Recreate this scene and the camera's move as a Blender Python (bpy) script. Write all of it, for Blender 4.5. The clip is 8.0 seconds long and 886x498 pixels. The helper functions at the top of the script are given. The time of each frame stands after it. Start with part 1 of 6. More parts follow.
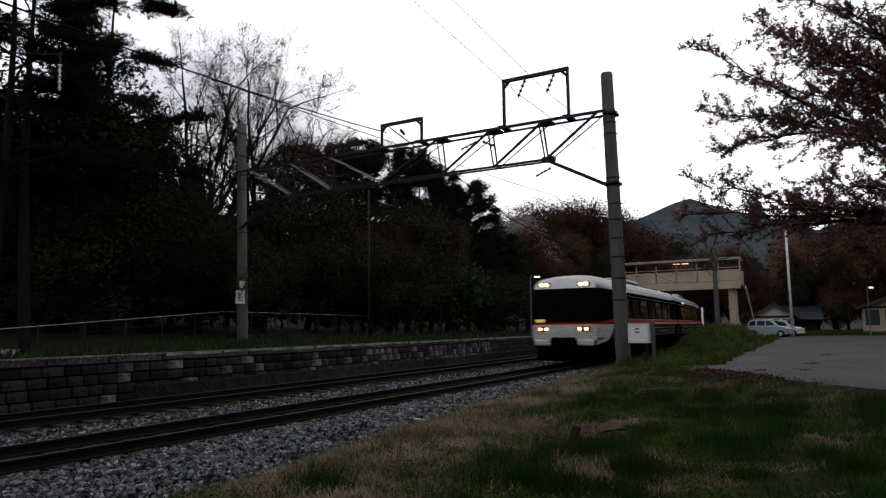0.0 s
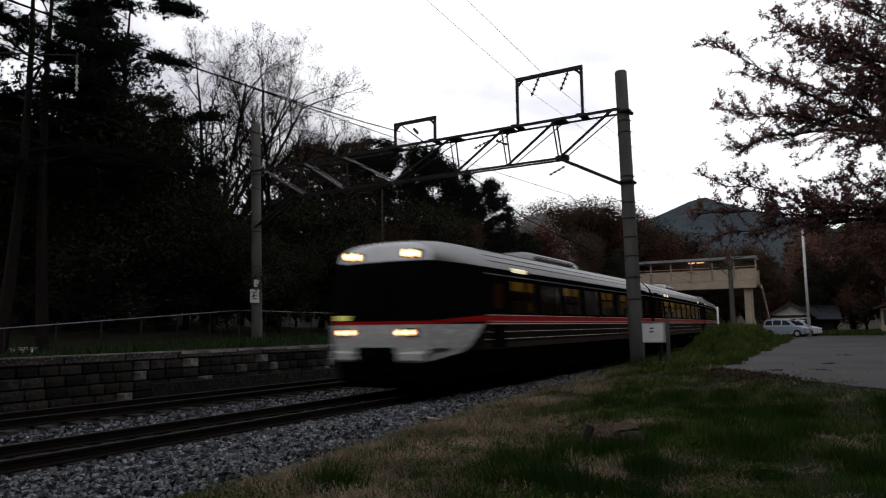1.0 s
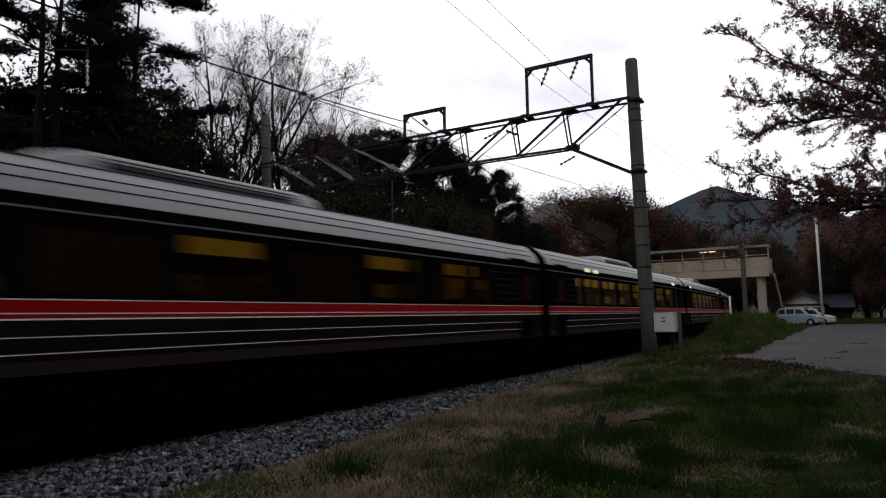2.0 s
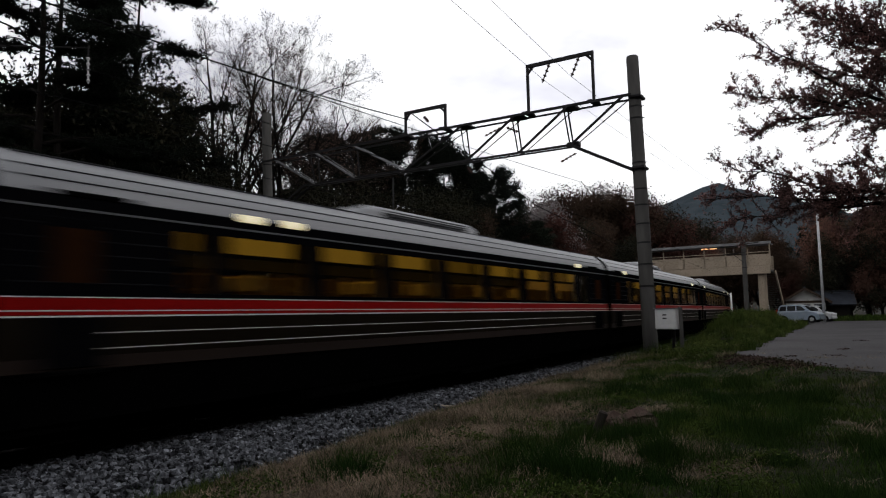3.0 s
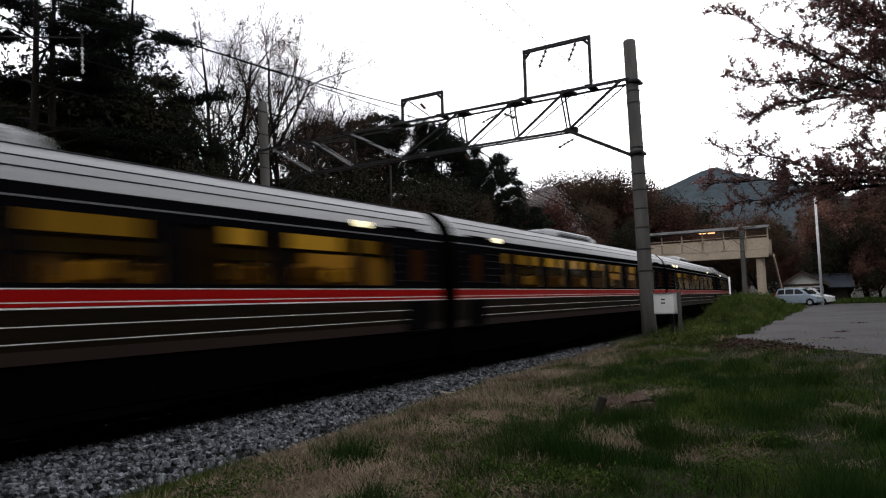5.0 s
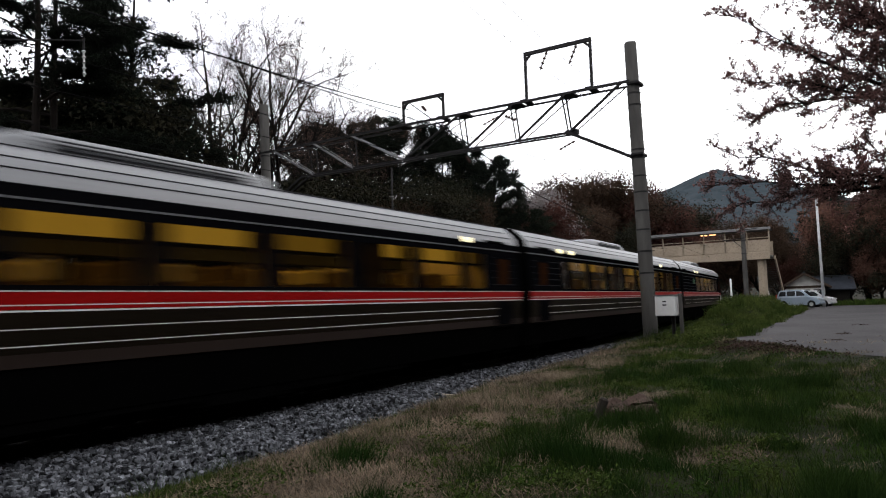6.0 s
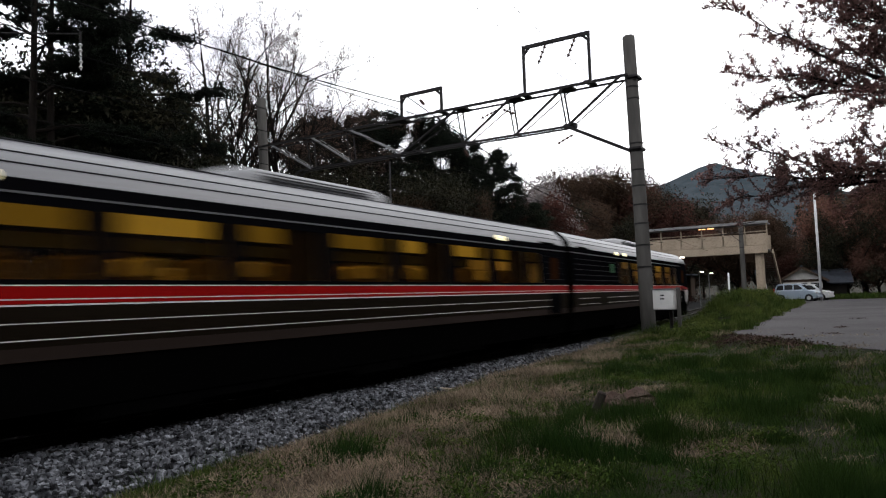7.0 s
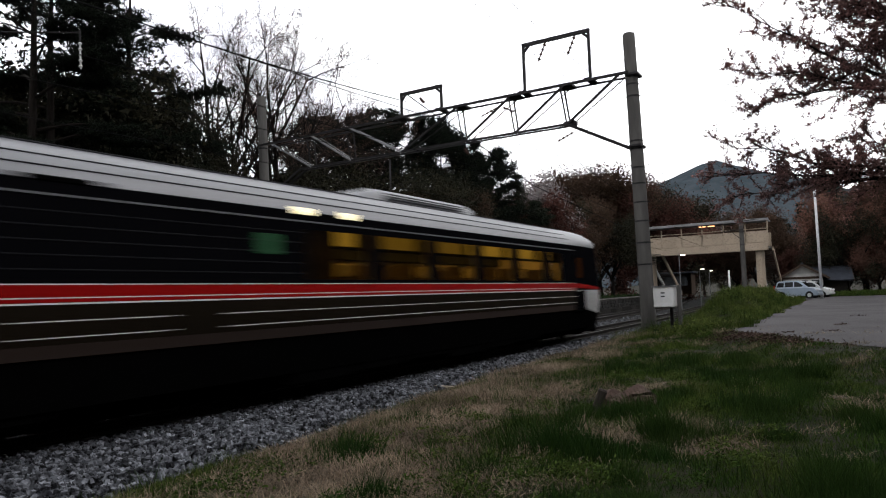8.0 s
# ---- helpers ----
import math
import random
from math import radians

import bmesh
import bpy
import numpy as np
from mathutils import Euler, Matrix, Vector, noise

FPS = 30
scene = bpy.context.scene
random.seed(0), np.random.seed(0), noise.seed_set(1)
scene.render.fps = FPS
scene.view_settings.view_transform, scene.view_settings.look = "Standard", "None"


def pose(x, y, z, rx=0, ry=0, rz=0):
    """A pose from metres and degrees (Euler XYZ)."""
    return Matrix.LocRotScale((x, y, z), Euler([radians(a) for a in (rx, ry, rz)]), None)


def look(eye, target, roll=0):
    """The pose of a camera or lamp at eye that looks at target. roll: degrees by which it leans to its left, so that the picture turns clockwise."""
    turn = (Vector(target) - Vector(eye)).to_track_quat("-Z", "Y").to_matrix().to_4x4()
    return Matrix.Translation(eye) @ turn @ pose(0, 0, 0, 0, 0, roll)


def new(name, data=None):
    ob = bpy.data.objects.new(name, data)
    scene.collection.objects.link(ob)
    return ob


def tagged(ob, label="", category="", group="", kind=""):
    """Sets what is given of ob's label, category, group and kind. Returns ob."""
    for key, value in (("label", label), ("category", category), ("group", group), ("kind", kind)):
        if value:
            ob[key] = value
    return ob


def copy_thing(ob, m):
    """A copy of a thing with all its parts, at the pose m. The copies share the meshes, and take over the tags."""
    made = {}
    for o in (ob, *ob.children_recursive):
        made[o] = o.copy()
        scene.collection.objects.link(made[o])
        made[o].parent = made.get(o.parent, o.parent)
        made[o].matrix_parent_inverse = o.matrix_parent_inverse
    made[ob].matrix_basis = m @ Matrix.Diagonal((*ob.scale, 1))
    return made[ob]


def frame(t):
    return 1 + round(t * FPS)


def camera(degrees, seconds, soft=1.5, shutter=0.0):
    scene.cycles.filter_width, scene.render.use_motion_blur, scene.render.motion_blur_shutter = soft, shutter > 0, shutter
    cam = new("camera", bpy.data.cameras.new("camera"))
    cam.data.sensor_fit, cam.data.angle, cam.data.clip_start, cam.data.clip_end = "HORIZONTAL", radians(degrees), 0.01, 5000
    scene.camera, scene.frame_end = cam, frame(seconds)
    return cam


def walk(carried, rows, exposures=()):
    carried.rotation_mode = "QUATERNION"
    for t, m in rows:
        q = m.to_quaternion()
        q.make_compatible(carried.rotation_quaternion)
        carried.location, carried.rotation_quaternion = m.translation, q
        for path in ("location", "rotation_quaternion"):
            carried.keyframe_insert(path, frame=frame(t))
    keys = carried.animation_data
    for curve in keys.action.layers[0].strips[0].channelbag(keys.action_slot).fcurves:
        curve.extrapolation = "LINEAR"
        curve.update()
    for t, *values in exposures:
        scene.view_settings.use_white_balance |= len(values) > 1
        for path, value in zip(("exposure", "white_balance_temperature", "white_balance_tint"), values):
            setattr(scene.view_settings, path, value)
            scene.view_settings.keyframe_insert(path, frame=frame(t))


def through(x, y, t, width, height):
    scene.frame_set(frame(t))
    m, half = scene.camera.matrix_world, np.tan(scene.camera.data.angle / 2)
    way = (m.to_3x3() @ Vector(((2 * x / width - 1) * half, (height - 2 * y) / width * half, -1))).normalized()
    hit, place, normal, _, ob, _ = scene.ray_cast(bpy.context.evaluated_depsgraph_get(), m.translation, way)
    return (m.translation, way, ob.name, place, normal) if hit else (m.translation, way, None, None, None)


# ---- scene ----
# ---------------------------------------------------------------- camera
EYE = (9.45, 0.0, 1.52)
cam = camera(65.0, 8.0, soft=1.15, shutter=1.0)
PATH = [
    (0, pose(*EYE, 96.474, 0.777, 29.723)),
    (0.5, pose(*EYE, 96.484, 0.562, 30.261)),
    (1, pose(*EYE, 96.406, 0.660, 30.814)),
    (1.5, pose(*EYE, 96.025, 0.907, 31.559)),
    (3, pose(*EYE, 95.455, 1.066, 31.811)),
    (3.5, pose(*EYE, 95.224, 0.798, 31.838)),
    (4, pose(*EYE, 94.624, 1.285, 31.653)),
    (4.5, pose(*EYE, 94.324, 1.628, 31.641)),
    (6, pose(*EYE, 94.587, 1.751, 31.830)),
    (6.5, pose(*EYE, 94.387, 1.594, 31.707)),
    (7, pose(*EYE, 94.088, 1.798, 31.683)),
    (7.5, pose(*EYE, 93.834, 1.966, 31.670)),
    (8, pose(*EYE, 93.930, 1.932, 31.722)),
]
walk(cam, PATH, exposures=[(0.0, -0.68), (1.0, -0.84), (1.5, -0.88), (3.0, -0.86), (4.0, -0.86), (4.5, -0.28), (6.0, 0.06), (6.5, 0.07), (8.0, 0.1)])

# ---------------------------------------------------------------- world and sun
SUN_AZ, SUN_EL = radians(40), radians(12)
world = bpy.data.worlds.new("dusk_sky")
scene.world = world
world.use_nodes = True
wt = world.node_tree
wt.nodes.clear()
w_out = wt.nodes.new("ShaderNodeOutputWorld")
w_bg = wt.nodes.new("ShaderNodeBackground")
w_sky = wt.nodes.new("ShaderNodeTexSky")
w_sky.sky_type = "NISHITA"
w_sky.sun_disc = False
w_sky.sun_elevation, w_sky.sun_rotation = SUN_EL, SUN_AZ
w_sky.air_density, w_sky.dust_density = 1.0, 2.0
w_co = wt.nodes.new("ShaderNodeTexCoord")
w_map = wt.nodes.new("ShaderNodeMapping")
w_map.inputs["Scale"].default_value = (1.0, 1.0, 2.6)
w_noise = wt.nodes.new("ShaderNodeTexNoise")
w_noise.inputs["Scale"].default_value = 2.2
w_noise.inputs["Detail"].default_value = 6.0
w_noise.inputs["Roughness"].default_value = 0.55
w_ramp = wt.nodes.new("ShaderNodeValToRGB")
w_ramp.color_ramp.elements[0].position, w_ramp.color_ramp.elements[0].color = 0.31, (11.0, 11.0, 12.6, 1)
w_ramp.color_ramp.elements[1].position, w_ramp.color_ramp.elements[1].color = 0.5, (17.5, 17.6, 18.0, 1)
w_mix = wt.nodes.new("ShaderNodeMixRGB")
w_mix.inputs[0].default_value = 0.93
wt.links.new(w_co.outputs["Generated"], w_map.inputs[0])
wt.links.new(w_map.outputs[0], w_noise.inputs["Vector"])
wt.links.new(w_noise.outputs["Fac"], w_ramp.inputs[0])
wt.links.new(w_sky.outputs[0], w_mix.inputs[1])
wt.links.new(w_ramp.outputs[0], w_mix.inputs[2])
wt.links.new(w_mix.outputs[0], w_bg.inputs[0])
w_bg.inputs[1].default_value = 0.135
wt.links.new(w_bg.outputs[0], w_out.inputs[0])
sun = new("sun", bpy.data.lights.new("sun", "SUN"))
sun.data.energy, sun.data.angle, sun.data.color = 0.3, radians(25), (1.0, 0.93, 0.88)
sun.matrix_world = look((0, 0, 60), (math.sin(SUN_AZ) * -40, math.cos(SUN_AZ) * -40, 60 - 40 * math.tan(radians(35))))

# ---------------------------------------------------------------- materials
def shade(name, base, second=None, scale=8.0, rough=0.8, metal=0.0, bump=0.0, fine=None, spec=None, third=None,
          vary=0.0, island=False, stretch=None, emit=None, power=0.0):
    """A surface of two or three colours mixed by coarse and fine noise, with relief; vary: difference from piece to piece."""
    m = bpy.data.materials.new(name)
    m.use_nodes = True
    nt = m.node_tree
    b = nt.nodes["Principled BSDF"]
    b.inputs["Roughness"].default_value = rough
    b.inputs["Metallic"].default_value = metal
    b.inputs["Specular IOR Level"].default_value = spec if spec is not None else (0.4 if rough < 0.5 else 0.06)
    second = second or tuple(c * 0.7 for c in base)
    co = nt.nodes.new("ShaderNodeTexCoord")
    src = co.outputs["Object"]
    if stretch:
        mp = nt.nodes.new("ShaderNodeMapping")
        mp.inputs["Scale"].default_value = stretch
        nt.links.new(src, mp.inputs[0])
        src = mp.outputs[0]
    n1 = nt.nodes.new("ShaderNodeTexNoise")
    n1.inputs["Scale"].default_value, n1.inputs["Detail"].default_value = scale, 5.0
    nt.links.new(src, n1.inputs["Vector"])
    r1 = nt.nodes.new("ShaderNodeValToRGB")
    r1.color_ramp.elements[0].position, r1.color_ramp.elements[1].position = 0.35, 0.65
    r1.color_ramp.elements[0].color, r1.color_ramp.elements[1].color = (*base, 1), (*second, 1)
    nt.links.new(n1.outputs["Fac"], r1.inputs[0])
    col = r1.outputs[0]
    n2 = nt.nodes.new("ShaderNodeTexNoise")
    n2.inputs["Scale"].default_value, n2.inputs["Detail"].default_value = fine or scale * 7, 3.0
    nt.links.new(src, n2.inputs["Vector"])
    if third:
        r2 = nt.nodes.new("ShaderNodeValToRGB")
        r2.color_ramp.elements[0].position, r2.color_ramp.elements[1].position = 0.5, 0.72
        nt.links.new(n2.outputs["Fac"], r2.inputs[0])
        mx = nt.nodes.new("ShaderNodeMixRGB")
        nt.links.new(r2.outputs[0], mx.inputs[0])
        nt.links.new(col, mx.inputs[1])
        mx.inputs[2].default_value = (*third, 1)
        col = mx.outputs[0]
    if vary:
        gi = nt.nodes.new("ShaderNodeNewGeometry" if island else "ShaderNodeObjectInfo")
        mr = nt.nodes.new("ShaderNodeMapRange")
        mr.inputs[3].default_value, mr.inputs[4].default_value = 1 - vary, 1 + vary
        nt.links.new(gi.outputs["Random Per Island" if island else "Random"], mr.inputs[0])
        hs = nt.nodes.new("ShaderNodeHueSaturation")
        nt.links.new(mr.outputs[0], hs.inputs["Value"])
        nt.links.new(col, hs.inputs["Color"])
        col = hs.outputs[0]
    nt.links.new(col, b.inputs["Base Color"])
    if bump:
        bp = nt.nodes.new("ShaderNodeBump")
        bp.inputs["Strength"].default_value, bp.inputs["Distance"].default_value = bump, 0.02
        nt.links.new(n2.outputs["Fac"], bp.inputs["Height"])
        nt.links.new(bp.outputs[0], b.inputs["Normal"])
    if emit:
        b.inputs["Emission Color"].default_value = (*emit, 1)
        b.inputs["Emission Strength"].default_value = power
    return m


def glass(name, tint, clear, rough=0.03):
    """Tinted pane: a share of light passes straight through, the rest is gloss by Fresnel."""
    m = bpy.data.materials.new(name)
    m.use_nodes = True
    nt = m.node_tree
    nt.nodes.clear()
    out = nt.nodes.new("ShaderNodeOutputMaterial")
    tr = nt.nodes.new("ShaderNodeBsdfTransparent")
    tr.inputs[0].default_value = (*[c * clear for c in tint], 1)
    gl = nt.nodes.new("ShaderNodeBsdfGlossy")
    gl.inputs["Roughness"].default_value = rough
    fr = nt.nodes.new("ShaderNodeFresnel")
    fr.inputs[0].default_value = 1.35
    mx = nt.nodes.new("ShaderNodeMixShader")
    nt.links.new(fr.outputs[0], mx.inputs[0])
    nt.links.new(tr.outputs[0], mx.inputs[1])
    nt.links.new(gl.outputs[0], mx.inputs[2])
    nt.links.new(mx.outputs[0], out.inputs[0])
    return m


def foliage(name, a, b, through=0.25, rough=0.7, vary=0.45):
    """Leaves: two colours from leaf to leaf and clump to clump, some light through them."""
    m = shade(name, a, b, scale=0.9, rough=rough, vary=vary, island=True, spec=0.04)
    m.node_tree.nodes["Principled BSDF"].inputs["Transmission Weight"].default_value = 0.0
    nt = m.node_tree
    p = nt.nodes["Principled BSDF"]
    tl = nt.nodes.new("ShaderNodeBsdfTranslucent")
    src = p.inputs["Base Color"].links[0].from_socket
    nt.links.new(src, tl.inputs[0])
    mx = nt.nodes.new("ShaderNodeMixShader")
    mx.inputs[0].default_value = through
    out = [n for n in nt.nodes if n.type == "OUTPUT_MATERIAL"][0]
    nt.links.new(p.outputs[0], mx.inputs[1])
    nt.links.new(tl.outputs[0], mx.inputs[2])
    nt.links.new(mx.outputs[0], out.inputs[0])
    return m


M = dict(
    soil=shade("soil", (0.010, 0.009, 0.005), (0.006, 0.007, 0.003), scale=0.6, fine=14, rough=0.95, bump=0.8, third=(0.016, 0.012, 0.008)),
    asphalt=shade("asphalt", (0.041, 0.038, 0.04), (0.021, 0.02, 0.021), scale=0.28, fine=45, rough=0.85, bump=0.25, third=(0.055, 0.053, 0.054)),
    # near-black base puts the shade between the stones into the bed
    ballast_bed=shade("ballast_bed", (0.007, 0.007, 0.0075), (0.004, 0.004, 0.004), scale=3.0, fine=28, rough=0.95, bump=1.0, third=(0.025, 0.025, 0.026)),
    stone=shade("ballast_stone", (0.115, 0.12, 0.133), (0.009, 0.009, 0.011), scale=7.0, rough=0.9, vary=0.85, island=True, bump=0.3),
    rail=shade("rail_steel", (0.009, 0.007, 0.006), (0.006, 0.005, 0.0045), scale=3, rough=0.7, metal=0.3, bump=0.2),
    railtop=shade("rail_head", (0.022, 0.019, 0.017), (0.013, 0.011, 0.01), scale=3, rough=0.6, metal=0.4),
    sleeper=shade("sleeper", (0.02, 0.017, 0.015), (0.013, 0.012, 0.011), scale=6, rough=0.9, bump=0.4, vary=0.3),
    concrete=shade("weathered_concrete", (0.06, 0.055, 0.048), (0.025, 0.023, 0.02), scale=1.2, fine=22, rough=0.9, bump=0.3, third=(0.16, 0.155, 0.145)),
    pole=shade("pole_concrete", (0.07, 0.067, 0.063), (0.042, 0.04, 0.038), scale=1.0, fine=18, rough=0.85, bump=0.3, stretch=(3, 3, 0.6)),
    block=shade("platform_block", (0.1, 0.097, 0.092), (0.03, 0.028, 0.026), scale=2.6, fine=14, rough=0.95, bump=0.6, vary=0.8, third=(0.011, 0.01, 0.009)),
    block_dark=shade("stained_block", (0.017, 0.015, 0.013), (0.007, 0.0065, 0.006), scale=2.4, fine=14, rough=0.95, bump=0.6, vary=0.6, third=(0.03, 0.028, 0.026)),
    coping=shade("coping_concrete", (0.03, 0.026, 0.024), (0.01, 0.009, 0.009), scale=0.9, fine=16, rough=0.9, bump=0.3, vary=0.5, third=(0.09, 0.087, 0.08)),
    edge_gleam=shade("edge_gleam", (0.2, 0.19, 0.18), (0.06, 0.056, 0.05), scale=1.6, fine=20, rough=0.9),
    mortar=shade("mortar", (0.016, 0.015, 0.014), (0.01, 0.009, 0.009), scale=4, rough=0.95, bump=0.5),
    steel=shade("dark_steel", (0.022, 0.021, 0.022), (0.014, 0.013, 0.013), scale=5, rough=0.6, metal=0.5, bump=0.15),
    galv=shade("galvanised", (0.15, 0.15, 0.155), (0.1, 0.1, 0.105), scale=6, rough=0.5, metal=0.7),
    pale_steel=shade("pale_steel", (0.42, 0.42, 0.43), (0.33, 0.33, 0.34), scale=2, rough=0.6),
    wire=shade("wire", (0.008, 0.008, 0.008), rough=0.9, spec=0.0),
    insulator=shade("brown_porcelain", (0.06, 0.035, 0.03), rough=0.25),
    white_paint=shade("white_paint", (0.5, 0.5, 0.5), (0.42, 0.42, 0.41), scale=3, rough=0.5, third=(0.5, 0.49, 0.46)),
    dark_mark=shade("dark_mark", (0.03, 0.03, 0.03), rough=0.7),
    red_mark=shade("red_mark", (0.4, 0.04, 0.04), rough=0.7),
    # train
    silver=shade("silver_paint", (0.075, 0.079, 0.088), (0.064, 0.067, 0.076), scale=1.5, fine=12, rough=0.42, metal=0.25, spec=0.9, third=(0.05, 0.052, 0.058), stretch=(1, 0.15, 1)),
    ivory=shade("ivory_paint", (0.3, 0.295, 0.29), (0.26, 0.26, 0.26), scale=1.5, rough=0.35, third=(0.43, 0.425, 0.42), stretch=(1, 0.2, 1)),
    cap=shade("cap_silver", (0.4, 0.405, 0.42), (0.35, 0.355, 0.37), scale=1.5, rough=0.32, metal=0.2),
    sill=shade("sill_paint", (0.017, 0.0115, 0.0095), (0.013, 0.009, 0.0075), scale=1.5, rough=0.6, spec=0.03, stretch=(1, 0.15, 1)),
    brown=shade("brown_paint", (0.0085, 0.0062, 0.0042), (0.0065, 0.005, 0.0034), scale=1.5, rough=0.6, spec=0.01, stretch=(1, 0.15, 1)),
    black=shade("black_paint", (0.0026, 0.0026, 0.0032), (0.002, 0.002, 0.0026), scale=2, rough=0.4, spec=0.0),
    red=shade("red_paint", (0.2, 0.003, 0.003), (0.17, 0.0026, 0.0026), scale=2, rough=0.45, spec=0.04),
    line=shade("white_line", (0.6, 0.58, 0.54), rough=0.4),
    under=shade("underframe", (0.0018, 0.0018, 0.0018), (0.0012, 0.0012, 0.0012), scale=3, rough=0.95, bump=0.2, spec=0.0),
    louvre=shade("grey_louvre", (0.04, 0.042, 0.046), (0.03, 0.031, 0.034), scale=4, rough=0.6),
    rib=shade("dark_rib", (0.006, 0.006, 0.007), (0.004, 0.004, 0.005), scale=3, rough=0.6, spec=0.05),
    groove=shade("roof_groove", (0.014, 0.014, 0.016), rough=0.7),
    pane=glass("train_pane", (1.0, 0.86, 0.62), 0.5, 0.14),
    windscreen=glass("windscreen", (0.7, 0.75, 0.8), 0.25),
    cabin=shade("cabin_panel", (0.5, 0.42, 0.28), (0.42, 0.35, 0.24), scale=2, rough=0.7),
    cabin_dark=shade("cabin_dark", (0.03, 0.03, 0.032), rough=0.8),
    seat=shade("seat_cloth", (0.12, 0.08, 0.04), (0.09, 0.06, 0.03), scale=6, rough=0.95),
    headrest=shade("headrest_cloth", (0.62, 0.52, 0.24), (0.5, 0.42, 0.2), scale=4, rough=0.9),
    strip=shade("cabin_light", (0.8, 0.7, 0.4), rough=0.6, emit=(1.0, 0.66, 0.16), power=2.4),
    door_glow=shade("door_window", (0.012, 0.006, 0.003), rough=0.6, spec=0.0, emit=(0.8, 0.2, 0.03), power=0.008),
    cove=shade("lit_cove", (0.5, 0.4, 0.2), (0.42, 0.33, 0.16), scale=1.2, rough=0.6, emit=(1.0, 0.62, 0.08), power=0.34),
    strip_dim=shade("cabin_light_low", (0.8, 0.7, 0.4), rough=0.6, emit=(1.0, 0.6, 0.1), power=0.5),
    cove_dim=shade("lit_cove_low", (0.5, 0.4, 0.2), (0.42, 0.33, 0.16), scale=1.2, rough=0.6, emit=(1.0, 0.6, 0.07), power=0.15),
    curtain=shade("curtain_cloth", (0.09, 0.06, 0.035), (0.06, 0.04, 0.025), scale=5, rough=0.95),
    sign_lit=shade("lit_sign", (0.8, 0.8, 0.7), rough=0.5, emit=(1.0, 0.86, 0.5), power=1.5),
    sign_green=shade("lit_green", (0.02, 0.06, 0.03), rough=0.5, emit=(0.08, 0.5, 0.14), power=0.03),
    head=shade("head_lamp", (1, 0.9, 0.7), rough=0.3, emit=(1.0, 0.52, 0.18), power=7.0),
    head_low=shade("low_lamp", (1, 0.8, 0.6), rough=0.3, emit=(1.0, 0.42, 0.13), power=5.0),
    bulb=shade("lamp_bulb", (1, 0.9, 0.7), rough=0.3, emit=(1.0, 0.8, 0.5), power=14),
    number_lit=shade("lit_panel", (0.5, 0.5, 0.2), rough=0.5, emit=(0.75, 0.62, 0.1), power=0.5),
    lamp=shade("station_lamp", (1, 0.95, 0.85), rough=0.3, emit=(1.0, 0.85, 0.65), power=4),
    lamp_warm=shade("warm_lamp", (1, 0.7, 0.5), rough=0.3, emit=(1.0, 0.45, 0.2), power=3),
    # bridge and houses
    cream=shade("cream_paint", (0.31, 0.25, 0.19), (0.25, 0.205, 0.155), scale=0.8, fine=9, rough=0.7, third=(0.19, 0.15, 0.11)),
    roof_grey=shade("bridge_roof", (0.18, 0.18, 0.18), (0.12, 0.12, 0.12), scale=1.5, rough=0.6),
    tile=shade("roof_tile", (0.024, 0.027, 0.034), (0.016, 0.018, 0.022), scale=2, rough=0.55, vary=0.3),
    plaster=shade("plaster", (0.5, 0.495, 0.48), (0.4, 0.395, 0.38), scale=2, rough=0.85),
    timber=shade("dark_timber", (0.05, 0.035, 0.025), (0.035, 0.025, 0.02), scale=4, rough=0.8),
    window_dark=shade("house_window", (0.03, 0.035, 0.04), rough=0.15),
    car_blue=shade("car_paint", (0.26, 0.31, 0.37), (0.235, 0.285, 0.345), scale=2, rough=0.28, metal=0.3),
    car_white=shade("car_white", (0.45, 0.45, 0.46), (0.42, 0.42, 0.43), scale=2, rough=0.25),
    car_glass=shade("car_glass", (0.008, 0.009, 0.011), rough=0.12, spec=0.12),
    tyre=shade("tyre", (0.02, 0.02, 0.02), rough=0.9),
    rim=shade("wheel_rim", (0.5, 0.5, 0.5), rough=0.35, metal=0.7),
    lens_red=shade("red_lens", (0.35, 0.02, 0.02), rough=0.2),
    # plants
    bark=shade("bark", (0.009, 0.007, 0.006), (0.005, 0.004, 0.0035), scale=6, fine=30, rough=0.95, bump=0.7, stretch=(1, 1, 0.3)),
    twig=shade("twig", (0.05, 0.036, 0.032), (0.035, 0.026, 0.024), scale=4, rough=0.9),
    pine=foliage("pine_needles", (0.006, 0.008, 0.005), (0.003, 0.005, 0.003), 0.03),
    conifer=foliage("conifer_needles", (0.014, 0.018, 0.011), (0.008, 0.0105, 0.007), 0.1),
    broad=foliage("olive_leaves", (0.021, 0.019, 0.011), (0.01, 0.0105, 0.007), 0.14),
    russet=foliage("russet_leaves", (0.066, 0.029, 0.023), (0.04, 0.02, 0.016), 0.5, vary=0.22),
    brownleaf=foliage("brown_leaves", (0.055, 0.034, 0.023), (0.034, 0.023, 0.016), 0.5, vary=0.22),
    buds=foliage("pale_buds", (0.12, 0.075, 0.058), (0.075, 0.048, 0.038), 0.4),
    pinkbud=foliage("pink_brown_leaves", (0.13, 0.066, 0.05), (0.075, 0.042, 0.032), 0.5, vary=0.22),
    blossom=foliage("white_blossom", (0.2, 0.18, 0.18), (0.13, 0.115, 0.115), 0.5, vary=0.22),
    cherry=foliage("cherry_leaves", (0.17, 0.088, 0.08), (0.09, 0.05, 0.046), 0.45),
    cherry_pink=foliage("cherry_petals", (0.3, 0.2, 0.2), (0.18, 0.12, 0.12), 0.4),
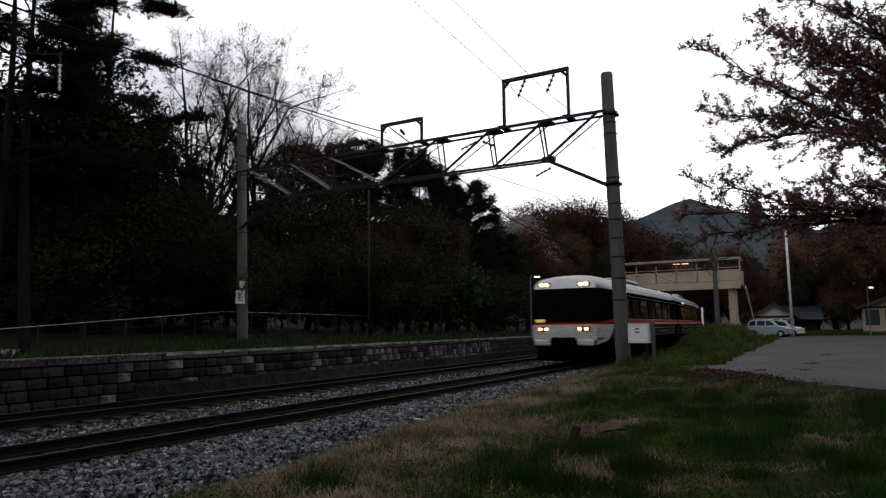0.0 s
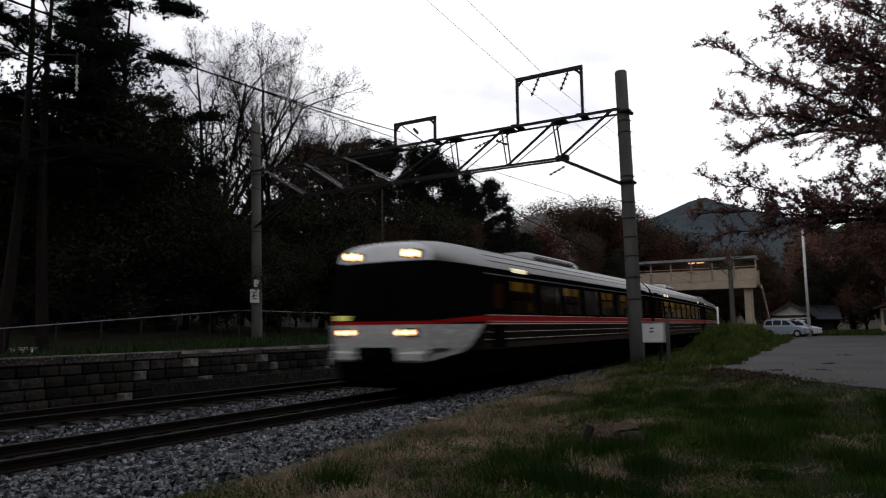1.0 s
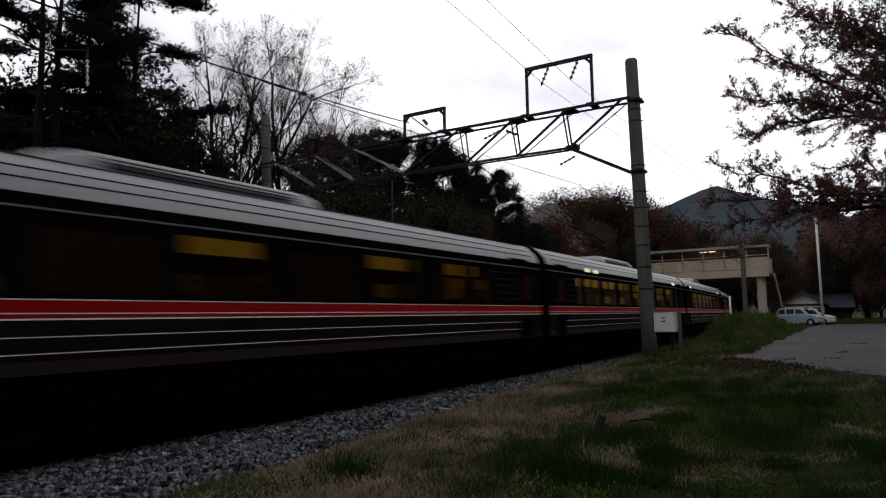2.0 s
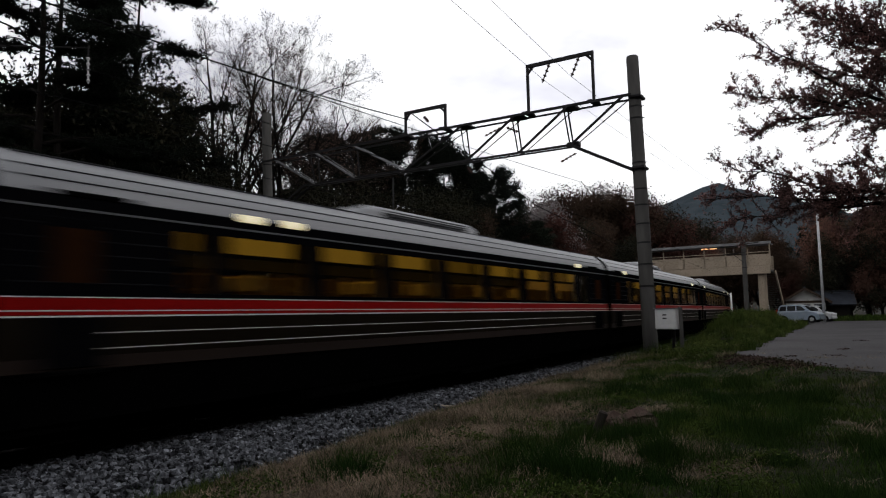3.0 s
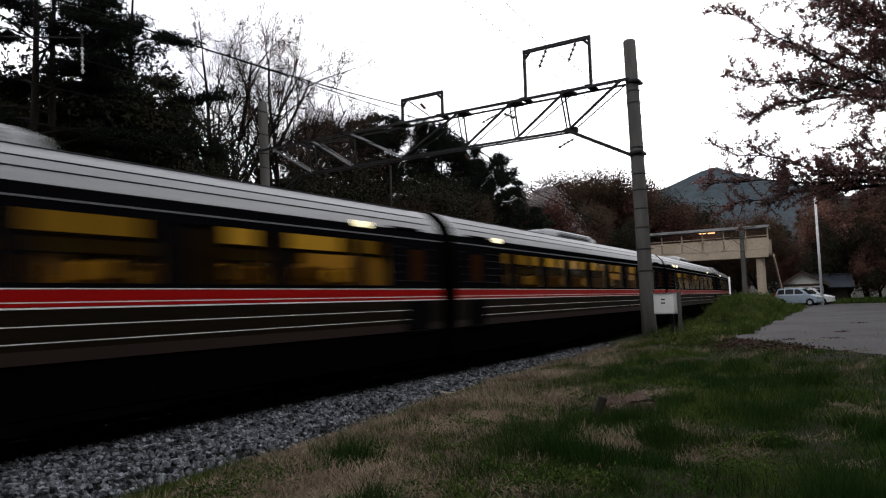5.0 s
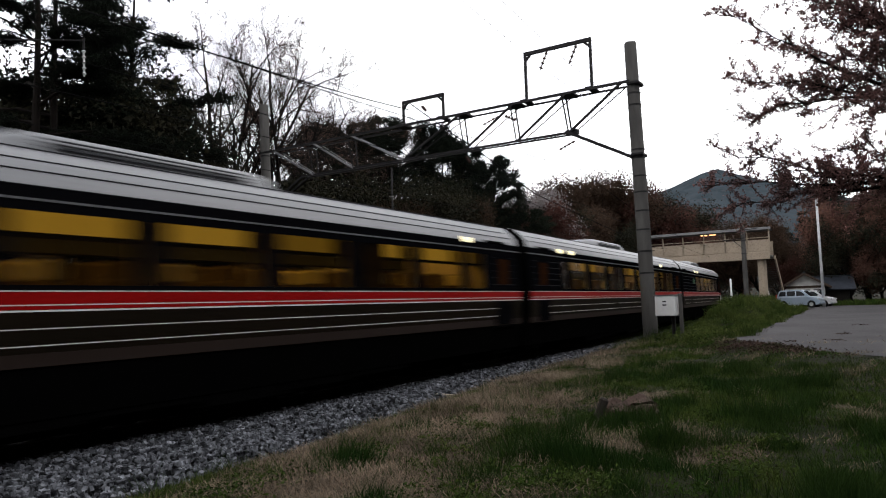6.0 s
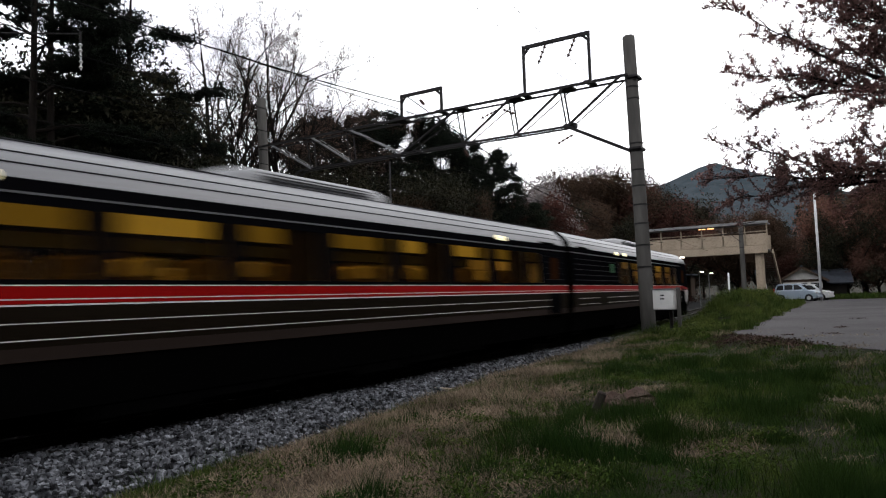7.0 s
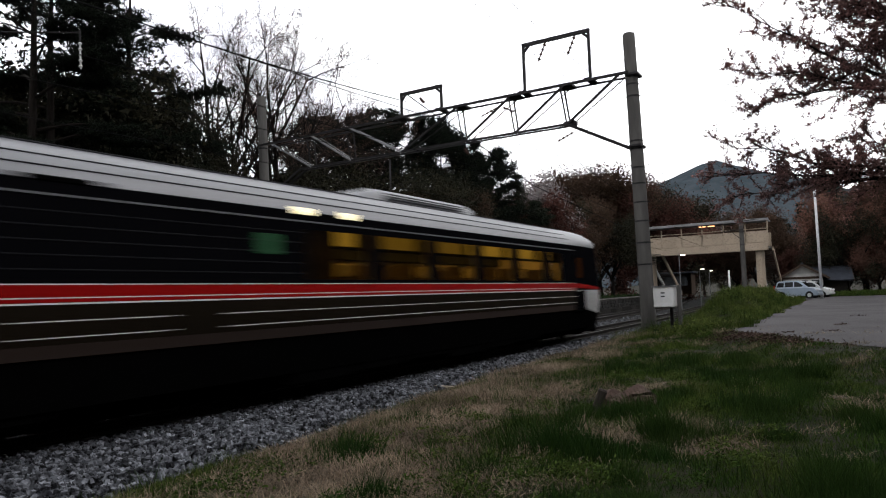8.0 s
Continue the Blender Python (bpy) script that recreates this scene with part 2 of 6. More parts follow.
    grass=foliage("grass_green", (0.018, 0.038, 0.006), (0.046, 0.06, 0.014), 0.3, vary=0.6),
    grass_dark=foliage("grass_deep", (0.01, 0.024, 0.005), (0.018, 0.032, 0.007), 0.3),
    straw=foliage("grass_dry", (0.19, 0.148, 0.108), (0.06, 0.046, 0.03), 0.25, vary=0.6),
    straw_mat=foliage("straw_mat", (0.15, 0.112, 0.08), (0.06, 0.045, 0.032), 0.2, vary=0.5),
    bank=foliage("bank_leaves", (0.013, 0.026, 0.005), (0.062, 0.075, 0.019), 0.35, vary=0.65),
    straw_wood_grey=shade("grey_wood", (0.034, 0.029, 0.025), (0.02, 0.017, 0.014), scale=5, rough=0.95, bump=0.4, stretch=(4, 4, 0.4)),
    straw_wood=shade("pale_wood", (0.3, 0.26, 0.2), (0.22, 0.19, 0.15), scale=5, rough=0.9, stretch=(0.3, 4, 4)),
    bush=foliage("shrub_leaves", (0.022, 0.035, 0.013), (0.014, 0.024, 0.009), 0.3),
    litter=foliage("leaf_litter", (0.042, 0.026, 0.02), (0.02, 0.013, 0.01), 0.1, vary=0.6),
    undergrowth=foliage("undergrowth", (0.014, 0.026, 0.008), (0.01, 0.018, 0.007), 0.2),
    # blue grey tint puts the haze of distance into the wood's colour
    hill=shade("hazy_wood", (0.034, 0.043, 0.05), (0.021, 0.029, 0.034), scale=0.03, fine=0.16, rough=1.0, bump=0.0, third=(0.042, 0.042, 0.046), spec=0.0),
    rock=shade("rough_rock", (0.055, 0.037, 0.03), (0.03, 0.022, 0.018), scale=4, rough=0.95, bump=0.8),
)

# ---------------------------------------------------------------- mesh helpers
class Geo:
    """Collects vertices and faces of one mesh."""

    def __init__(self):
        self.v, self.f = [], []

    def add(self, vs, fs):
        n = len(self.v)
        self.v += [tuple(p) for p in vs]
        self.f += [tuple(i + n for i in f) for f in fs]
        return self

    def box(self, x0, y0, z0, x1, y1, z1, m=None):
        vs = [(x, y, z) for z in (z0, z1) for y in (y0, y1) for x in (x0, x1)]
        if m is not None:
            vs = [tuple(m @ Vector(p)) for p in vs]
        return self.add(vs, [(0, 2, 3, 1), (4, 5, 7, 6), (0, 1, 5, 4), (2, 6, 7, 3), (0, 4, 6, 2), (1, 3, 7, 5)])

    def soft(self, x0, y0, z0, x1, y1, z1, b=0.02, m=None):
        """A box with chamfered edges."""
        cx, cy, cz = (x0 + x1) / 2, (y0 + y1) / 2, (z0 + z1) / 2
        hx, hy, hz = abs(x1 - x0) / 2, abs(y1 - y0) / 2, abs(z1 - z0) / 2
        b = min(b, hx * 0.45, hy * 0.45, hz * 0.45)
        vs, idx = [], {}
        for sx in (-1, 1):
            for sy in (-1, 1):
                for sz in (-1, 1):
                    for ax in range(3):
                        p = [sx * (hx - b), sy * (hy - b), sz * (hz - b)]
                        p[ax] = (sx * hx, sy * hy, sz * hz)[ax]
                        idx[sx, sy, sz, ax] = len(vs)
                        q = Vector((p[0] + cx, p[1] + cy, p[2] + cz))
                        vs.append(tuple(m @ q) if m is not None else tuple(q))
        fs = []
        for ax in range(3):
            a, c = [i for i in range(3) if i != ax]
            for s in (-1, 1):
                f = []
                for u, w in ((-1, -1), (1, -1), (1, 1), (-1, 1)):
                    k = [0, 0, 0]
                    k[ax], k[a], k[c] = s, u, w
                    f.append(idx[(*k, ax)])
                fs.append(tuple(f))
            for u in (-1, 1):
                for w in (-1, 1):
                    k0, k1 = [0, 0, 0], [0, 0, 0]
                    k0[ax], k1[ax] = -1, 1
                    k0[a] = k1[a] = u
                    k0[c] = k1[c] = w
                    fs.append((idx[(*k0, a)], idx[(*k1, a)], idx[(*k1, c)], idx[(*k0, c)]))
        for sx in (-1, 1):
            for sy in (-1, 1):
                for sz in (-1, 1):
                    fs.append(tuple(idx[sx, sy, sz, ax] for ax in range(3)))
        return self.add(vs, fs)

    def tube(self, pts, radii, n=6, cap=True):
        pts = [Vector(p) for p in pts]
        if not hasattr(radii, "__len__"):
            radii = [radii] * len(pts)
        vs, fs = [], []
        for i, p in enumerate(pts):
            d = (pts[min(i + 1, len(pts) - 1)] - pts[max(i - 1, 0)])
            d = d.normalized() if d.length > 1e-9 else Vector((0, 0, 1))
            u = d.cross(Vector((0, 0, 1)) if abs(d.z) < 0.9 else Vector((1, 0, 0))).normalized()
            w = d.cross(u)
            for k in range(n):
                a = 2 * math.pi * k / n
                vs.append(tuple(p + (u * math.cos(a) + w * math.sin(a)) * radii[i]))
        for i in range(len(pts) - 1):
            for k in range(n):
                fs.append((i * n + k, i * n + (k + 1) % n, (i + 1) * n + (k + 1) % n, (i + 1) * n + k))
        if cap:
            fs.append(tuple(range(n))[::-1])
            fs.append(tuple((len(pts) - 1) * n + k for k in range(n)))
        return self.add(vs, fs)

    def bar(self, a, b, w, h=None):
        """A square bar from a to b."""
        a, b = Vector(a), Vector(b)
        d = b - a
        q = d.to_track_quat("Y", "Z").to_matrix().to_4x4()
        h = h or w
        return self.box(-w / 2, 0, -h / 2, w / 2, d.length, h / 2, Matrix.Translation(a) @ q)

    def sweep(self, prof, rows, close=False):
        """Joins the same profile placed at several rows; rows are lists of points."""
        n = len(rows[0])
        vs = [p for r in rows for p in r]
        fs = []
        for i in range(len(rows) - 1):
            for k in range(n if close else n - 1):
                k2 = (k + 1) % n
                fs.append((i * n + k, i * n + k2, (i + 1) * n + k2, (i + 1) * n + k))
        return self.add(vs, fs)

    def mesh(self, name, mat, smooth=False):
        me = bpy.data.meshes.new(name)
        me.from_pydata(self.v, [], self.f)
        me.materials.append(mat)
        if smooth:
            me.polygons.foreach_set("use_smooth", [True] * len(me.polygons))
        me.update()
        return me


def part(name, geo, mat, parent=None, label="", smooth=False, m=None):
    ob = new(name, geo.mesh(name, mat, smooth))
    if m is not None:
        ob.matrix_basis = m
    if parent is not None:
        ob.parent = parent
    if label:
        ob["label"] = label
    return ob


def share(name, me, parent=None, m=None):
    """An object of its own on a mesh that alike pieces share."""
    ob = new(name, me)
    if parent is not None:
        ob.parent = parent
    if m is not None:
        ob.matrix_basis = m
    return ob


def thing(name, label, category, group="", m=None, kind=""):
    ob = new(name)
    ob.empty_display_size = 0.2
    if m is not None:
        ob.matrix_basis = m
    return tagged(ob, label, category, group, kind)


def leaf_mesh(name, centres, size, mat, rng, flat=0.0, long=1.6, fine=False):
    """Many small leaf blades round the centres; fine: pointed at both ends."""
    c = np.asarray(centres, float)
    n = len(c)
    d = rng.normal(size=(n, 3))
    d[:, 2] *= (1 - flat)
    d /= np.linalg.norm(d, axis=1)[:, None] + 1e-9
    e = np.cross(d, rng.normal(size=(n, 3)))
    e /= np.linalg.norm(e, axis=1)[:, None] + 1e-9
    s = size * rng.uniform(0.6, 1.4, n)[:, None]
    if fine:
        v = np.stack([c, c + d * s * long * 0.5 + e * s * 0.5, c + d * s * long, c + d * s * long * 0.5 - e * s * 0.5], 1).reshape(-1, 3)
    else:
        v = np.stack([c - e * s * 0.5, c + e * s * 0.5, c + d * s * long], 1).reshape(-1, 3)
    return blades_mesh(name, v, 4 if fine else 3, mat)


def blades_mesh(name, v, k, mat):
    """A mesh of loose faces with k corners each."""
    n = len(v) // k
    me = bpy.data.meshes.new(name)
    me.vertices.add(k * n)
    me.vertices.foreach_set("co", v.ravel())
    me.loops.add(k * n)
    me.loops.foreach_set("vertex_index", np.arange(k * n))
    me.polygons.add(n)
    me.polygons.foreach_set("loop_start", np.arange(0, k * n, k))
    me.polygons.foreach_set("loop_total", np.full(n, k))
    me.materials.append(mat)
    me.update(calc_edges=True)
    return me

# ---------------------------------------------------------------- plan of the line
BEND, RADIUS = 12.0, 450.0


def on_line(s, off=0.0, z=0.0):
    """A point at s metres along the line and off metres to its right; past BEND the line curves gently away."""
    if s <= BEND:
        return Vector((off, s, z))
    a = (s - BEND) / RADIUS
    return Vector((-RADIUS + (RADIUS + off) * math.cos(a), BEND + (RADIUS + off) * math.sin(a), z))


def line_turn(s):
    return 0.0 if s <= BEND else math.degrees((s - BEND) / RADIUS)


def side(x, y):
    """How far a point lies to the right of the line."""
    if y <= BEND:
        return x
    return math.hypot(x + RADIUS, y - BEND) - RADIUS


def steps(a, b, d):
    n = max(1, round((b - a) / d))
    return [a + (b - a) * i / n for i in range(n + 1)]


def smooth(a, b, x):
    t = min(1, max(0, (x - a) / (b - a)))
    return t * t * (3 - 2 * t)


LOT = 0.25
VERGE = ((0, 3.7), (5, 3.55), (8, 3.1), (13, 2.55), (20, 2.15), (400, 2.1))


def verge(y):
    """Where the ballast's foot gives way to grass."""
    for (a, p), (b, q) in zip(VERGE, VERGE[1:]):
        if y <= b:
            return p + (q - p) * max(0, (y - a) / (b - a))
    return 2.1


def in_lot(x, y):
    """1 on the paved yard, 0 on grass."""
    edge = 18.9 - (x - 6.7) * 1.15 if x < 10.1 else 15.0 - (x - 10.1) * 0.25
    left = 5.6 - (y - 22) * 0.03 if y > 22 else 6.7 - (y - 18.9) * 0.35
    wob = 0.5 * noise.noise((x * 0.7, y * 0.7, 3.0))
    return smooth(0, 0.5, y - edge + wob) * smooth(0, 0.5, x - left + wob)


def rise(x, y):
    """The verge climbs gently to the yard's level before its edge."""
    edge = 18.9 - (x - 6.7) * 1.15 if x < 10.1 else 15.0 - (x - 10.1) * 0.25
    left = 5.6 - (y - 22) * 0.03 if y > 22 else 6.7 - (y - 18.9) * 0.35
    return smooth(-3.2, 0.1, y - edge) * smooth(-1.2, 0.1, x - left)


def ground(x, y):
    u = side(x, y)
    v = verge(y)
    if u > -6.2:
        h = -0.5 + 0.5 * smooth(v - 1.2, v + 1.0, u) if u > 0 else -0.5
        if u > v:
            h += 0.06 * noise.noise((x * 0.5, y * 0.5, 0)) + 0.03 * noise.noise((x * 1.7, y * 1.7, 5))
        m = smooth(2.6, 3.6, u) * (1 - smooth(5.0, 6.9, u)) * smooth(29.5, 38, y) * (1 - smooth(52, 66, y))
        h += 1.1 * m
        k = rise(x, y)
        h = h * (1 - k) + LOT * k
        if u > 30 or y > 100:
            h += 0.05 * max(0, u - 30) + 0.01 * max(0, y - 100)
        if y < -6:
            h += 0.1 * (-6 - y) * smooth(3, 9, u)
        return h
    h = 0.9
    if u < -18.5:
        h += 0.14 * (-18.5 - u) if u > -90 else 10.0
        h += 0.5 * noise.noise((x * 0.08, y * 0.08, 1))
    if y < 20 and u < -7:
        h -= 0.6 * smooth(22, 12, y) * smooth(-7, -14, u)
    return h


def build_ground():
    xs = [-2500, -1200, -600, -300, -200, -140, -100, -80, -60, -48, -40, -34, -29, -25, -22, -20, -18, -15, -12, -9, -6.35, -6.15, -3, 0, 1.0]
    xs += [1.6 + 0.3 * i for i in range(38)] + [13.5, 15, 18, 22, 27, 33, 40, 50, 65, 85, 120, 200, 400, 900, 2500]
    ys = [-1500, -500, -200, -100, -60, -40, -25, -15, -10, -6, -4, -2] + [-1 + 0.45 * i for i in range(80)]
    ys += [36 + 1.5 * i for i in range(30)] + [84, 90, 100, 115, 135, 160, 200, 260, 350, 500, 800, 1500, 3000]
    g = Geo()
    rows = []
    for y in ys:
        off = 0 if y <= BEND else (math.sqrt(max(RADIUS ** 2 - (min(y, 300) - BEND) ** 2, 1)) - RADIUS)
        rows.append([(x + off, y, ground(x + off, y)) for x in xs])
    g.sweep(None, rows)
    ob = part("ground", g, M["soil"], smooth=True)
    tagged(ob, "dark soil ground with grass verge beside the railway", "ground", kind="structure")
    # paved yard, a thin sheet that follows the ground, finer near its ragged edge
    g = Geo()
    for x0, y0, x1, y1, d in ((4.0, 12.0, 13.0, 30.0, 0.1), (13.0, 12.0, 22.0, 30.0, 0.25), (4.0, 30.0, 22.0, 46.0, 0.25), (22.0, 12.0, 58.0, 46.0, 1.0), (0.0, 46.0, 58.0, 96.0, 1.0)):
        n = {}
        for i in range(round((x1 - x0) / d)):
            for j in range(round((y1 - y0) / d)):
                x, y = x0 + i * d, y0 + j * d
                if in_lot(x + d / 2, y + d / 2) < 0.6:
                    continue
                q = []
                for a, b in ((0, 0), (1, 0), (1, 1), (0, 1)):
                    k = (i + a, j + b)
                    if k not in n:
                        X, Y = x0 + k[0] * d, y0 + k[1] * d
                        n[k] = len(g.v)
                        g.v.append((X, Y, ground(X, Y) + 0.02))
                    q.append(n[k])
                g.f.append(tuple(q))
    ob = part("pavement", g, M["asphalt"], smooth=True)
    tagged(ob, "worn grey asphalt yard with a ragged grassy edge", "pavement", kind="structure")


build_ground()


DIRT = (1.95, 9.5)  # where earth has washed over the ballast


def build_bed():
    """The ballast bed under both tracks, with its shoulders."""
    rows = []
    for s in [-60, -40, -25] + steps(-15, 60, 1.5) + [70, 80, 95, 110, 130, 160]:
        v = min(verge(s), 3.3)
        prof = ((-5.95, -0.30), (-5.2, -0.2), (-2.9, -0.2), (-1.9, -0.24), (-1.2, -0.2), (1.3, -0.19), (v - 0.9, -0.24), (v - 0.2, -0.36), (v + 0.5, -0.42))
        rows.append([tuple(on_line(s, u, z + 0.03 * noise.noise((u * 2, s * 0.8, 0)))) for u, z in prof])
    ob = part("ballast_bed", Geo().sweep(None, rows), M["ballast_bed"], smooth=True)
    tagged(ob, "near-black ballast bed that darkens the gaps between stones", "ballast", kind="structure")
    rng = np.random.default_rng(3)
    g = Geo()
    base = [(x, y, z) for z in (-1, 1) for y in (-1, 1) for x in (-1, 1)]
    fs = [(0, 2, 3, 1), (4, 5, 7, 6), (0, 1, 5, 4), (2, 6, 7, 3), (0, 4, 6, 2), (1, 3, 7, 5)]
    zones = [(3.0, 14, -2.9, None, 19000), (14, 26, -2.9, None, 8000), (4, 34, -2.6, -1.2, 3000), (26, 50, -2.9, None, 4000)]
    for s0, s1, u0, u1, n in zones:
        for _ in range(n):
            s = rng.uniform(s0, s1)
            v = min(verge(s), 3.4) + 0.25
            u = rng.uniform(u0, v if u1 is None else u1) if u1 is not None or rng.random() < 0.3 else rng.uniform(0.75, v)
            if abs(u) < 0.66 or (u < -3.3 and u > -4.7):
                continue
            if ((u - DIRT[0]) / 0.45) ** 2 + ((s - DIRT[1]) / 0.9) ** 2 < 1 and rng.random() < 0.7:
                continue
            z = -0.19 - 0.17 * smooth(v - 1.2, v, u) - 0.03 * smooth(-1.2, -1.9, u) * (1 - smooth(-1.9, -2.9, u))
            r = rng.uniform(0.013, 0.033) * (1.0 if s < 14 else 1.25)
            sc = r * rng.uniform(0.7, 1.3, 3) * np.array([1, 1, 0.75])
            q = Euler(rng.uniform(0, 6.28, 3)).to_matrix()
            p = on_line(s, u, z + r * rng.uniform(0.0, 0.9))
            g.add([p + q @ Vector([b[i] * sc[i] * rng.uniform(0.62, 1.12) for i in range(3)]) for b in base], fs)
    ob = part("ballast_stones", g, M["stone"])
    tagged(ob, "loose grey and bluish crushed ballast stones", "ballast stones", kind="stuff")


build_bed()


def build_track(centre, label):
    t = thing("railway_track", label, "railway track", "tracks through the station")
    ss = [-60, -30, -15] + steps(-10, 130, 5) + [160]
    for sgn in (-1, 1):
        c = centre + sgn * 0.5655
        prof = [(-0.061, -0.153), (0.061, -0.153), (0.061, -0.138), (0.012, -0.12), (0.012, -0.045), (0.033, -0.035), (0.033, -0.004), (-0.033, -0.004), (-0.033, -0.035), (-0.012, -0.045), (-0.012, -0.12), (-0.061, -0.138)]
        rl = part("rail", Geo().sweep(None, [[tuple(on_line(s, c + a, z)) for a, z in prof] for s in ss], close=True), M["rail"], t, "rusty steel rail")
        part("rail_head", Geo().sweep(None, [[tuple(on_line(s, c + a, z)) for a, z in ((-0.031, -0.0035), (-0.027, 0.0), (0.027, 0.0), (0.031, -0.0035))] for s in ss]), M["railtop"], rl, "worn bright rail head")
    me = Geo().soft(-1.0, -0.11, -0.32, 1.0, 0.11, -0.158, 0.015).mesh("sleeper", M["sleeper"])
    for s in steps(-2, 66, 0.62):
        share("sleeper", me, t, Matrix.Translation(on_line(s, centre)) @ pose(0, 0, 0, 0, 0, line_turn(s)))
    return t


build_track(0.0, "near railway track of rusty rails on dark sleepers")
build_track(-4.0, "second rusty railway track beside the stone platform")


# ---------------------------------------------------------------- platform
def build_platform():
    e, top = -5.7, 0.98
    ss = [-40, -20, -10] + steps(-5, 140, 3)
    rows = [[tuple(on_line(s, u, z)) for u, z in ((e, -0.5), (e, 0.8), (e - 0.35, 0.8), (e - 0.35, 0.9), (e - 3, 0.93), (e - 3, -0.5))] for s in ss]
    pl = part("platform", Geo().sweep(None, rows, close=True), M["mortar"])
    tagged(pl, "old stone block platform with a concrete coping", "platform", kind="structure")
    cop = Geo().soft(-0.3, -0.73, -0.09, 0.32, 0.73, 0.09, 0.02).mesh("coping_slab", M["coping"])
    for s in steps(-6, 120, 1.5):
        share("coping_slab", cop, pl, Matrix.Translation(on_line(s + 0.75, e - 0.22, top - 0.09)) @ pose(0, 0, 0, 0, random.uniform(-0.6, 0.6), line_turn(s)))
    # pale strips put the sky-lit coping edge into the colour
    for k in range(26):
        s = 13.0 + 2.0 * k
        part("edge_line", Geo().soft(0, -0.9 - 0.05 * (k % 3), -0.075 + 0.02 * (k % 2), 0.008, 0.95, 0.0, 0.002), M["edge_gleam"], pl, "pale streak for sky light on the coping edge", m=Matrix.Translation(on_line(s, e + 0.097, top)) @ pose(0, 0, 0, 0, 0, line_turn(s)))
    for s in steps(11.2, 85, 2.0):
        f = part("footing", Geo().soft(-0.1, -0.99, -0.3, 0.12, 0.99, 0.22, 0.02), M["block_dark"], pl, "rough stained concrete footing", m=Matrix.Translation(on_line(s + 1.0, e + 0.03, 0.0)) @ pose(0, 0, 0, 0, 0, line_turn(s + 1.0)))
    stained = [Geo().soft(-0.1, -w / 2, -0.115, 0.06, w / 2, 0.115, 0.025).mesh("stone_block", M["block_dark"]) for w in (0.36, 0.43, 0.5)]
    blocks = [Geo().soft(-0.1, -w / 2, -0.115, 0.06, w / 2, 0.115, 0.025).mesh("stone_block", M["block"]) for w in (0.36, 0.43, 0.5)]
    rest = Geo()
    for k in range(4):
        s = 2.0 + 0.2 * k
        z = -0.06 + 0.245 * k
        while s < 85:
            j = random.randrange(3)
            w = (0.36, 0.43, 0.5)[j]
            m = Matrix.Translation(on_line(s + w / 2, e + 0.012 + random.uniform(-0.015, 0.012), z)) @ pose(0, 0, 0, random.uniform(-1, 1), 0, line_turn(s) + random.uniform(-1, 1))
            if 5 < s < 32:
                soot = 0.84 - 0.75 * smooth(15, 27, s) + 0.5 * noise.noise((s * 0.5, z * 1.5, 2.0))
                share("stone_block", (stained if random.random() < soot else blocks)[j], pl, m)
            else:
                rest.soft(-0.1, -w / 2, -0.115, 0.06, w / 2, 0.115, 0.025, m)
            s += w + 0.022
    ob = part("stone_blocks", rest, M["block"], pl)
    ob["kind"] = "stuff"
    return pl


build_platform()


# ---------------------------------------------------------------- overhead line gantry
def build_pole(name, x, y, z0, z1, lean=0.0, r0=0.2, r1=0.15, label="", mat="pole", bands=()):
    t = thing(name, label, "pole", m=pose(x, y, z0, 0, lean, 0))
    h = z1 - z0
    part("shaft", Geo().tube([(0, 0, -0.6), (0, 0, 0), (0, 0, h * 0.5), (0, 0, h - 0.05), (0, 0, h)], [r0 * 1.02, r0, (r0 + r1) / 2, r1, r1 * 0.9], 20), M[mat], t, smooth=True)
    for b in bands:
        r = r0 + (r1 - r0) * b / h + 0.012
        part("band", Geo().tube([(0, 0, b - 0.03), (0, 0, b + 0.03)], r, 16), M["steel"], t, "dark steel clamp band")
        part("bolt", Geo().tube([(r, 0, b), (r + 0.09, 0, b)], 0.014, 6), M["steel"], t)
    return t


GY = 25.64
pole_near = build_pole("gantry_pole", 2.41, GY, -0.15, 11.18, -1.0, 0.27, 0.225, "tall grey concrete gantry pole beside the track", bands=(2.6, 3.4, 4.2, 4.9, 5.6, 6.2, 6.9, 7.2, 8.9, 9.35, 9.75))
pole_far = build_pole("gantry_pole", -16.8, GY, 0.7, 12.29, -1.9, 0.27, 0.235, "tall grey concrete gantry pole on the grassy platform", bands=(5.8, 8.8))


def insulator(g, a, b, n=4, r=0.055):
    a, b = Vector(a), Vector(b)
    pts, rad = [], []
    for i in range(n * 4 + 1):
        pts.append(a.lerp(b, i / (n * 4)))
        rad.append(r if i % 4 == 2 else r * 0.35)
    g.tube(pts, rad, 8)


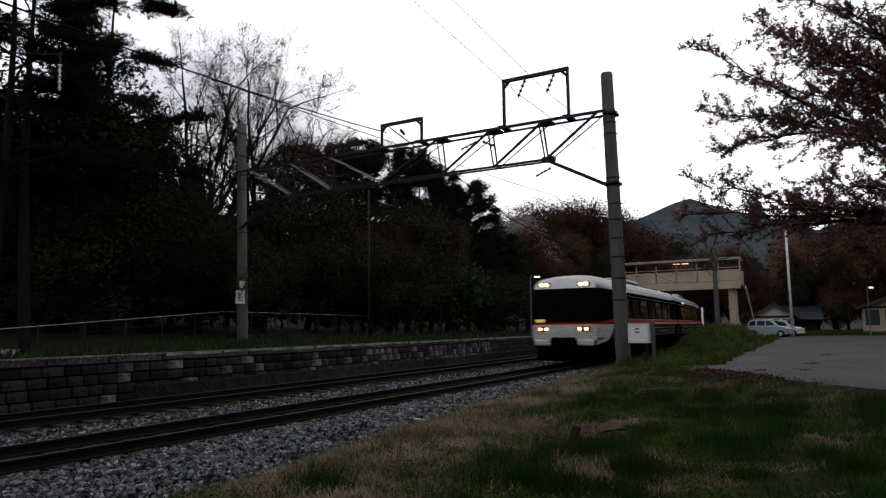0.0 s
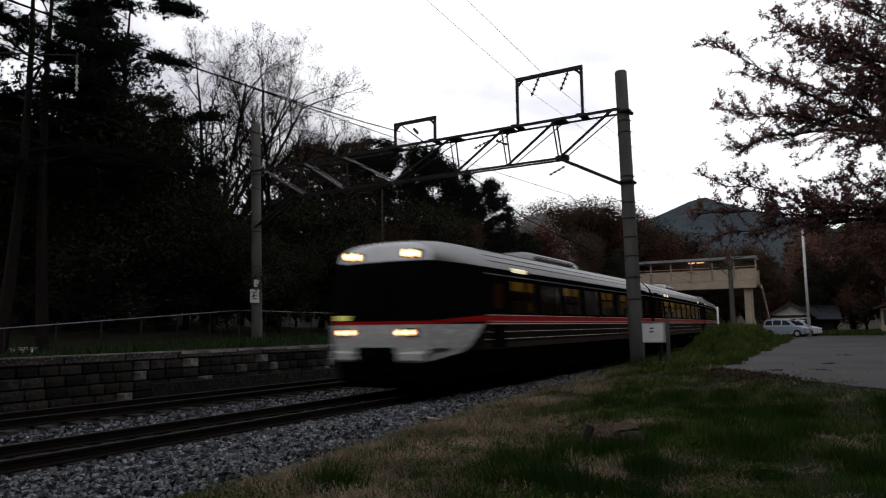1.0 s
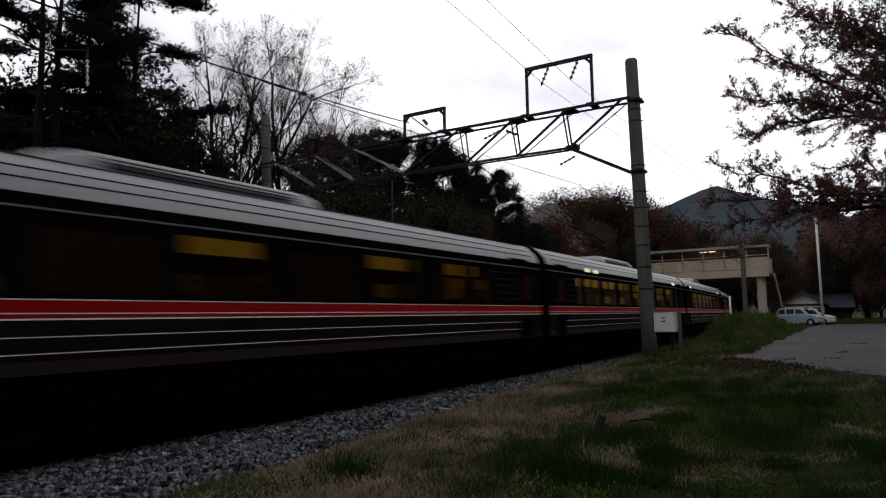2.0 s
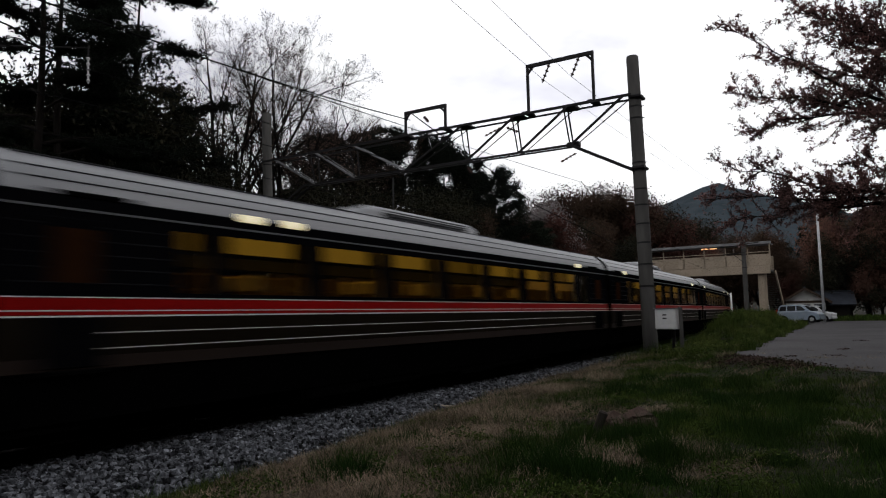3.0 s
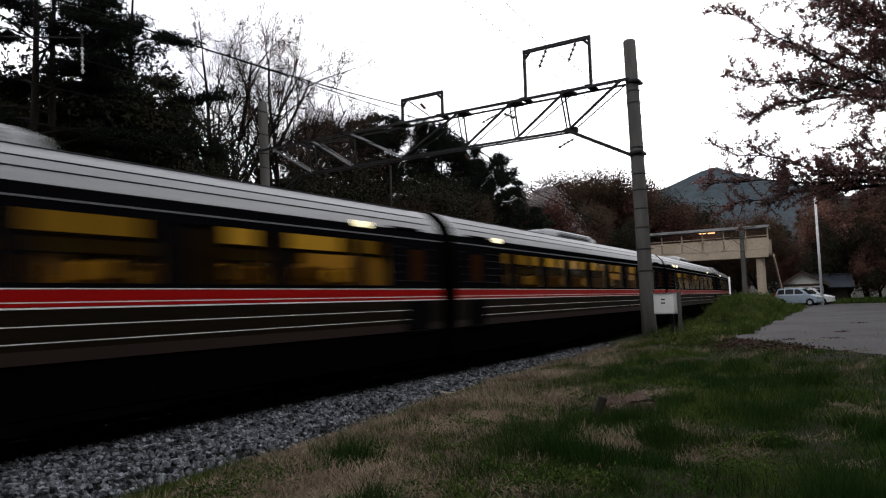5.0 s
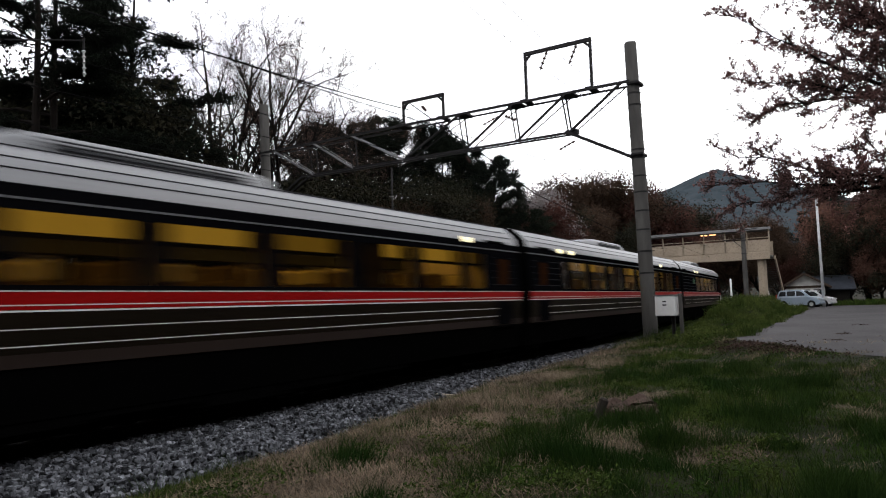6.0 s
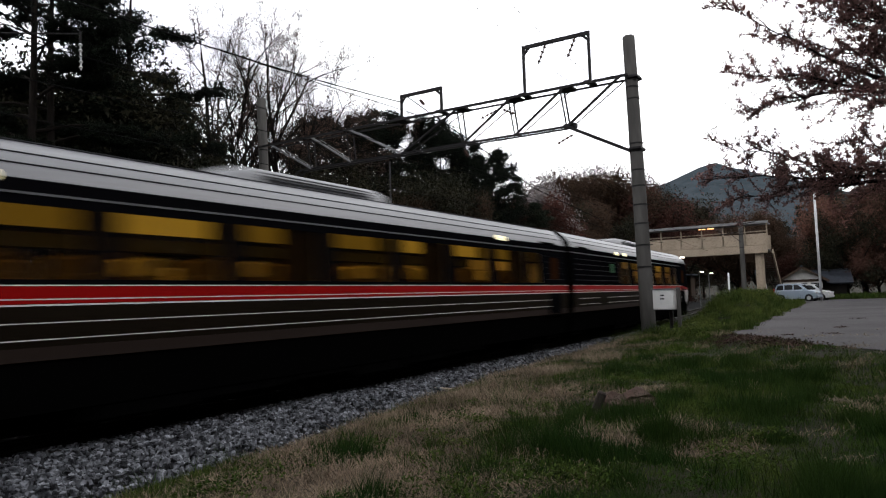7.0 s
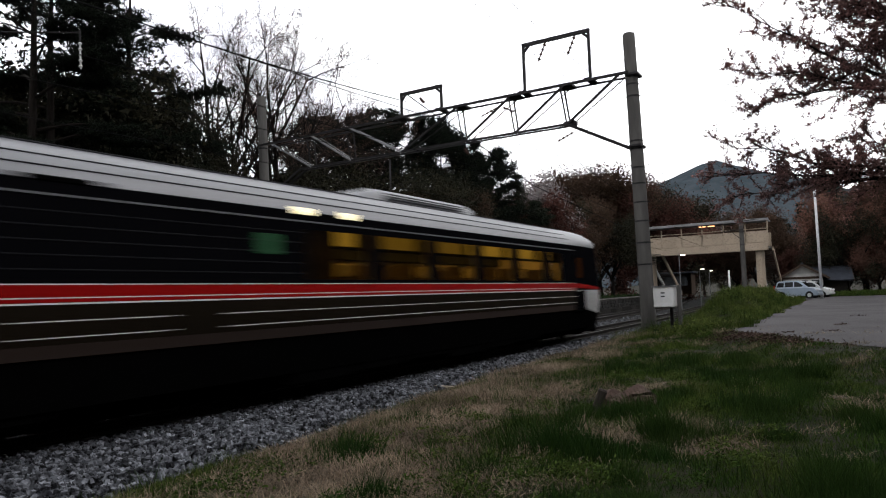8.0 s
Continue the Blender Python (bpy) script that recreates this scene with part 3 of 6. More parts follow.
def build_gantry():
    t = thing("gantry_beam", "dark steel lattice beam carrying the overhead wires", "gantry")
    zt, zb, x0, x1 = 9.62, 8.08, -17.1, 2.2
    for dy, w in ((-0.33, 1.0), (0.33, 0.7)):
        part("top_chord", Geo().bar((x0, GY + dy, zt), (x1, GY + dy, zt), 0.09 * w, 0.1 * w), M["steel"], t)
        part("bottom_chord", Geo().bar((-14.3, GY + dy * 0.6, zb), (-0.3, GY + dy * 0.6, zb), 0.07, 0.09 * w), M["steel"], t)
        part("end_strut", Geo().bar((-0.3, GY + dy * 0.6, zb), (2.1, GY + dy * 0.6, 6.8), 0.09, 0.11), M["steel"], t)
        part("end_strut", Geo().bar((-14.3, GY + dy * 0.6, zb), (-17.3, GY + dy * 0.6, 6.5), 0.09, 0.11), M["steel"], t)
        for a, b in ((1.9, -0.3), (-0.3, -2.55), (-2.6, -5.0), (-5.1, -8.2), (-11.1, -8.2), (-13.5, -11.1), (-16.2, -13.6)):
            part("diagonal", Geo().bar((a, GY + dy, zt), (b, GY + dy * 0.6, zb), 0.08 * w ** 2.4), M["galv" if a < -9 else "steel"], t)
        for a in (-0.3, -2.55, -5.0, -11.1, -13.6):
            part("upright", Geo().bar((a - 0.02, GY + dy * 0.6, zb), (a - 0.02 - 0.22 * (1.8 - w), GY + dy, zt), 0.05), M["steel"], t)
    for a in (-0.3, -2.6, -5.1, -8.2):
        part("gusset_plate", Geo().soft(a - 0.27, GY - 0.37, zt - 0.06, a + 0.27, GY + 0.37, zt + 0.06, 0.03), M["steel"], t)
    part("gusset_plate", Geo().soft(-0.5, GY - 0.14, zb - 0.06, 0.02, GY + 0.14, zb + 0.14, 0.03), M["steel"], t)
    # raised frames for the feeder wires
    for a, b, zz, w in ((-2.13, 0.65, 11.68, 0.1), (-8.27, -6.14, 10.76, 0.1)):
        for x in (a, b):
            part("frame_post", Geo().bar((x, GY, zt), (x, GY, zz), w), M["steel"], t)
        part("frame_top", Geo().bar((a - 0.05, GY, zz), (b + 0.05, GY, zz), 0.12, 0.14), M["steel"], t)
    for x, z, s in ((-2.13, 11.68, 1), (0.65, 11.68, -1), (-8.27, 10.76, 1), (-6.14, 10.76, -1)):
        part("corner_brace", Geo().bar((x, GY, z - 0.3), (x + 0.3 * s, GY, z), 0.06, 0.1), M["steel"], t)
    for x in (-2.13, 0.65, -8.27, -6.14):
        part("foot_plate", Geo().soft(x - 0.16, GY - 0.36, zt + 0.04, x + 0.16, GY + 0.36, zt + 0.1, 0.02), M["steel"], t)
    for z in (9.55, 6.85):
        part("clamp", Geo().soft(2.1, GY - 0.33, z - 0.06, 2.56, GY + 0.33, z + 0.06, 0.04), M["steel"], t, "dark steel pole clamp")
    for i, x in enumerate((-1.25, 0.0)):
        g = Geo()
        insulator(g, (x + 0.1, GY, 11.6), (x - 0.2, GY - 0.1, 10.85), 4, 0.085)
        part("insulator", g, M["insulator"], t, "brown disc insulator string")
    for x, z, d in ((-3.35, 9.3, -0.7), (-3.1, 9.25, 0.6), (-0.1, 7.75, -0.6), (-5.0, 7.8, 0.3), (-7.2, 10.4, 0.35)):
        g = Geo()
        insulator(g, (x, GY - 0.1, z), (x + d, GY - 0.3, z - 0.32), 4, 0.075)
        part("insulator", g, M["insulator"], t, "brown disc insulator string")
    return t


build_gantry()


def build_wire(name, pts, r, label, sag=0.0):
    g = Geo()
    out = []
    for a, b in zip(pts, pts[1:]):
        a, b = Vector(a), Vector(b)
        for i in range(13):
            k = i / 12
            p = a.lerp(b, k)
            p.z -= sag * 4 * k * (1 - k)
            out.append(p)
    g.tube(out, r, 5)
    ob = part(name, g, M["wire"])
    return tagged(ob, label, "wire")


build_wire("feeder_cable", [(-8.0, GY, 10.4), (-8.0, -8, 10.4)], 0.026, "thick black feeder cable above the platform track", 0.75)
build_wire("feeder_cable", [(-8.0, GY, 10.75), (-8.2, 34.0, 9.45), (-8.7, 41, 8.45), (-10.6, 66, 7.6)], 0.03, "thick black feeder cable running down past the gantry", 0.03)
build_wire("contact_wire", [(-3.9, -30, 5.2), (-4.0, GY, 5.3), (-7.2, 68, 5.2)], 0.009, "thin copper contact wire over the second track", 0.1)
build_wire("messenger_wire", [(-3.9, -30, 6.2), (-4.0, GY, 6.6), (-7.2, 68, 6.2)], 0.011, "thin steel messenger wire over the second track", 0.6)
build_wire("contact_wire", [(0.1, -30, 5.2), (0.0, GY, 5.25), (-3.4, 68, 5.2)], 0.009, "thin copper contact wire over the near track", 0.1)
build_wire("messenger_wire", [(0.1, -30, 6.2), (0.0, GY, 6.6), (-3.4, 68, 6.2)], 0.011, "thin steel messenger wire over the near track", 0.6)
build_wire("high_wire", [(-1.6, 60, 11.4), (-1.4, GY, 10.95), (-1.35, -14, 14.35)], 0.008, "thin high wire hung from the tall frame", 0.12)
build_wire("high_wire", [(-0.6, 60, 11.4), (-0.3, GY, 10.95), (-0.27, -14, 14.4)], 0.008, "thin high wire hung from the tall frame", 0.12)


def build_support():
    """A hinged wire support over the platform track, hung with its insulator."""
    t = thing("wire_support", "hanging insulator and steel arm over the second track", "wire support")
    part("drop_arm", Geo().tube([(-4.0, 8.0, 7.2), (-4.0, 8.0, 6.95)], 0.02, 8), M["steel"], t)
    g = Geo()
    insulator(g, (-4.0, 8.0, 6.98), (-4.0, 8.02, 6.4), 5, 0.045)
    part("insulator", g, M["white_paint"], t, "pale insulator string")
    part("side_arm", Geo().tube([(-4.0, 8.0, 7.15), (-4.6, 7.2, 7.05), (-6.2, 5.6, 6.95)], 0.016, 6), M["steel"], t)
    part("stay_wire", Geo().tube([(-4.0, 8.0, 7.2), (-4.3, -6.0, 8.4)], 0.012, 5), M["wire"], t)


build_support()

# ---------------------------------------------------------------- the train
CAR = 20.68
HALF = CAR / 2 - 0.2
# half section of the body: (half width, height)
SECT = [(1.30, 0.36), (1.40, 0.96), (1.44, 1.25), (1.45, 1.585), (1.45, 1.66), (1.45, 1.805), (1.445, 1.88), (1.405, 2.72), (1.395, 2.85), (1.375, 3.02),
        (1.33, 3.195), (1.2, 3.345), (1.0, 3.52), (0.68, 3.605), (0.34, 3.645), (0.0, 3.655)]


def nose(d, w, z):
    """Pulls the section in towards the cab's front, whose cap is squarer than the roof; d is the way from the tip."""
    if d >= 3.0:
        return w, z
    k = 1 - d / 3.0
    square = 0.12 * k ** 1.5 * min(1, max(0, z - 3.1) / 0.2) * min(1, w / 0.7)
    return w * (1 - 0.1 * k ** 3.2) + square, z - max(0, z - 3.0) * 0.28 * k ** 3


def rake(z):
    return 0.11 * max(0, z - 1.5) ** 1.6 + 0.10 * max(0, 1.2 - z)


def strip(i0, i1, ys, sgn, cab=None, lift=0.0):
    """Body skin between two points of the section, along the car."""
    rows = []
    for y in ys:
        r = []
        for w, z in SECT[i0:i1 + 1]:
            yy = y
            if cab:
                d = (y + HALF) if cab < 0 else (HALF - y)
                w, z = nose(d, w, z)
                k = max(0, 1 - d / 3.0)
                yy = y - cab * rake(z) * k
            r.append((sgn * (w + lift), yy, z + (lift if w < 1.3 else 0)))
        rows.append(r)
    g = Geo().sweep(None, rows)
    if sgn > 0:
        g.f = [f[::-1] for f in g.f]
    return g


def cab_rows(a, b, cab):
    ys = [a + (b - a) * i / 6 for i in range(7)]
    if cab == -1:
        ys = sorted(set(ys + [-HALF + d for d in (0, 0.08, 0.2, 0.4, 0.7, 1.1, 1.6, 2.3, 3.0) if a <= -HALF + d <= b]))
    if cab == 1:
        ys = sorted(set(ys + [HALF - d for d in (0, 0.08, 0.2, 0.4, 0.7, 1.1, 1.6, 2.3, 3.0) if a <= HALF - d <= b]))
    return ys


def bogie(parent, y):
    for dy in (-1.05, 1.05):
        ws = part("wheelset", Geo().tube([(-0.6, y + dy, 0.41), (0.6, y + dy, 0.41)], 0.08, 10), M["under"], parent)
        for x in (-0.6, 0.6):
            part("wheel", Geo().tube([(x - 0.06, y + dy, 0.41), (x - 0.02, y + dy, 0.41), (x + 0.06, y + dy, 0.41)], [0.4, 0.42, 0.4], 20), M["under"], ws)
    f = Geo()
    for x in (-0.95, 0.95):
        f.soft(x - 0.1, y - 1.7, 0.42, x + 0.1, y + 1.7, 0.66, 0.05)
        f.soft(x - 0.14, y - 1.25, 0.28, x + 0.14, y - 0.85, 0.56, 0.05)
        f.soft(x - 0.14, y + 0.85, 0.28, x + 0.14, y + 1.25, 0.56, 0.05)
    f.soft(-0.9, y - 0.25, 0.45, 0.9, y + 0.25, 0.7, 0.05)
    f.soft(-0.75, y - 0.6, 0.1, 0.75, y + 0.6, 0.5, 0.06)
    for e in (-1, 1):
        f.soft(-1.0, y + e * 1.85 - 0.28, 0.12, 1.0, y + e * 1.85 + 0.28, 0.6, 0.06)
    part("bogie_frame", f, M["under"], parent, "grimy dark steel bogie frame")


def seat_mesh(heads):
    g = Geo()
    for X in (-0.25, 0.25):
        if heads:
            g.soft(X - 0.18, 0.13, 1.94, X + 0.18, 0.33, 2.2, 0.03)
        else:
            g.soft(X - 0.22, -0.3, 1.06, X + 0.22, 0.2, 1.5, 0.05)
            g.soft(X - 0.22, 0.14, 1.4, X + 0.22, 0.3, 2.0, 0.05)
            g.soft(X - 0.2, 0.16, 1.96, X + 0.2, 0.3, 2.22, 0.05)
    return g.mesh("headrest" if heads else "seat", M["headrest" if heads else "seat"])


SEAT, HEADREST = seat_mesh(False), seat_mesh(True)
CUTS = {}


def cab_skin(t, cab, sgn):
    """Ivory sweep and tapering red stripe round the cab's corner, over the dark side."""
    def at(d, z, lift):
        w = float(np.interp(z, [p[1] for p in SECT], [p[0] for p in SECT]))
        w, z = nose(d, w, z)
        y = cab * (HALF - d)
        return (sgn * (w + lift), y - cab * rake(z) * max(0, 1 - d / 3.0), z)
    low, red = [], []
    for d in (0, 0.05, 0.15, 0.3, 0.5, 0.75, 1.05, 1.4, 1.75, 2.1, 2.4):
        z0 = 0.78 + 0.25 * d / 2.1 + 0.43 * max(0, (d - 1.6) / 0.7)
        low.append([at(d, z0 + (1.585 - z0) * k / 4, 0.005) for k in range(5)])
    for d in (0, 0.05, 0.15, 0.3, 0.6, 1.0, 1.5, 2.0, 2.6):
        k = min(1, d / 2.6)
        red.append([at(d, 1.59 + 0.07 * k, 0.006), at(d, 1.65 + 0.155 * k ** 0.8, 0.006)])
    for name, rows, mat, lab in (("cab_panel", low, "ivory", "ivory white sweep on the cab side"), ("red_taper", red, "red", "red stripe tapering towards the front")):
        g = Geo().sweep(None, rows)
        if sgn * cab < 0:
            g.f = [f[::-1] for f in g.f]
        part(name, g, M[mat], t, lab, True)


def build_car(cab, label, unit, dim=False, drawn=0.2, seed=1):
    """One carriage; cab is -1 for a cab at its leading end, 1 at its trailing end, 0 for none."""
    t = thing("train_car", label, "train car", "carriages of the express train")
    a, b = -HALF, HALF
    ys = cab_rows(a, b, cab)
    lo, hi = a + (2.6 if cab < 0 else 0), b - (2.6 if cab > 0 else 0)
    for sgn in (-1, 1):
        part("skirt", strip(0, 1, ys, sgn, cab), M["under"], t, "dark grey skirt")
        part("lower_panel", strip(1, 3, ys, sgn, cab), M["brown"], t, "dark brown lower side panel", True)
        if cab:
            cab_skin(t, cab, sgn)
            r = (a, lo) if cab < 0 else (hi, b)
            part("cab_band", strip(4, 5, cab_rows(*r, cab), sgn, cab), M["black"], t)
        part("red_stripe", strip(4, 5, cab_rows(lo, hi, 0), sgn, 0), M["red"], t, "red waist stripe")
        part("waist_band", strip(3, 4, ys, sgn, cab), M["brown"], t)
        part("red_pinstripe", Geo().box(sgn * 1.44, lo, 1.603, sgn * 1.4535, hi, 1.645), M["red"], t, "thin red line")
        for z, h in ((1.588, 0.02), (1.654, 0.013), (1.388, 0.011), (1.20, 0.011), (1.812, 0.013)):
            runs = [(lo, hi)]
            if z < 1.5:
                runs = [(lo + 0.6, a + 2.7), (a + 3.7, hi)] if cab > 0 else [(lo + (0 if cab else 1.25), hi - 1.25)]
            w = np.interp(z, [p[1] for p in SECT], [p[0] for p in SECT]) + 0.004
            for y0, y1 in runs:
                part("pinstripe", Geo().box(sgn * (w - 0.01), y0, z - h / 2, sgn * w, y1, z + h / 2), M["line"], t, "thin pale pinstripe")
        part("sill_band", Geo().box(sgn * 1.39, lo, 0.965, sgn * 1.427, hi, 1.115), M["sill"], t, "paler brown sill along the side")
        part("upper_band", strip(8, 9, ys, sgn, cab), M["black"], t, "black band under the roof", True)
        w = 1.402
        part("gutter", Geo().box(sgn * (w - 0.02), lo, 2.84, sgn * (w + 0.006), hi, 2.866), M["silver"], t, "thin silver rain gutter")
        # window band: pillars, panes, doors
        doors = []
        if cab == 0:
            doors.append(a + 1.0)
        if cab <= 0:
            doors.append(b - 0.95)
        if cab < 0:
            doors.append(a + 3.3)
        if cab > 0:
            doors.append(b - 2.2)
        w0 = a + (4.0 if cab < 0 else 5.2 if cab > 0 else 3.1)
        n = 6 if cab else 7
        cuts = [(w0 + 2.06 * q + 0.22, w0 + 2.06 * q + 1.84) for q in range(n)]
        if cab == 0:
            cuts = [(w0 - 0.6, w0 - 0.15)] + cuts
        if cab <= 0:
            cuts.append((cuts[-1][1] + 0.3, cuts[-1][1] + 1.05))
        else:
            cuts = cuts[:-1] + [(cuts[-1][0], cuts[-1][0] + 0.9)]
        CUTS[seed] = cuts
        edges = [a] + [e for c in cuts for e in c] + [b]
        for i in range(0, len(edges), 2):
            yy = cab_rows(edges[i], edges[i + 1], cab if (cab < 0 and i == 0) or (cab > 0 and i == len(edges) - 2) else 0)
            part("window_pillar", strip(5, 8, yy, sgn, cab if (edges[i] < a + 3 and cab < 0) or (edges[i + 1] > b - 3 and cab > 0) else 0), M["black"], t, "glossy black window band", True)
        rng = random.Random(seed * 7 + sgn)
        for c0, c1 in cuts:
            # curtains added at random so that some windows glow less
            if rng.random() < drawn:
                e0, e1 = (c0, c1) if rng.random() < 0.4 else ((c0, c0 + 0.8) if rng.random() < 0.5 else (c1 - 0.8, c1))
                rows = [[(sgn * (1.33 + 0.022 * math.sin(k * 1.9)), e0 + (e1 - e0) * k / 24, z) for z in (1.86, 2.74)] for k in range(25)]
                part("curtain", Geo().sweep(None, rows), M["curtain"], t, "brown curtain added to dim the window", True)
            part("window_pane", strip(6, 7, [c0, c1], sgn, 0, -0.008), M["pane"], t, "tinted window with warm light behind")
            for i0, i1 in ((5, 6), (7, 8)):
                part("window_rail", strip(i0, i1, [c0, c1], sgn, 0), M["black"], t)
        for d in doors:
            dr = part("door", Geo().soft(sgn * 1.40, d - 0.42, 0.99, sgn * 1.452, d + 0.42, 1.585, 0.02).soft(sgn * 1.40, d - 0.42, 1.9, sgn * 1.442, d + 0.42, 2.74, 0.02), M["black"], t, "black folding passenger door")
            part("door_window", Geo().soft(sgn * 1.432, d - 0.22, 1.98, sgn * 1.447, d + 0.22, 2.62, 0.01), M["door_glow"], dr, "narrow dimly orange door window")
            part("step_plate", Geo().soft(sgn * 1.38, d - 0.5, 0.9, sgn * 1.455, d + 0.5, 0.97, 0.02), M["under"], dr)
        signs = {3: (-5.75, -5.25), 4: (-6.55, -5.65, 7.35), 5: (-8.05, 7.3), 6: (-4.95, -3.77), 8: (-7.75, -6.75, 5.7)}[seed]
        for y0 in signs:
            part("destination_sign", Geo().soft(sgn * 1.34, y0, 2.97, sgn * 1.392, y0 + 0.36, 3.085, 0.01), M["sign_lit"], t, "lit pale yellow destination sign")
        for e in (-1, 1):
            if e != cab:
                y0 = e * (HALF - 1.25)
                part("roof_vent", Geo().soft(sgn * 1.3, y0 - 0.55, 3.0, sgn * 1.392, y0 + 0.55, 3.075, 0.02), M["under"], t, "dark vent along the roof edge")
        # ribs of the dark end panels
        for r0, r1 in ((a + 0.3, min(c[0] for c in cuts) - 0.15), (max(c[1] for c in cuts) + 0.15, b - 0.3)):
            if (cab < 0 and r0 < 0) or (cab > 0 and r0 > 0):
                continue
            for q in range(5):
                z = 1.98 + 0.17 * q
                w = float(np.interp(z, [p[1] for p in SECT], [p[0] for p in SECT]))
                part("panel_rib", Geo().soft(sgn * (w - 0.01), r0, z - 0.009, sgn * (w + 0.004), r1, z + 0.009, 0.003), M["rib"], t)
    if cab > 0:
        part("exit_sign", Geo().soft(1.41, a + 4.35, 2.28, 1.432, a + 4.7, 2.6, 0.01), M["sign_green"], t, "dim green lit sign in the window band")
    # roof with its grooves
    for sgn in (-1, 1):
        part("roof", strip(9, 15, ys, sgn, cab), M["silver"], t, "silver painted ribbed roof", True)
        for i, yy in ((10, 0.0), (11, 0.0), (12, 0.0), (13, 0.0)):
            w, z = SECT[i]
            part("roof_groove", Geo().tube([(sgn * (w + 0.002), lo + 0.3, z + 0.002), (sgn * (w + 0.002), hi - 0.3, z + 0.002)], 0.009, 6), M["groove"], t, "dark roof seam")
    # ends, floor, interior
    for e in (-1, 1):
        if e == cab:
            continue
        y = e * HALF
        pts = [(w, y, z) for w, z in SECT] + [(-w, y, z) for w, z in SECT[::-1]]
        part("end_wall", Geo().add(pts, [tuple(range(len(pts)))]), M["under"], t, "dark end wall")
        part("gangway", Geo().soft(-0.62, y - 0.02 if e > 0 else y - 0.27, 0.9, 0.62, y + 0.27 if e > 0 else y + 0.02, 3.2, 0.06), M["under"], t, "black gangway bellows")
    part("floor_panel", Geo().box(-1.36, a + 0.1, 1.0, 1.36, b - (0.1 if cab <= 0 else 3.0), 1.06), M["cabin_dark"], t)
    i0, i1 = (a + 3.9 if cab < 0 else a + 5.0 if cab > 0 else a + 2.3), (b - 3.0 if cab > 0 else b - 1.75)
    part("ceiling_panel", Geo().box(-1.28, i0, 2.86, 1.28, i1, 2.9), M["cabin"], t)
    part("aisle_panel", Geo().box(-0.03, i0, 1.06, 0.03, i1, 1.5), M["cabin_dark"], t)
    for y in (i0, i1):
        part("bulkhead", Geo().box(-1.36, y - 0.03, 1.06, 1.36, y + 0.03, 2.86), M["cabin"], t)
    for sgn in (-1, 1):
        part("wall_lining", Geo().soft(sgn * 1.33, i0, 1.1, sgn * 1.36, i1, 1.86, 0.005), M["cabin"], t, "beige lower wall lining")
        gaps = [i0] + [e for c in CUTS[seed] for e in c if i0 < e < i1] + [i1]
        for y0, y1 in zip(gaps[::2], gaps[1::2]):
            part("wall_lining", Geo().soft(sgn * 1.33, y0 + 0.02, 1.87, sgn * 1.36, y1 - 0.02, 2.72, 0.005), M["cabin"], t, "beige wall lining between windows")
        part("luggage_rack", Geo().soft(sgn * 0.98, i0, 2.46, sgn * 1.3, i1, 2.48, 0.005), M["cabin_dark"], t)
        # backing added to block the glow of the far side's cove
        part("rack_panel", Geo().soft(sgn * 1.0, i0, 2.48, sgn * 1.03, i1, 2.85, 0.005), M["cabin_dark"], t, "dark panel added to hide the lit cove from the aisle")
        for q, (c0, c1) in enumerate(CUTS[seed]):
            low = dim or (q * 5 + seed * 2) % 7 < (4 if seed in (6, 8) else 2)
            part("cove_panel", Geo().soft(sgn * 1.035, max(c0 - 0.05, i0 + 0.02), 2.52, sgn * 1.07, min(c1 + 0.05, i1 - 0.02), 2.78, 0.01), M["cove_dim" if low else "cove"], t, "warm lit cove over the luggage rack")
        part("light_strip", Geo().box(sgn * 0.12, i0 + 0.2, 2.835, sgn * 0.62, i1 - 0.2, 2.858), M["strip_dim" if dim else "strip"], t, "warm yellow ceiling light")
        y = i0 + 0.7
        while y < i1 - 0.5:
            st = share("seat", SEAT, t, pose(sgn * 0.77, y, 0))
            st["label"] = "brown cloth double seat"
            if (round(y / 0.96) * 7 + seed * 3) % 5 < 2:
                share("headrest", HEADREST, st)
            y += 0.96
    # under the floor
    part("centre_sill", Geo().soft(-1.1, a + 0.6, 0.72, 1.1, b - 0.6, 1.0, 0.04), M["under"], t)
    for k in range(6):
        y = -4.25 + k * 1.7
        part("equipment_box", Geo().soft(-1.28, y - 0.82, 0.14 + 0.05 * (k % 3), 1.28, y + 0.82, 0.8, 0.04), M["under"], t, "grimy underfloor equipment box")
    for e in (-1, 1):
        part("end_apron", Geo().soft(-1.25, e * (HALF - 0.75) - 0.5, 0.2, 1.25, e * (HALF - 0.75) + 0.5, 0.75, 0.06), M["under"], t, "dark end apron")
    bogie(t, a + 3.0)
    bogie(t, b - 3.0)
    part("coupler", Geo().tube([(0, a - 0.35, 0.85), (0, a + 1, 0.85)], 0.12, 10), M["under"], t)
    # roof units
    for y0, y1 in unit:
        g = Geo()
        prof = [(-0.82, 3.5), (-0.79, 3.72), (-0.7, 3.81), (-0.5, 3.85), (0.5, 3.85), (0.7, 3.81), (0.79, 3.72), (0.82, 3.5)]
        rows = []
        for y, k in ((y0, 0.0), (y0 + 0.35, 0.75), (y0 + 0.8, 1.0), (y1 - 0.5, 1.0), (y1 - 0.15, 0.8), (y1, 0.0)):
            rows.append([(x * (0.88 + 0.12 * k), y, 3.5 + (z - 3.5) * k) for x, z in prof])
        g.sweep(None, rows)
        u = part("roof_unit", g, M["silver"], t, "silver roof cooling unit", True)
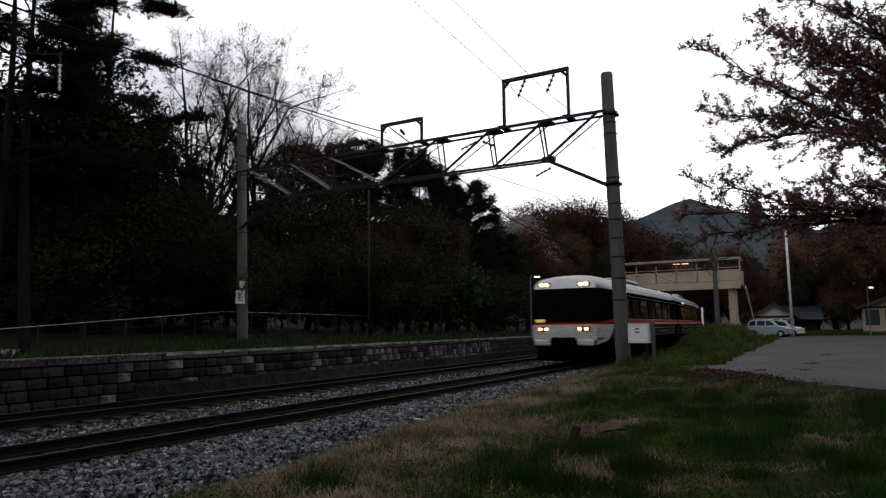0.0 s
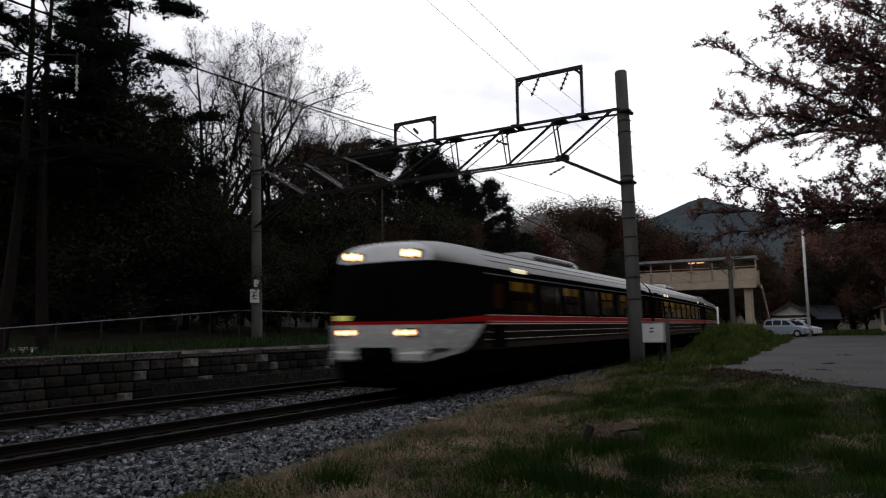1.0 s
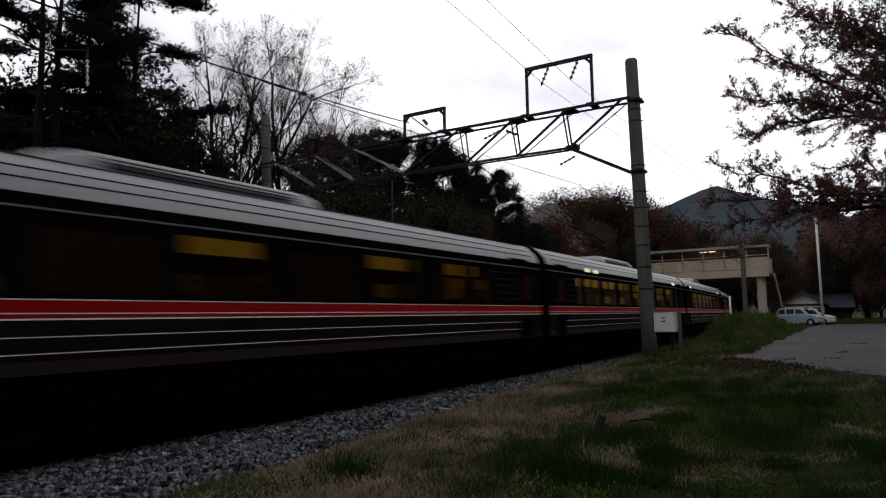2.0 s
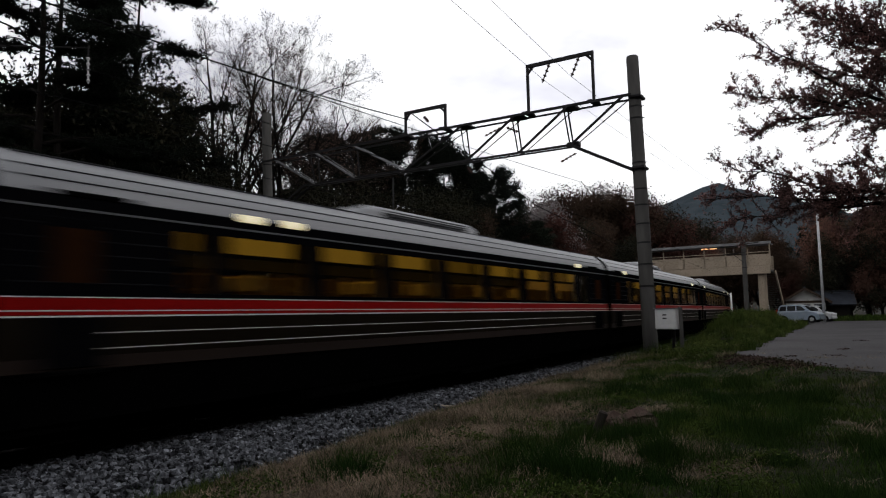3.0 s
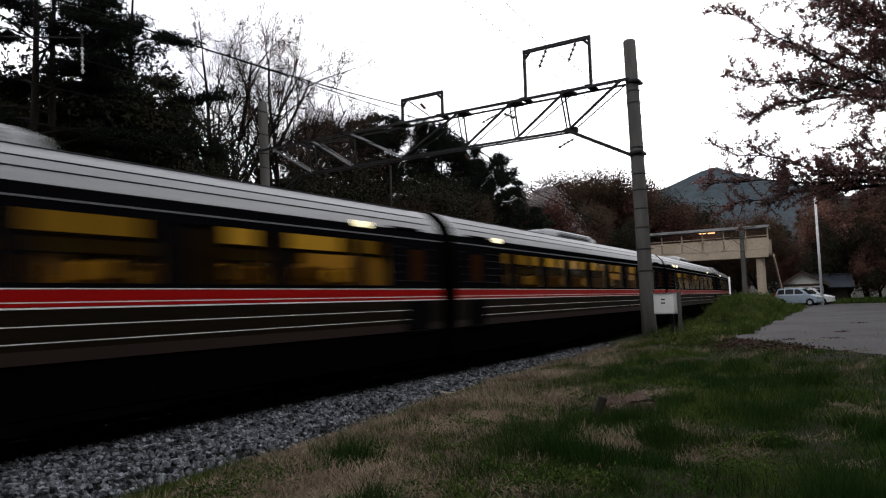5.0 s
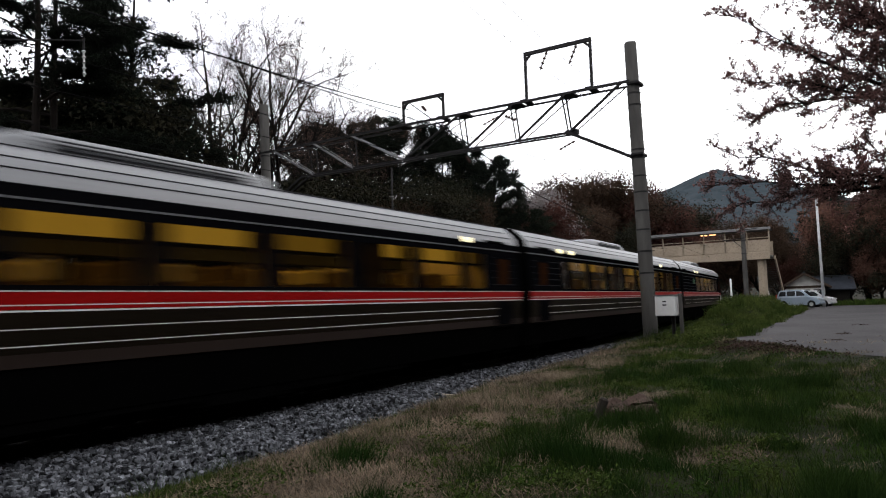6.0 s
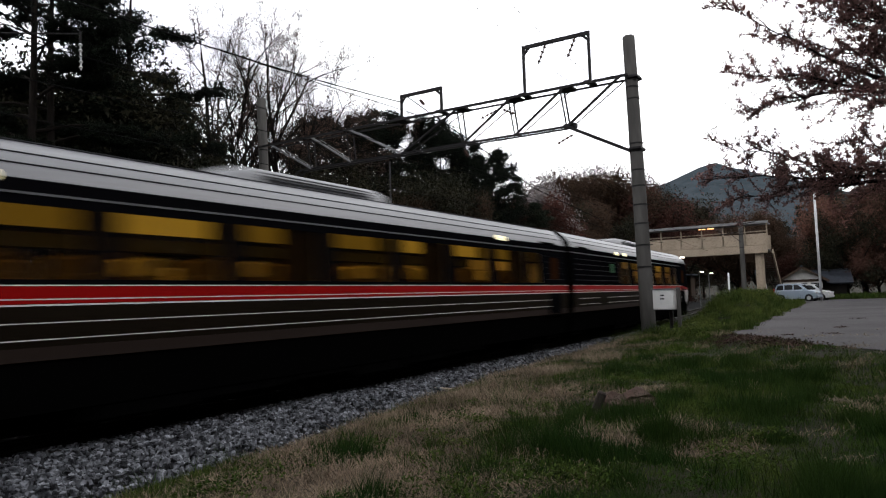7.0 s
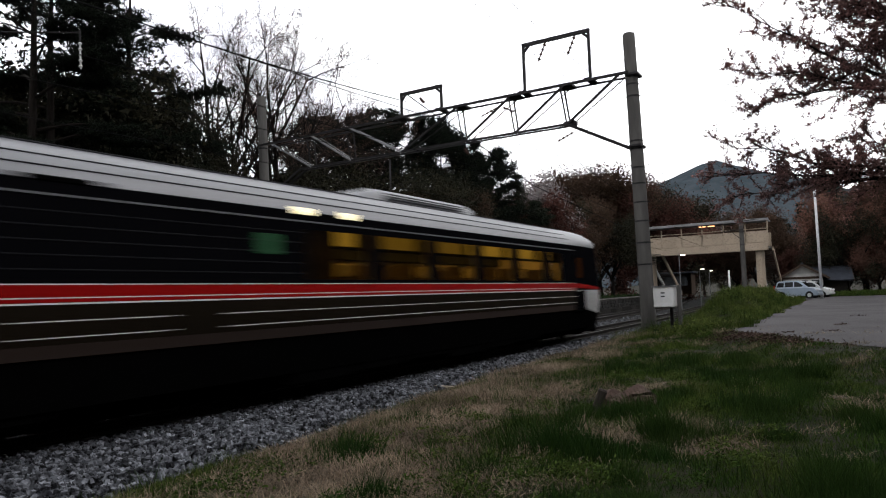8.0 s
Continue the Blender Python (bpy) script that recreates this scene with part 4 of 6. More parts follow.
        for x in (-0.83, 0.83):
            for j in range(3):
                part("louvre", Geo().soft(x - 0.015, y0 + 0.9, 3.61 + j * 0.05, x + 0.015, y1 - 0.7, 3.63 + j * 0.05, 0.005), M["louvre"], u)
    if cab:
        build_cab(t, cab)
    return t


def front_strip(i0, i1, cab, bulge=0.16, mat=None, t=None, name="", label="", lift=0.0):
    """The cab's front between two heights, slightly bowed from side to side."""
    rows = []
    for w, z in SECT[i0:i1 + 1]:
        w2, z2 = nose(0, w, z)
        y = cab * HALF - cab * rake(z2)
        r = []
        for k in range(13):
            x = w2 * (k / 6 - 1)
            f = 1 - (abs(x) / max(w2, 1e-6)) ** 2.6
            wide = min(1, w2 / 0.6)
            r.append((x, y + cab * (bulge * f * wide + lift), z2))
        rows.append(r)
    return part(name, Geo().sweep(None, rows), M[mat], t, label, True)


def build_cab(t, cab):
    front_strip(0, 1, cab, mat="under", t=t, name="front_skirt", label="dark lower front skirt")
    front_strip(1, 3, cab, mat="ivory", t=t, name="front_panel", label="ivory white lower front")
    front_strip(3, 4, cab, mat="red", t=t, name="front_stripe", label="red stripe under the windscreen")
    front_strip(4, 9, cab, mat="black", t=t, name="windscreen_band", label="glossy black wraparound windscreen")
    front_strip(9, 15, cab, bulge=0.12, mat="cap", t=t, name="front_cap", label="silver domed roof front")
    yf = cab * HALF

    def face(x, z):
        return yf - cab * rake(z) + cab * 0.16 * (1 - (abs(x) / 1.26) ** 2.6)

    q = cab
    part("front_door", Geo().soft(-0.36, face(0, 2.3) - 0.09, 1.75, 0.36, face(0, 2.3) + 0.03 * q, 2.8, 0.03), M["black"], t, "dark front gangway door")
    for x in (-0.8, 0.8):
        y = face(x, 3.17)
        h = part("upper_lamp_housing", Geo().soft(x - 0.24, min(y + 0.05 * q, y - 0.2 * q), 3.07, x + 0.24, max(y + 0.05 * q, y - 0.2 * q), 3.27, 0.04), M["groove"], t)
        # the orange rim round each white bulb imitates the lamp's halo
        for dx in (-0.1, 0.1):
            part("head_lamp", Geo().tube([(x + dx, y + 0.045 * q, 3.17), (x + dx, y + 0.075 * q, 3.17)], [0.085, 0.07], 16), M["head"] if cab < 0 else M["lens_red"], h, "bright warm head lamp" if cab < 0 else "red tail lamp")
            if cab < 0:
                part("bulb", Geo().tube([(x + dx, y + 0.07 * q, 3.17), (x + dx, y + 0.082 * q, 3.17)], [0.042, 0.035], 12), M["bulb"], h)
        y = face(x, 1.41)
        h = part("lower_lamp_housing", Geo().soft(x - 0.26, min(y + 0.04 * q, y - 0.2 * q), 1.31, x + 0.26, max(y + 0.04 * q, y - 0.2 * q), 1.51, 0.05), M["groove"], t)
        for dx in (-0.13, 0.13):
            part("low_lamp", Geo().tube([(x + dx, y + 0.035 * q, 1.41), (x + dx, y + 0.065 * q, 1.41)], [0.075, 0.06], 16), M["head_low"] if cab < 0 else M["lens_red"], h, "glowing amber front lamp" if cab < 0 else "red tail lamp")
            if cab < 0:
                part("bulb", Geo().tube([(x + dx, y + 0.06 * q, 1.41), (x + dx, y + 0.072 * q, 1.41)], [0.036, 0.03], 12), M["bulb"], h)
    x, y = -0.92, face(0.92, 1.73)
    part("number_panel", Geo().soft(x - 0.22, min(y, y + 0.03 * q), 1.68, x + 0.22, max(y, y + 0.03 * q), 1.8, 0.01), M["number_lit"], t, "lit yellow train type panel")
    y = yf + 0.13 * q
    for x0, x1, z0 in ((-1.2, -0.52, 0.76), (0.52, 1.2, 0.76)):
        part("valance", Geo().soft(x0, min(y + 0.0 * q, y - 0.3 * q), z0, x1, max(y + 0.0 * q, y - 0.3 * q), 1.0, 0.05), M["ivory"], t, "ivory lower corner of the front")
    part("coupler_recess", Geo().soft(-0.52, min(y + 0.05 * q, y - 0.3 * q), 0.5, 0.52, max(y + 0.05 * q, y - 0.3 * q), 1.1, 0.05), M["under"], t, "black coupler recess")
    part("coupler_head", Geo().soft(-0.18, min(y - 0.1 * q, y + 0.35 * q), 0.72, 0.18, max(y - 0.1 * q, y + 0.35 * q), 1.0, 0.06), M["under"], t)
    y = yf - 0.15 * q
    part("snow_plough", Geo().soft(-1.2, min(y, y - 0.25 * q), 0.16, 1.2, max(y, y - 0.25 * q), 0.6, 0.06), M["under"], t, "dark steel snow plough")
    for x in (-0.55, 0.55):
        part("wiper", Geo().bar((x, face(x, 1.9) + 0.02 * q, 1.9), (x + 0.25, face(x, 2.5) + 0.03 * q, 2.5), 0.025), M["under"], t)


KINDS = [build_car(-1, "leading carriage, silver roof, red stripe, lit head lamps", [(-3.6, 1.7)], True, 0.6, 3),
         build_car(0, "carriage with silver roof, brown sides and red stripe", [(-3.1, 2.0)], False, 0.25, 4),
         build_car(0, "carriage with silver roof, red stripe and lit yellow windows", [(-2.9, 2.0)], False, 0.2, 5),
         build_car(1, "trailing carriage, silver roof and ivory end, red stripe", [(-2.6, 2.3)], False, 0.3, 6)]
TRAIN = [KINDS[0], KINDS[1], KINDS[2], copy_thing(KINDS[2], Matrix()),
         build_car(0, "carriage with silver roof, red stripe and added dimming curtains", [(-2.7, 1.9)], False, 0.45, 8), KINDS[3]]


def run(t):
    """How far the train has come at t seconds: it is gathering speed."""
    return 15.864 * t - 0.5545 * t ** 2 + 0.1311 * t ** 3 - 0.0073 * t ** 4 + 1.9 * max(0, 1 - t) ** 1.6 - 0.3 * smooth(1.2, 3.0, t)


def motions():
    for i, car in enumerate(TRAIN):
        rows = []
        for k in range(17):
            t = k * 0.5
            s = 28.02 + CAR * (i + 0.5) - run(t)
            rows.append((t, Matrix.Translation(on_line(s, 0.03)) @ pose(0, 0, 0, 0, 0, line_turn(s))))
        walk(car, rows)

# ---------------------------------------------------------------- signal box, posts, fence
def build_box():
    x, y = 3.32, 24.6
    t = thing("trackside_cabinet", "white metal trackside cabinet on a grey post", "cabinet", m=pose(x, y, 0.0, 0, 0, -8))
    part("body", Geo().soft(-0.38, -0.2, 0.9, 0.34, 0.2, 1.6, 0.025), M["white_paint"], t, "white painted cabinet body")
    part("lid", Geo().soft(-0.41, -0.23, 1.6, 0.37, 0.23, 1.635, 0.015), M["galv"], t)
    part("post", Geo().soft(0.02, 0.2, -0.4, 0.14, 0.32, 1.0, 0.02), M["steel"], t)
    part("post", Geo().soft(0.385, -0.02, -0.5, 0.5, 0.1, 1.66, 0.02), M["pole"], t, "weathered concrete post")
    for z in (1.4, 1.28):
        part("label_plate", Geo().soft(-0.1, -0.206, z - 0.025, 0.04, -0.2, z + 0.02, 0.004), M["dark_mark"], t)
    return t


build_box()


def build_fence():
    t = thing("platform_fence", "rusty wire mesh fence with a top rail along the platform", "fence")
    pts = []
    for s in steps(0, 78, 2.0):
        z = 0.69 + 0.0695 * s if s < 26 else 2.5 - (s - 26) * 0.007
        pts.append((on_line(s, -17.7), z))
    for p, z in pts:
        part("post", Geo().tube([(p.x, p.y, z - 1.7), (p.x, p.y, z)], 0.03, 8), M["steel"], t)
    for dz, r in ((0.0, 0.022), (-0.4, 0.006), (-0.8, 0.006), (-1.2, 0.006)):
        part("rail", Geo().tube([(p.x, p.y, z + dz) for p, z in pts], r, 6), M["galv" if dz == 0 else "steel"], t)
    return t


build_fence()


def build_signs():
    for z0, w, h in ((3.65, 0.26, 0.36), (2.85, 0.46, 0.68)):
        t = thing("pole_sign", "small white sign plate with faded dark marks on the pole", "sign", m=pose(-16.62 + (0.02 if w < 0.3 else -0.1), GY - 0.3, z0, 0, 0, 32))
        part("plate", Geo().soft(-w / 2, -0.012, 0, w / 2, 0.012, h, 0.005), M["white_paint"], t)
        for k in range(3 if w > 0.3 else 1):
            part("mark", Geo().box(-w * 0.25, -0.017, h * (0.25 + 0.22 * k), w * 0.25, -0.0125, h * (0.33 + 0.22 * k)), M["dark_mark"], t)


build_signs()


def build_platform_box():
    t = thing("platform_box", "small pale box on the platform edge", "box", m=pose(-9.0, 9.95, 0.93, 0, 0, 40))
    part("body", Geo().soft(-0.2, -0.3, 0, 0.2, 0.3, 0.16, 0.02), M["white_paint"], t)
    part("lid", Geo().soft(-0.22, -0.32, 0.16, 0.22, 0.32, 0.19, 0.01), M["galv"], t)


build_platform_box()


def build_post(name, x, y, z0, z1, r, label, mat="galv"):
    t = thing(name, label, "post", m=pose(x, y, z0))
    part("shaft", Geo().tube([(0, 0, -0.5), (0, 0, z1 - z0)], [r, r * 0.8], 10), M[mat], t, smooth=True)
    return t


# ---------------------------------------------------------------- footbridge
def build_bridge():
    y0, y1 = 69.0, 71.6
    x0, x1 = -9.8, 1.6
    t = thing("footbridge", "covered cream painted steel footbridge over the tracks", "footbridge")
    part("deck", Geo().soft(x0, y0, 4.95, x1, y1, 5.15, 0.03), M["concrete"], t)
    part("girder", Geo().soft(x0, y0 - 0.12, 4.75, x1, y0 + 0.05, 5.45, 0.03), M["cream"], t, "cream painted girder")
    n = 6
    for i in range(n):
        a, b = x0 + (x1 - x0) * i / n, x0 + (x1 - x0) * (i + 1) / n
        part("side_panel", Geo().soft(a + 0.03, y0 - 0.05, 5.5, b - 0.03, y0, 6.55, 0.02), M["cream"], t, "cream painted parapet panel")
        part("roof_post", Geo().bar((a + 0.05, y0, 5.4), (a + 0.05, y0, 7.6), 0.1), M["cream"], t)
        part("roof_panel", Geo().soft(a, y0 - 0.45, 7.55, b - 0.02, y1 + 0.3, 7.66, 0.02), M["roof_grey"], t)
    # grey colour carries the shadow along the roof edge
    part("roof_edge", Geo().soft(x0, y0 - 0.5, 7.42, x1 + 0.2, y0 - 0.43, 7.66, 0.01), M["roof_grey"], t)
    part("handrail", Geo().tube([(x0, y0, 6.75), (x1, y0, 6.75)], 0.04, 8), M["cream"], t)
    part("back_panel", Geo().soft(x0, y1 - 0.05, 5.2, x1, y1, 6.5, 0.02), M["cream"], t)
    part("end_post", Geo().bar((x1, y0, 5.1), (x1, y0, 7.6), 0.12), M["cream"], t)
    for xx in (0.75, -9.3):
        part("pier", Geo().soft(xx - 0.3, y0 + 0.3, -0.5, xx + 0.25, y1 - 0.4, 5.0, 0.04), M["cream"], t, "cream painted bridge pier")
    # stairs at the yard end run away along the line, those on the platform come towards it
    for xa, ya, sgn, zb in ((1.0, y1, 1, 0.3), (-8.6, y0 - 0.2, 1, 1.0)):
        st = part("stair_stringer", Geo().bar((xa + 0.7, ya, 5.0), (xa + 0.7, ya + sgn * 7.5, zb), 0.12, 0.4), M["cream"], t)
        part("stair_stringer", Geo().bar((xa - 0.7, ya, 5.0), (xa - 0.7, ya + sgn * 7.5, zb), 0.12, 0.4), M["white_paint"], t)
        for i in range(24):
            k = (i + 0.5) / 24
            part("step", Geo().soft(xa - 0.65, ya + sgn * 7.5 * k - 0.15, 5.0 + (zb - 5.0) * k - 0.03, xa + 0.65, ya + sgn * 7.5 * k + 0.15, 5.0 + (zb - 5.0) * k + 0.03, 0.01), M["concrete"], st)
    for x in (-3.3, -4.1):
        l = part("tube_lamp", Geo().soft(x - 0.3, y0 + 0.4, 7.3, x + 0.3, y0 + 0.55, 7.38, 0.02), M["lamp_warm"], t, "warm glowing lamp under the roof")
    return t


build_bridge()


# ---------------------------------------------------------------- parked cars
def build_parked(x, y, rz, paint, label, scale=1.0):
    t = thing("parked_car", label, "car", "cars parked in the yard", m=pose(x, y, LOT + 0.02, 0, 0, rz) @ Matrix.Scale(scale, 4))
    # side outline of the body (length along x, height), nose towards +x
    low = [(-1.85, 0.3), (-1.88, 0.62), (-1.82, 0.98), (0.95, 1.0), (1.55, 0.9), (1.8, 0.72), (1.84, 0.35), (1.7, 0.25), (-1.7, 0.22)]
    top = [(-1.80, 0.98), (-1.62, 1.5), (-1.45, 1.6), (0.1, 1.62), (0.45, 1.52), (1.05, 1.0)]

    def shell(out, wide, tuck):
        g = Geo()
        n = len(out)
        ring = [[(px * (1 - 0.01), w, pz) for px, pz in out] for w in (-wide, wide)]
        mid = [[(px, w * 0.93, pz) for px, pz in out] for w in (-wide, wide)]
        if tuck:
            ring = [[(px * 0.985, w * (1 - 0.16 * (pz - 0.98) / 0.64), pz) for px, pz in out] for w in (-wide, wide)]
            g.sweep(None, ring, close=True)
        else:
            rows = [[(px * 0.97, -wide, 0.4 + (pz - 0.4) * 0.95) for px, pz in out], [(px, -wide * 0.9, pz) for px, pz in out],
                    [(px, wide * 0.9, pz) for px, pz in out], [(px * 0.97, wide, 0.4 + (pz - 0.4) * 0.95) for px, pz in out]]
            g.sweep(None, rows, close=True)
            ring = [rows[0], rows[-1]]
        g.add(ring[0], [tuple(range(n))])
        g.add(ring[1], [tuple(range(n))[::-1]])
        return g

    part("body", shell(low, 0.82, False), M[paint], t, smooth=False)
    part("cabin", shell(top, 0.76, True), M[paint], t)
    for s in (-1, 1):
        def at(px, pz, lift=0.006):
            return (px, s * (0.76 * (1 - 0.16 * (pz - 0.98) / 0.64) + lift), pz)
        for win in ([(-1.62, 1.06), (-1.5, 1.45), (-1.0, 1.5), (-1.0, 1.06)], [(-0.92, 1.06), (-0.92, 1.5), (-0.2, 1.52), (-0.2, 1.06)], [(-0.12, 1.06), (-0.12, 1.52), (0.25, 1.48), (0.78, 1.06)]):
            part("side_window", Geo().add([at(*p) for p in win], [(0, 1, 2, 3)]), M["car_glass"], t, "dark side window")
        part("head_light", Geo().soft(1.6, s * 0.55, 0.66, 1.86, s * 0.8, 0.82, 0.03), M["rim"], t)
        part("tail_light", Geo().soft(-1.9, s * 0.62, 0.8, -1.78, s * 0.8, 1.2, 0.02), M["lens_red"], t)
        part("mirror", Geo().soft(0.62, s * 0.78, 1.02, 0.75, s * 0.96, 1.15, 0.03), M[paint], t)
        for wx in (-1.2, 1.15):
            wh = part("wheel", Geo().tube([(wx, s * 0.62, 0.29), (wx, s * 0.68, 0.29), (wx, s * 0.8, 0.29), (wx, s * 0.835, 0.29)], [0.25, 0.29, 0.29, 0.26], 20), M["tyre"], t)
            part("rim", Geo().tube([(wx, s * 0.8, 0.29), (wx, s * 0.842, 0.29)], [0.19, 0.17], 14), M["rim"], wh)
            part("wheel_arch", Geo().tube([(wx, s * 0.7, 0.3), (wx, s * 0.826, 0.3)], 0.34, 20), M["car_glass"], t)
    part("windscreen", Geo().add([(0.5, -0.6, 1.5), (0.5, 0.6, 1.5), (1.06, 0.7, 1.02), (1.06, -0.7, 1.02)], [(0, 1, 2, 3)]), M["car_glass"], t)
    part("bumper", Geo().soft(1.7, -0.76, 0.28, 1.9, 0.76, 0.5, 0.06), M[paint], t)
    part("rear_window", Geo().add([(-1.83, -0.6, 1.05), (-1.83, 0.6, 1.05), (-1.66, 0.55, 1.46), (-1.66, -0.55, 1.46)], [(0, 1, 2, 3)]), M["car_glass"], t)
    return t


build_parked(3.55, 71.8, -12, "car_blue", "pale grey blue compact minivan parked in the yard")
build_parked(4.45, 74.9, -12, "car_white", "white small car parked behind the minivan", 0.95)


# ---------------------------------------------------------------- houses
def build_house(x, y, z, rz, w, d, h, rise, label, plaster="plaster"):
    t = thing("house", label, "house", m=pose(x, y, z, 0, 0, rz))
    part("wall", Geo().soft(-w / 2, -d / 2, -0.5, w / 2, d / 2, h, 0.02), M[plaster], t, "pale plaster walls")
    g = Geo()
    g.add([(-w / 2, -d / 2 + 0.02, h), (w / 2, -d / 2 + 0.02, h), (0, -d / 2 + 0.02, h + rise)], [(0, 1, 2)])
    part("gable", g, M[plaster], t)
    for s in (-1, 1):
        r = part("roof", Geo().bar((s * (w / 2 + 0.6), 0, h - 0.25), (0, 0, h + rise + 0.05), d + 1.2, 0.14), M["tile"], t, "dark grey tiled roof")
        part("barge_board", Geo().bar((s * (w / 2 + 0.6), -d / 2 - 0.62, h - 0.3), (0, -d / 2 - 0.62, h + rise), 0.06, 0.22), M["timber"], t)
    part("beam", Geo().soft(-w / 2, -d / 2 - 0.06, h - 0.3, w / 2, -d / 2, h - 0.05, 0.01), M["timber"], t)
    for k in range(3):
        px = -w / 2 + w * (k + 0.5) / 3
        wi = part("window", Geo().soft(px - w * 0.12, -d / 2 - 0.03, 0.9, px + w * 0.12, -d / 2, h - 0.45, 0.01), M["window_dark"], t)
        part("window_frame", Geo().bar((px, -d / 2 - 0.04, 0.9), (px, -d / 2 - 0.04, h - 0.45), 0.05), M["timber"], wi)
    part("ridge", Geo().tube([(0, -d / 2 - 0.6, h + rise + 0.12), (0, d / 2 + 0.6, h + rise + 0.12)], 0.12, 8), M["tile"], t)
    return t


build_house(3.0, 84.5, 0.2, 5, 3.7, 5.0, 2.2, 1.2, "small white plastered house with a dark tiled roof")
build_house(13.9, 86.0, 0.3, 0, 5.2, 5.0, 2.9, 0.9, "low tan shed with a dark roof at the yard's far edge", "cream")
build_house(5.3, 87.2, 0.1, 97, 4.0, 3.2, 2.0, 1.1, "dark timber shed with a low dark roof", "sleeper")

build_post("white_marker_post", 1.35, 49.3, 0.3, 2.65, 0.07, "slim white marker post beside the track", "white_paint")
build_post("mast", 5.4, 72.5, 0.3, 10.3, 0.13, "tall pale steel mast behind the parked cars", "pale_steel")
build_pole("utility_pole", 0.9, 58.8, 0.3, 7.0, 0, 0.2, 0.16, "grey concrete utility pole before the footbridge", bands=(4.5, 5.5, 6.5))


def build_crossarms():
    """Short arms and a sagging branch wire on the pole before the bridge."""
    t = thing("pole_crossarm", "thin steel crossarms fixed to the utility pole", "crossarm", m=pose(0.9, 58.8, 0))
    for z, a, b in ((5.9, -1.5, 0.2), (6.6, -0.3, 1.1)):
        part("arm", Geo().bar((a, -0.2, z), (b, -0.2, z + 0.12), 0.06), M["steel"], t)
        for x in (a + 0.1, (a + b) / 2):
            g = Geo()
            insulator(g, (x, -0.2, z + 0.05), (x - 0.05, -0.2, z + 0.4), 3, 0.05)
            part("insulator", g, M["insulator"], t, "brown pin insulator")
    part("stay", Geo().tube([(0, -0.2, 5.2), (-0.75, -0.2, 5.9)], 0.025, 6), M["steel"], t)


build_crossarms()
build_post("lamp_post", -10.0, 27.0, 0.9, 8.2, 0.05, "thin dark post rising from the grassy platform", "steel")


def build_lamp(x, y, z0, z1, arm, label):
    t = thing("platform_lamp", label, "lamp", "lamps of the station", m=pose(x, y, z0))
    h = z1 - z0
    part("post", Geo().tube([(0, 0, -0.4), (0, 0, h)], [0.05, 0.04], 8), M["galv"], t)
    part("arm", Geo().tube([(0, 0, h), (arm * 0.5, 0, h + 0.12), (arm, 0, h + 0.05)], 0.025, 6), M["galv"], t)
    part("lamp_head", Geo().soft(arm - 0.16, -0.1, h - 0.04, arm + 0.16, 0.1, h + 0.05, 0.04), M["lamp"], t, "white glowing lamp head")
    return t


for x, y, z0, z1, arm in ((-3.9, 58.5, 0.0, 4.25, 0.3), (-5.4, 73.5, 0.0, 3.4, 0.3), (-8.2, 42.6, 0.95, 4.75, 0.5), (-7.6, 90.0, 0.5, 3.6, 0.3), (11.5, 70.0, 0.3, 4.45, 0.3)):
    build_lamp(x, y, z0, z1, arm, "slim station lamp post with a lit lamp")


def build_shelter():
    t = thing("platform_shelter", "small dark platform shelter with a flat roof", "shelter", m=pose(-8.6, 78.0, 0.95))
    part("back_wall", Geo().soft(-1.6, 0.9, 0, 1.6, 1.0, 2.2, 0.02), M["timber"], t)
    for x in (-1.6, 1.5):
        part("side_wall", Geo().soft(x, -0.9, 0, x + 0.1, 0.9, 2.2, 0.02), M["timber"], t)
    part("roof", Geo().soft(-1.9, -1.3, 2.2, 1.9, 1.2, 2.35, 0.03), M["tile"], t)
    part("window", Geo().soft(-1.2, -0.95, 0.9, 1.2, -0.92, 1.9, 0.01), M["window_dark"], t)


build_shelter()


# ---------------------------------------------------------------- trees
def limbs(rng, g, p, d, length, r, level, tips, up=0.15, spread=0.6, kids=3, thin=0.013):
    """Grows a limb from p along d, and smaller ones from it; tips collects where leaves sit."""
    n = 4 if level > 1 else 2
    r = max(r, thin)
    pts, rad = [Vector(p)], [r]
    d = Vector(d).normalized()
    for i in range(n):
        d = (d + Vector(rng.normal(0, 0.13 if thin > 0.01 else 0.085, 3)) + Vector((0, 0, up * 0.25))).normalized()
        pts.append(pts[-1] + d * length / n)
        rad.append(max(r * (1 - 0.62 * (i + 1) / n), thin * 0.55))
    if level or thin < 0.013:
        g.tube(pts, rad, 7 if level > 2 else (5 if level > 1 else 3), cap=False)
    if level == 0:
        tips += pts[1:]
        return
    for k in range(kids + (1 if level > 2 else 0)):
        f = rng.uniform(0.35, 1.0)
        i = min(int(f * n), n - 1)
        q = pts[i].lerp(pts[i + 1], f * n - i)
        e = (d + Vector(rng.normal(0, spread, 3)) + Vector((0, 0, up))).normalized()
        limbs(rng, g, q, e, length * rng.uniform(0.5, 0.75), rad[i + 1] * rng.uniform(0.55, 0.8), level - 1, tips, up, spread, kids, thin)
    limbs(rng, g, pts[-1], d, length * 0.6, rad[-1], level - 1, tips, up, spread, kids, thin)


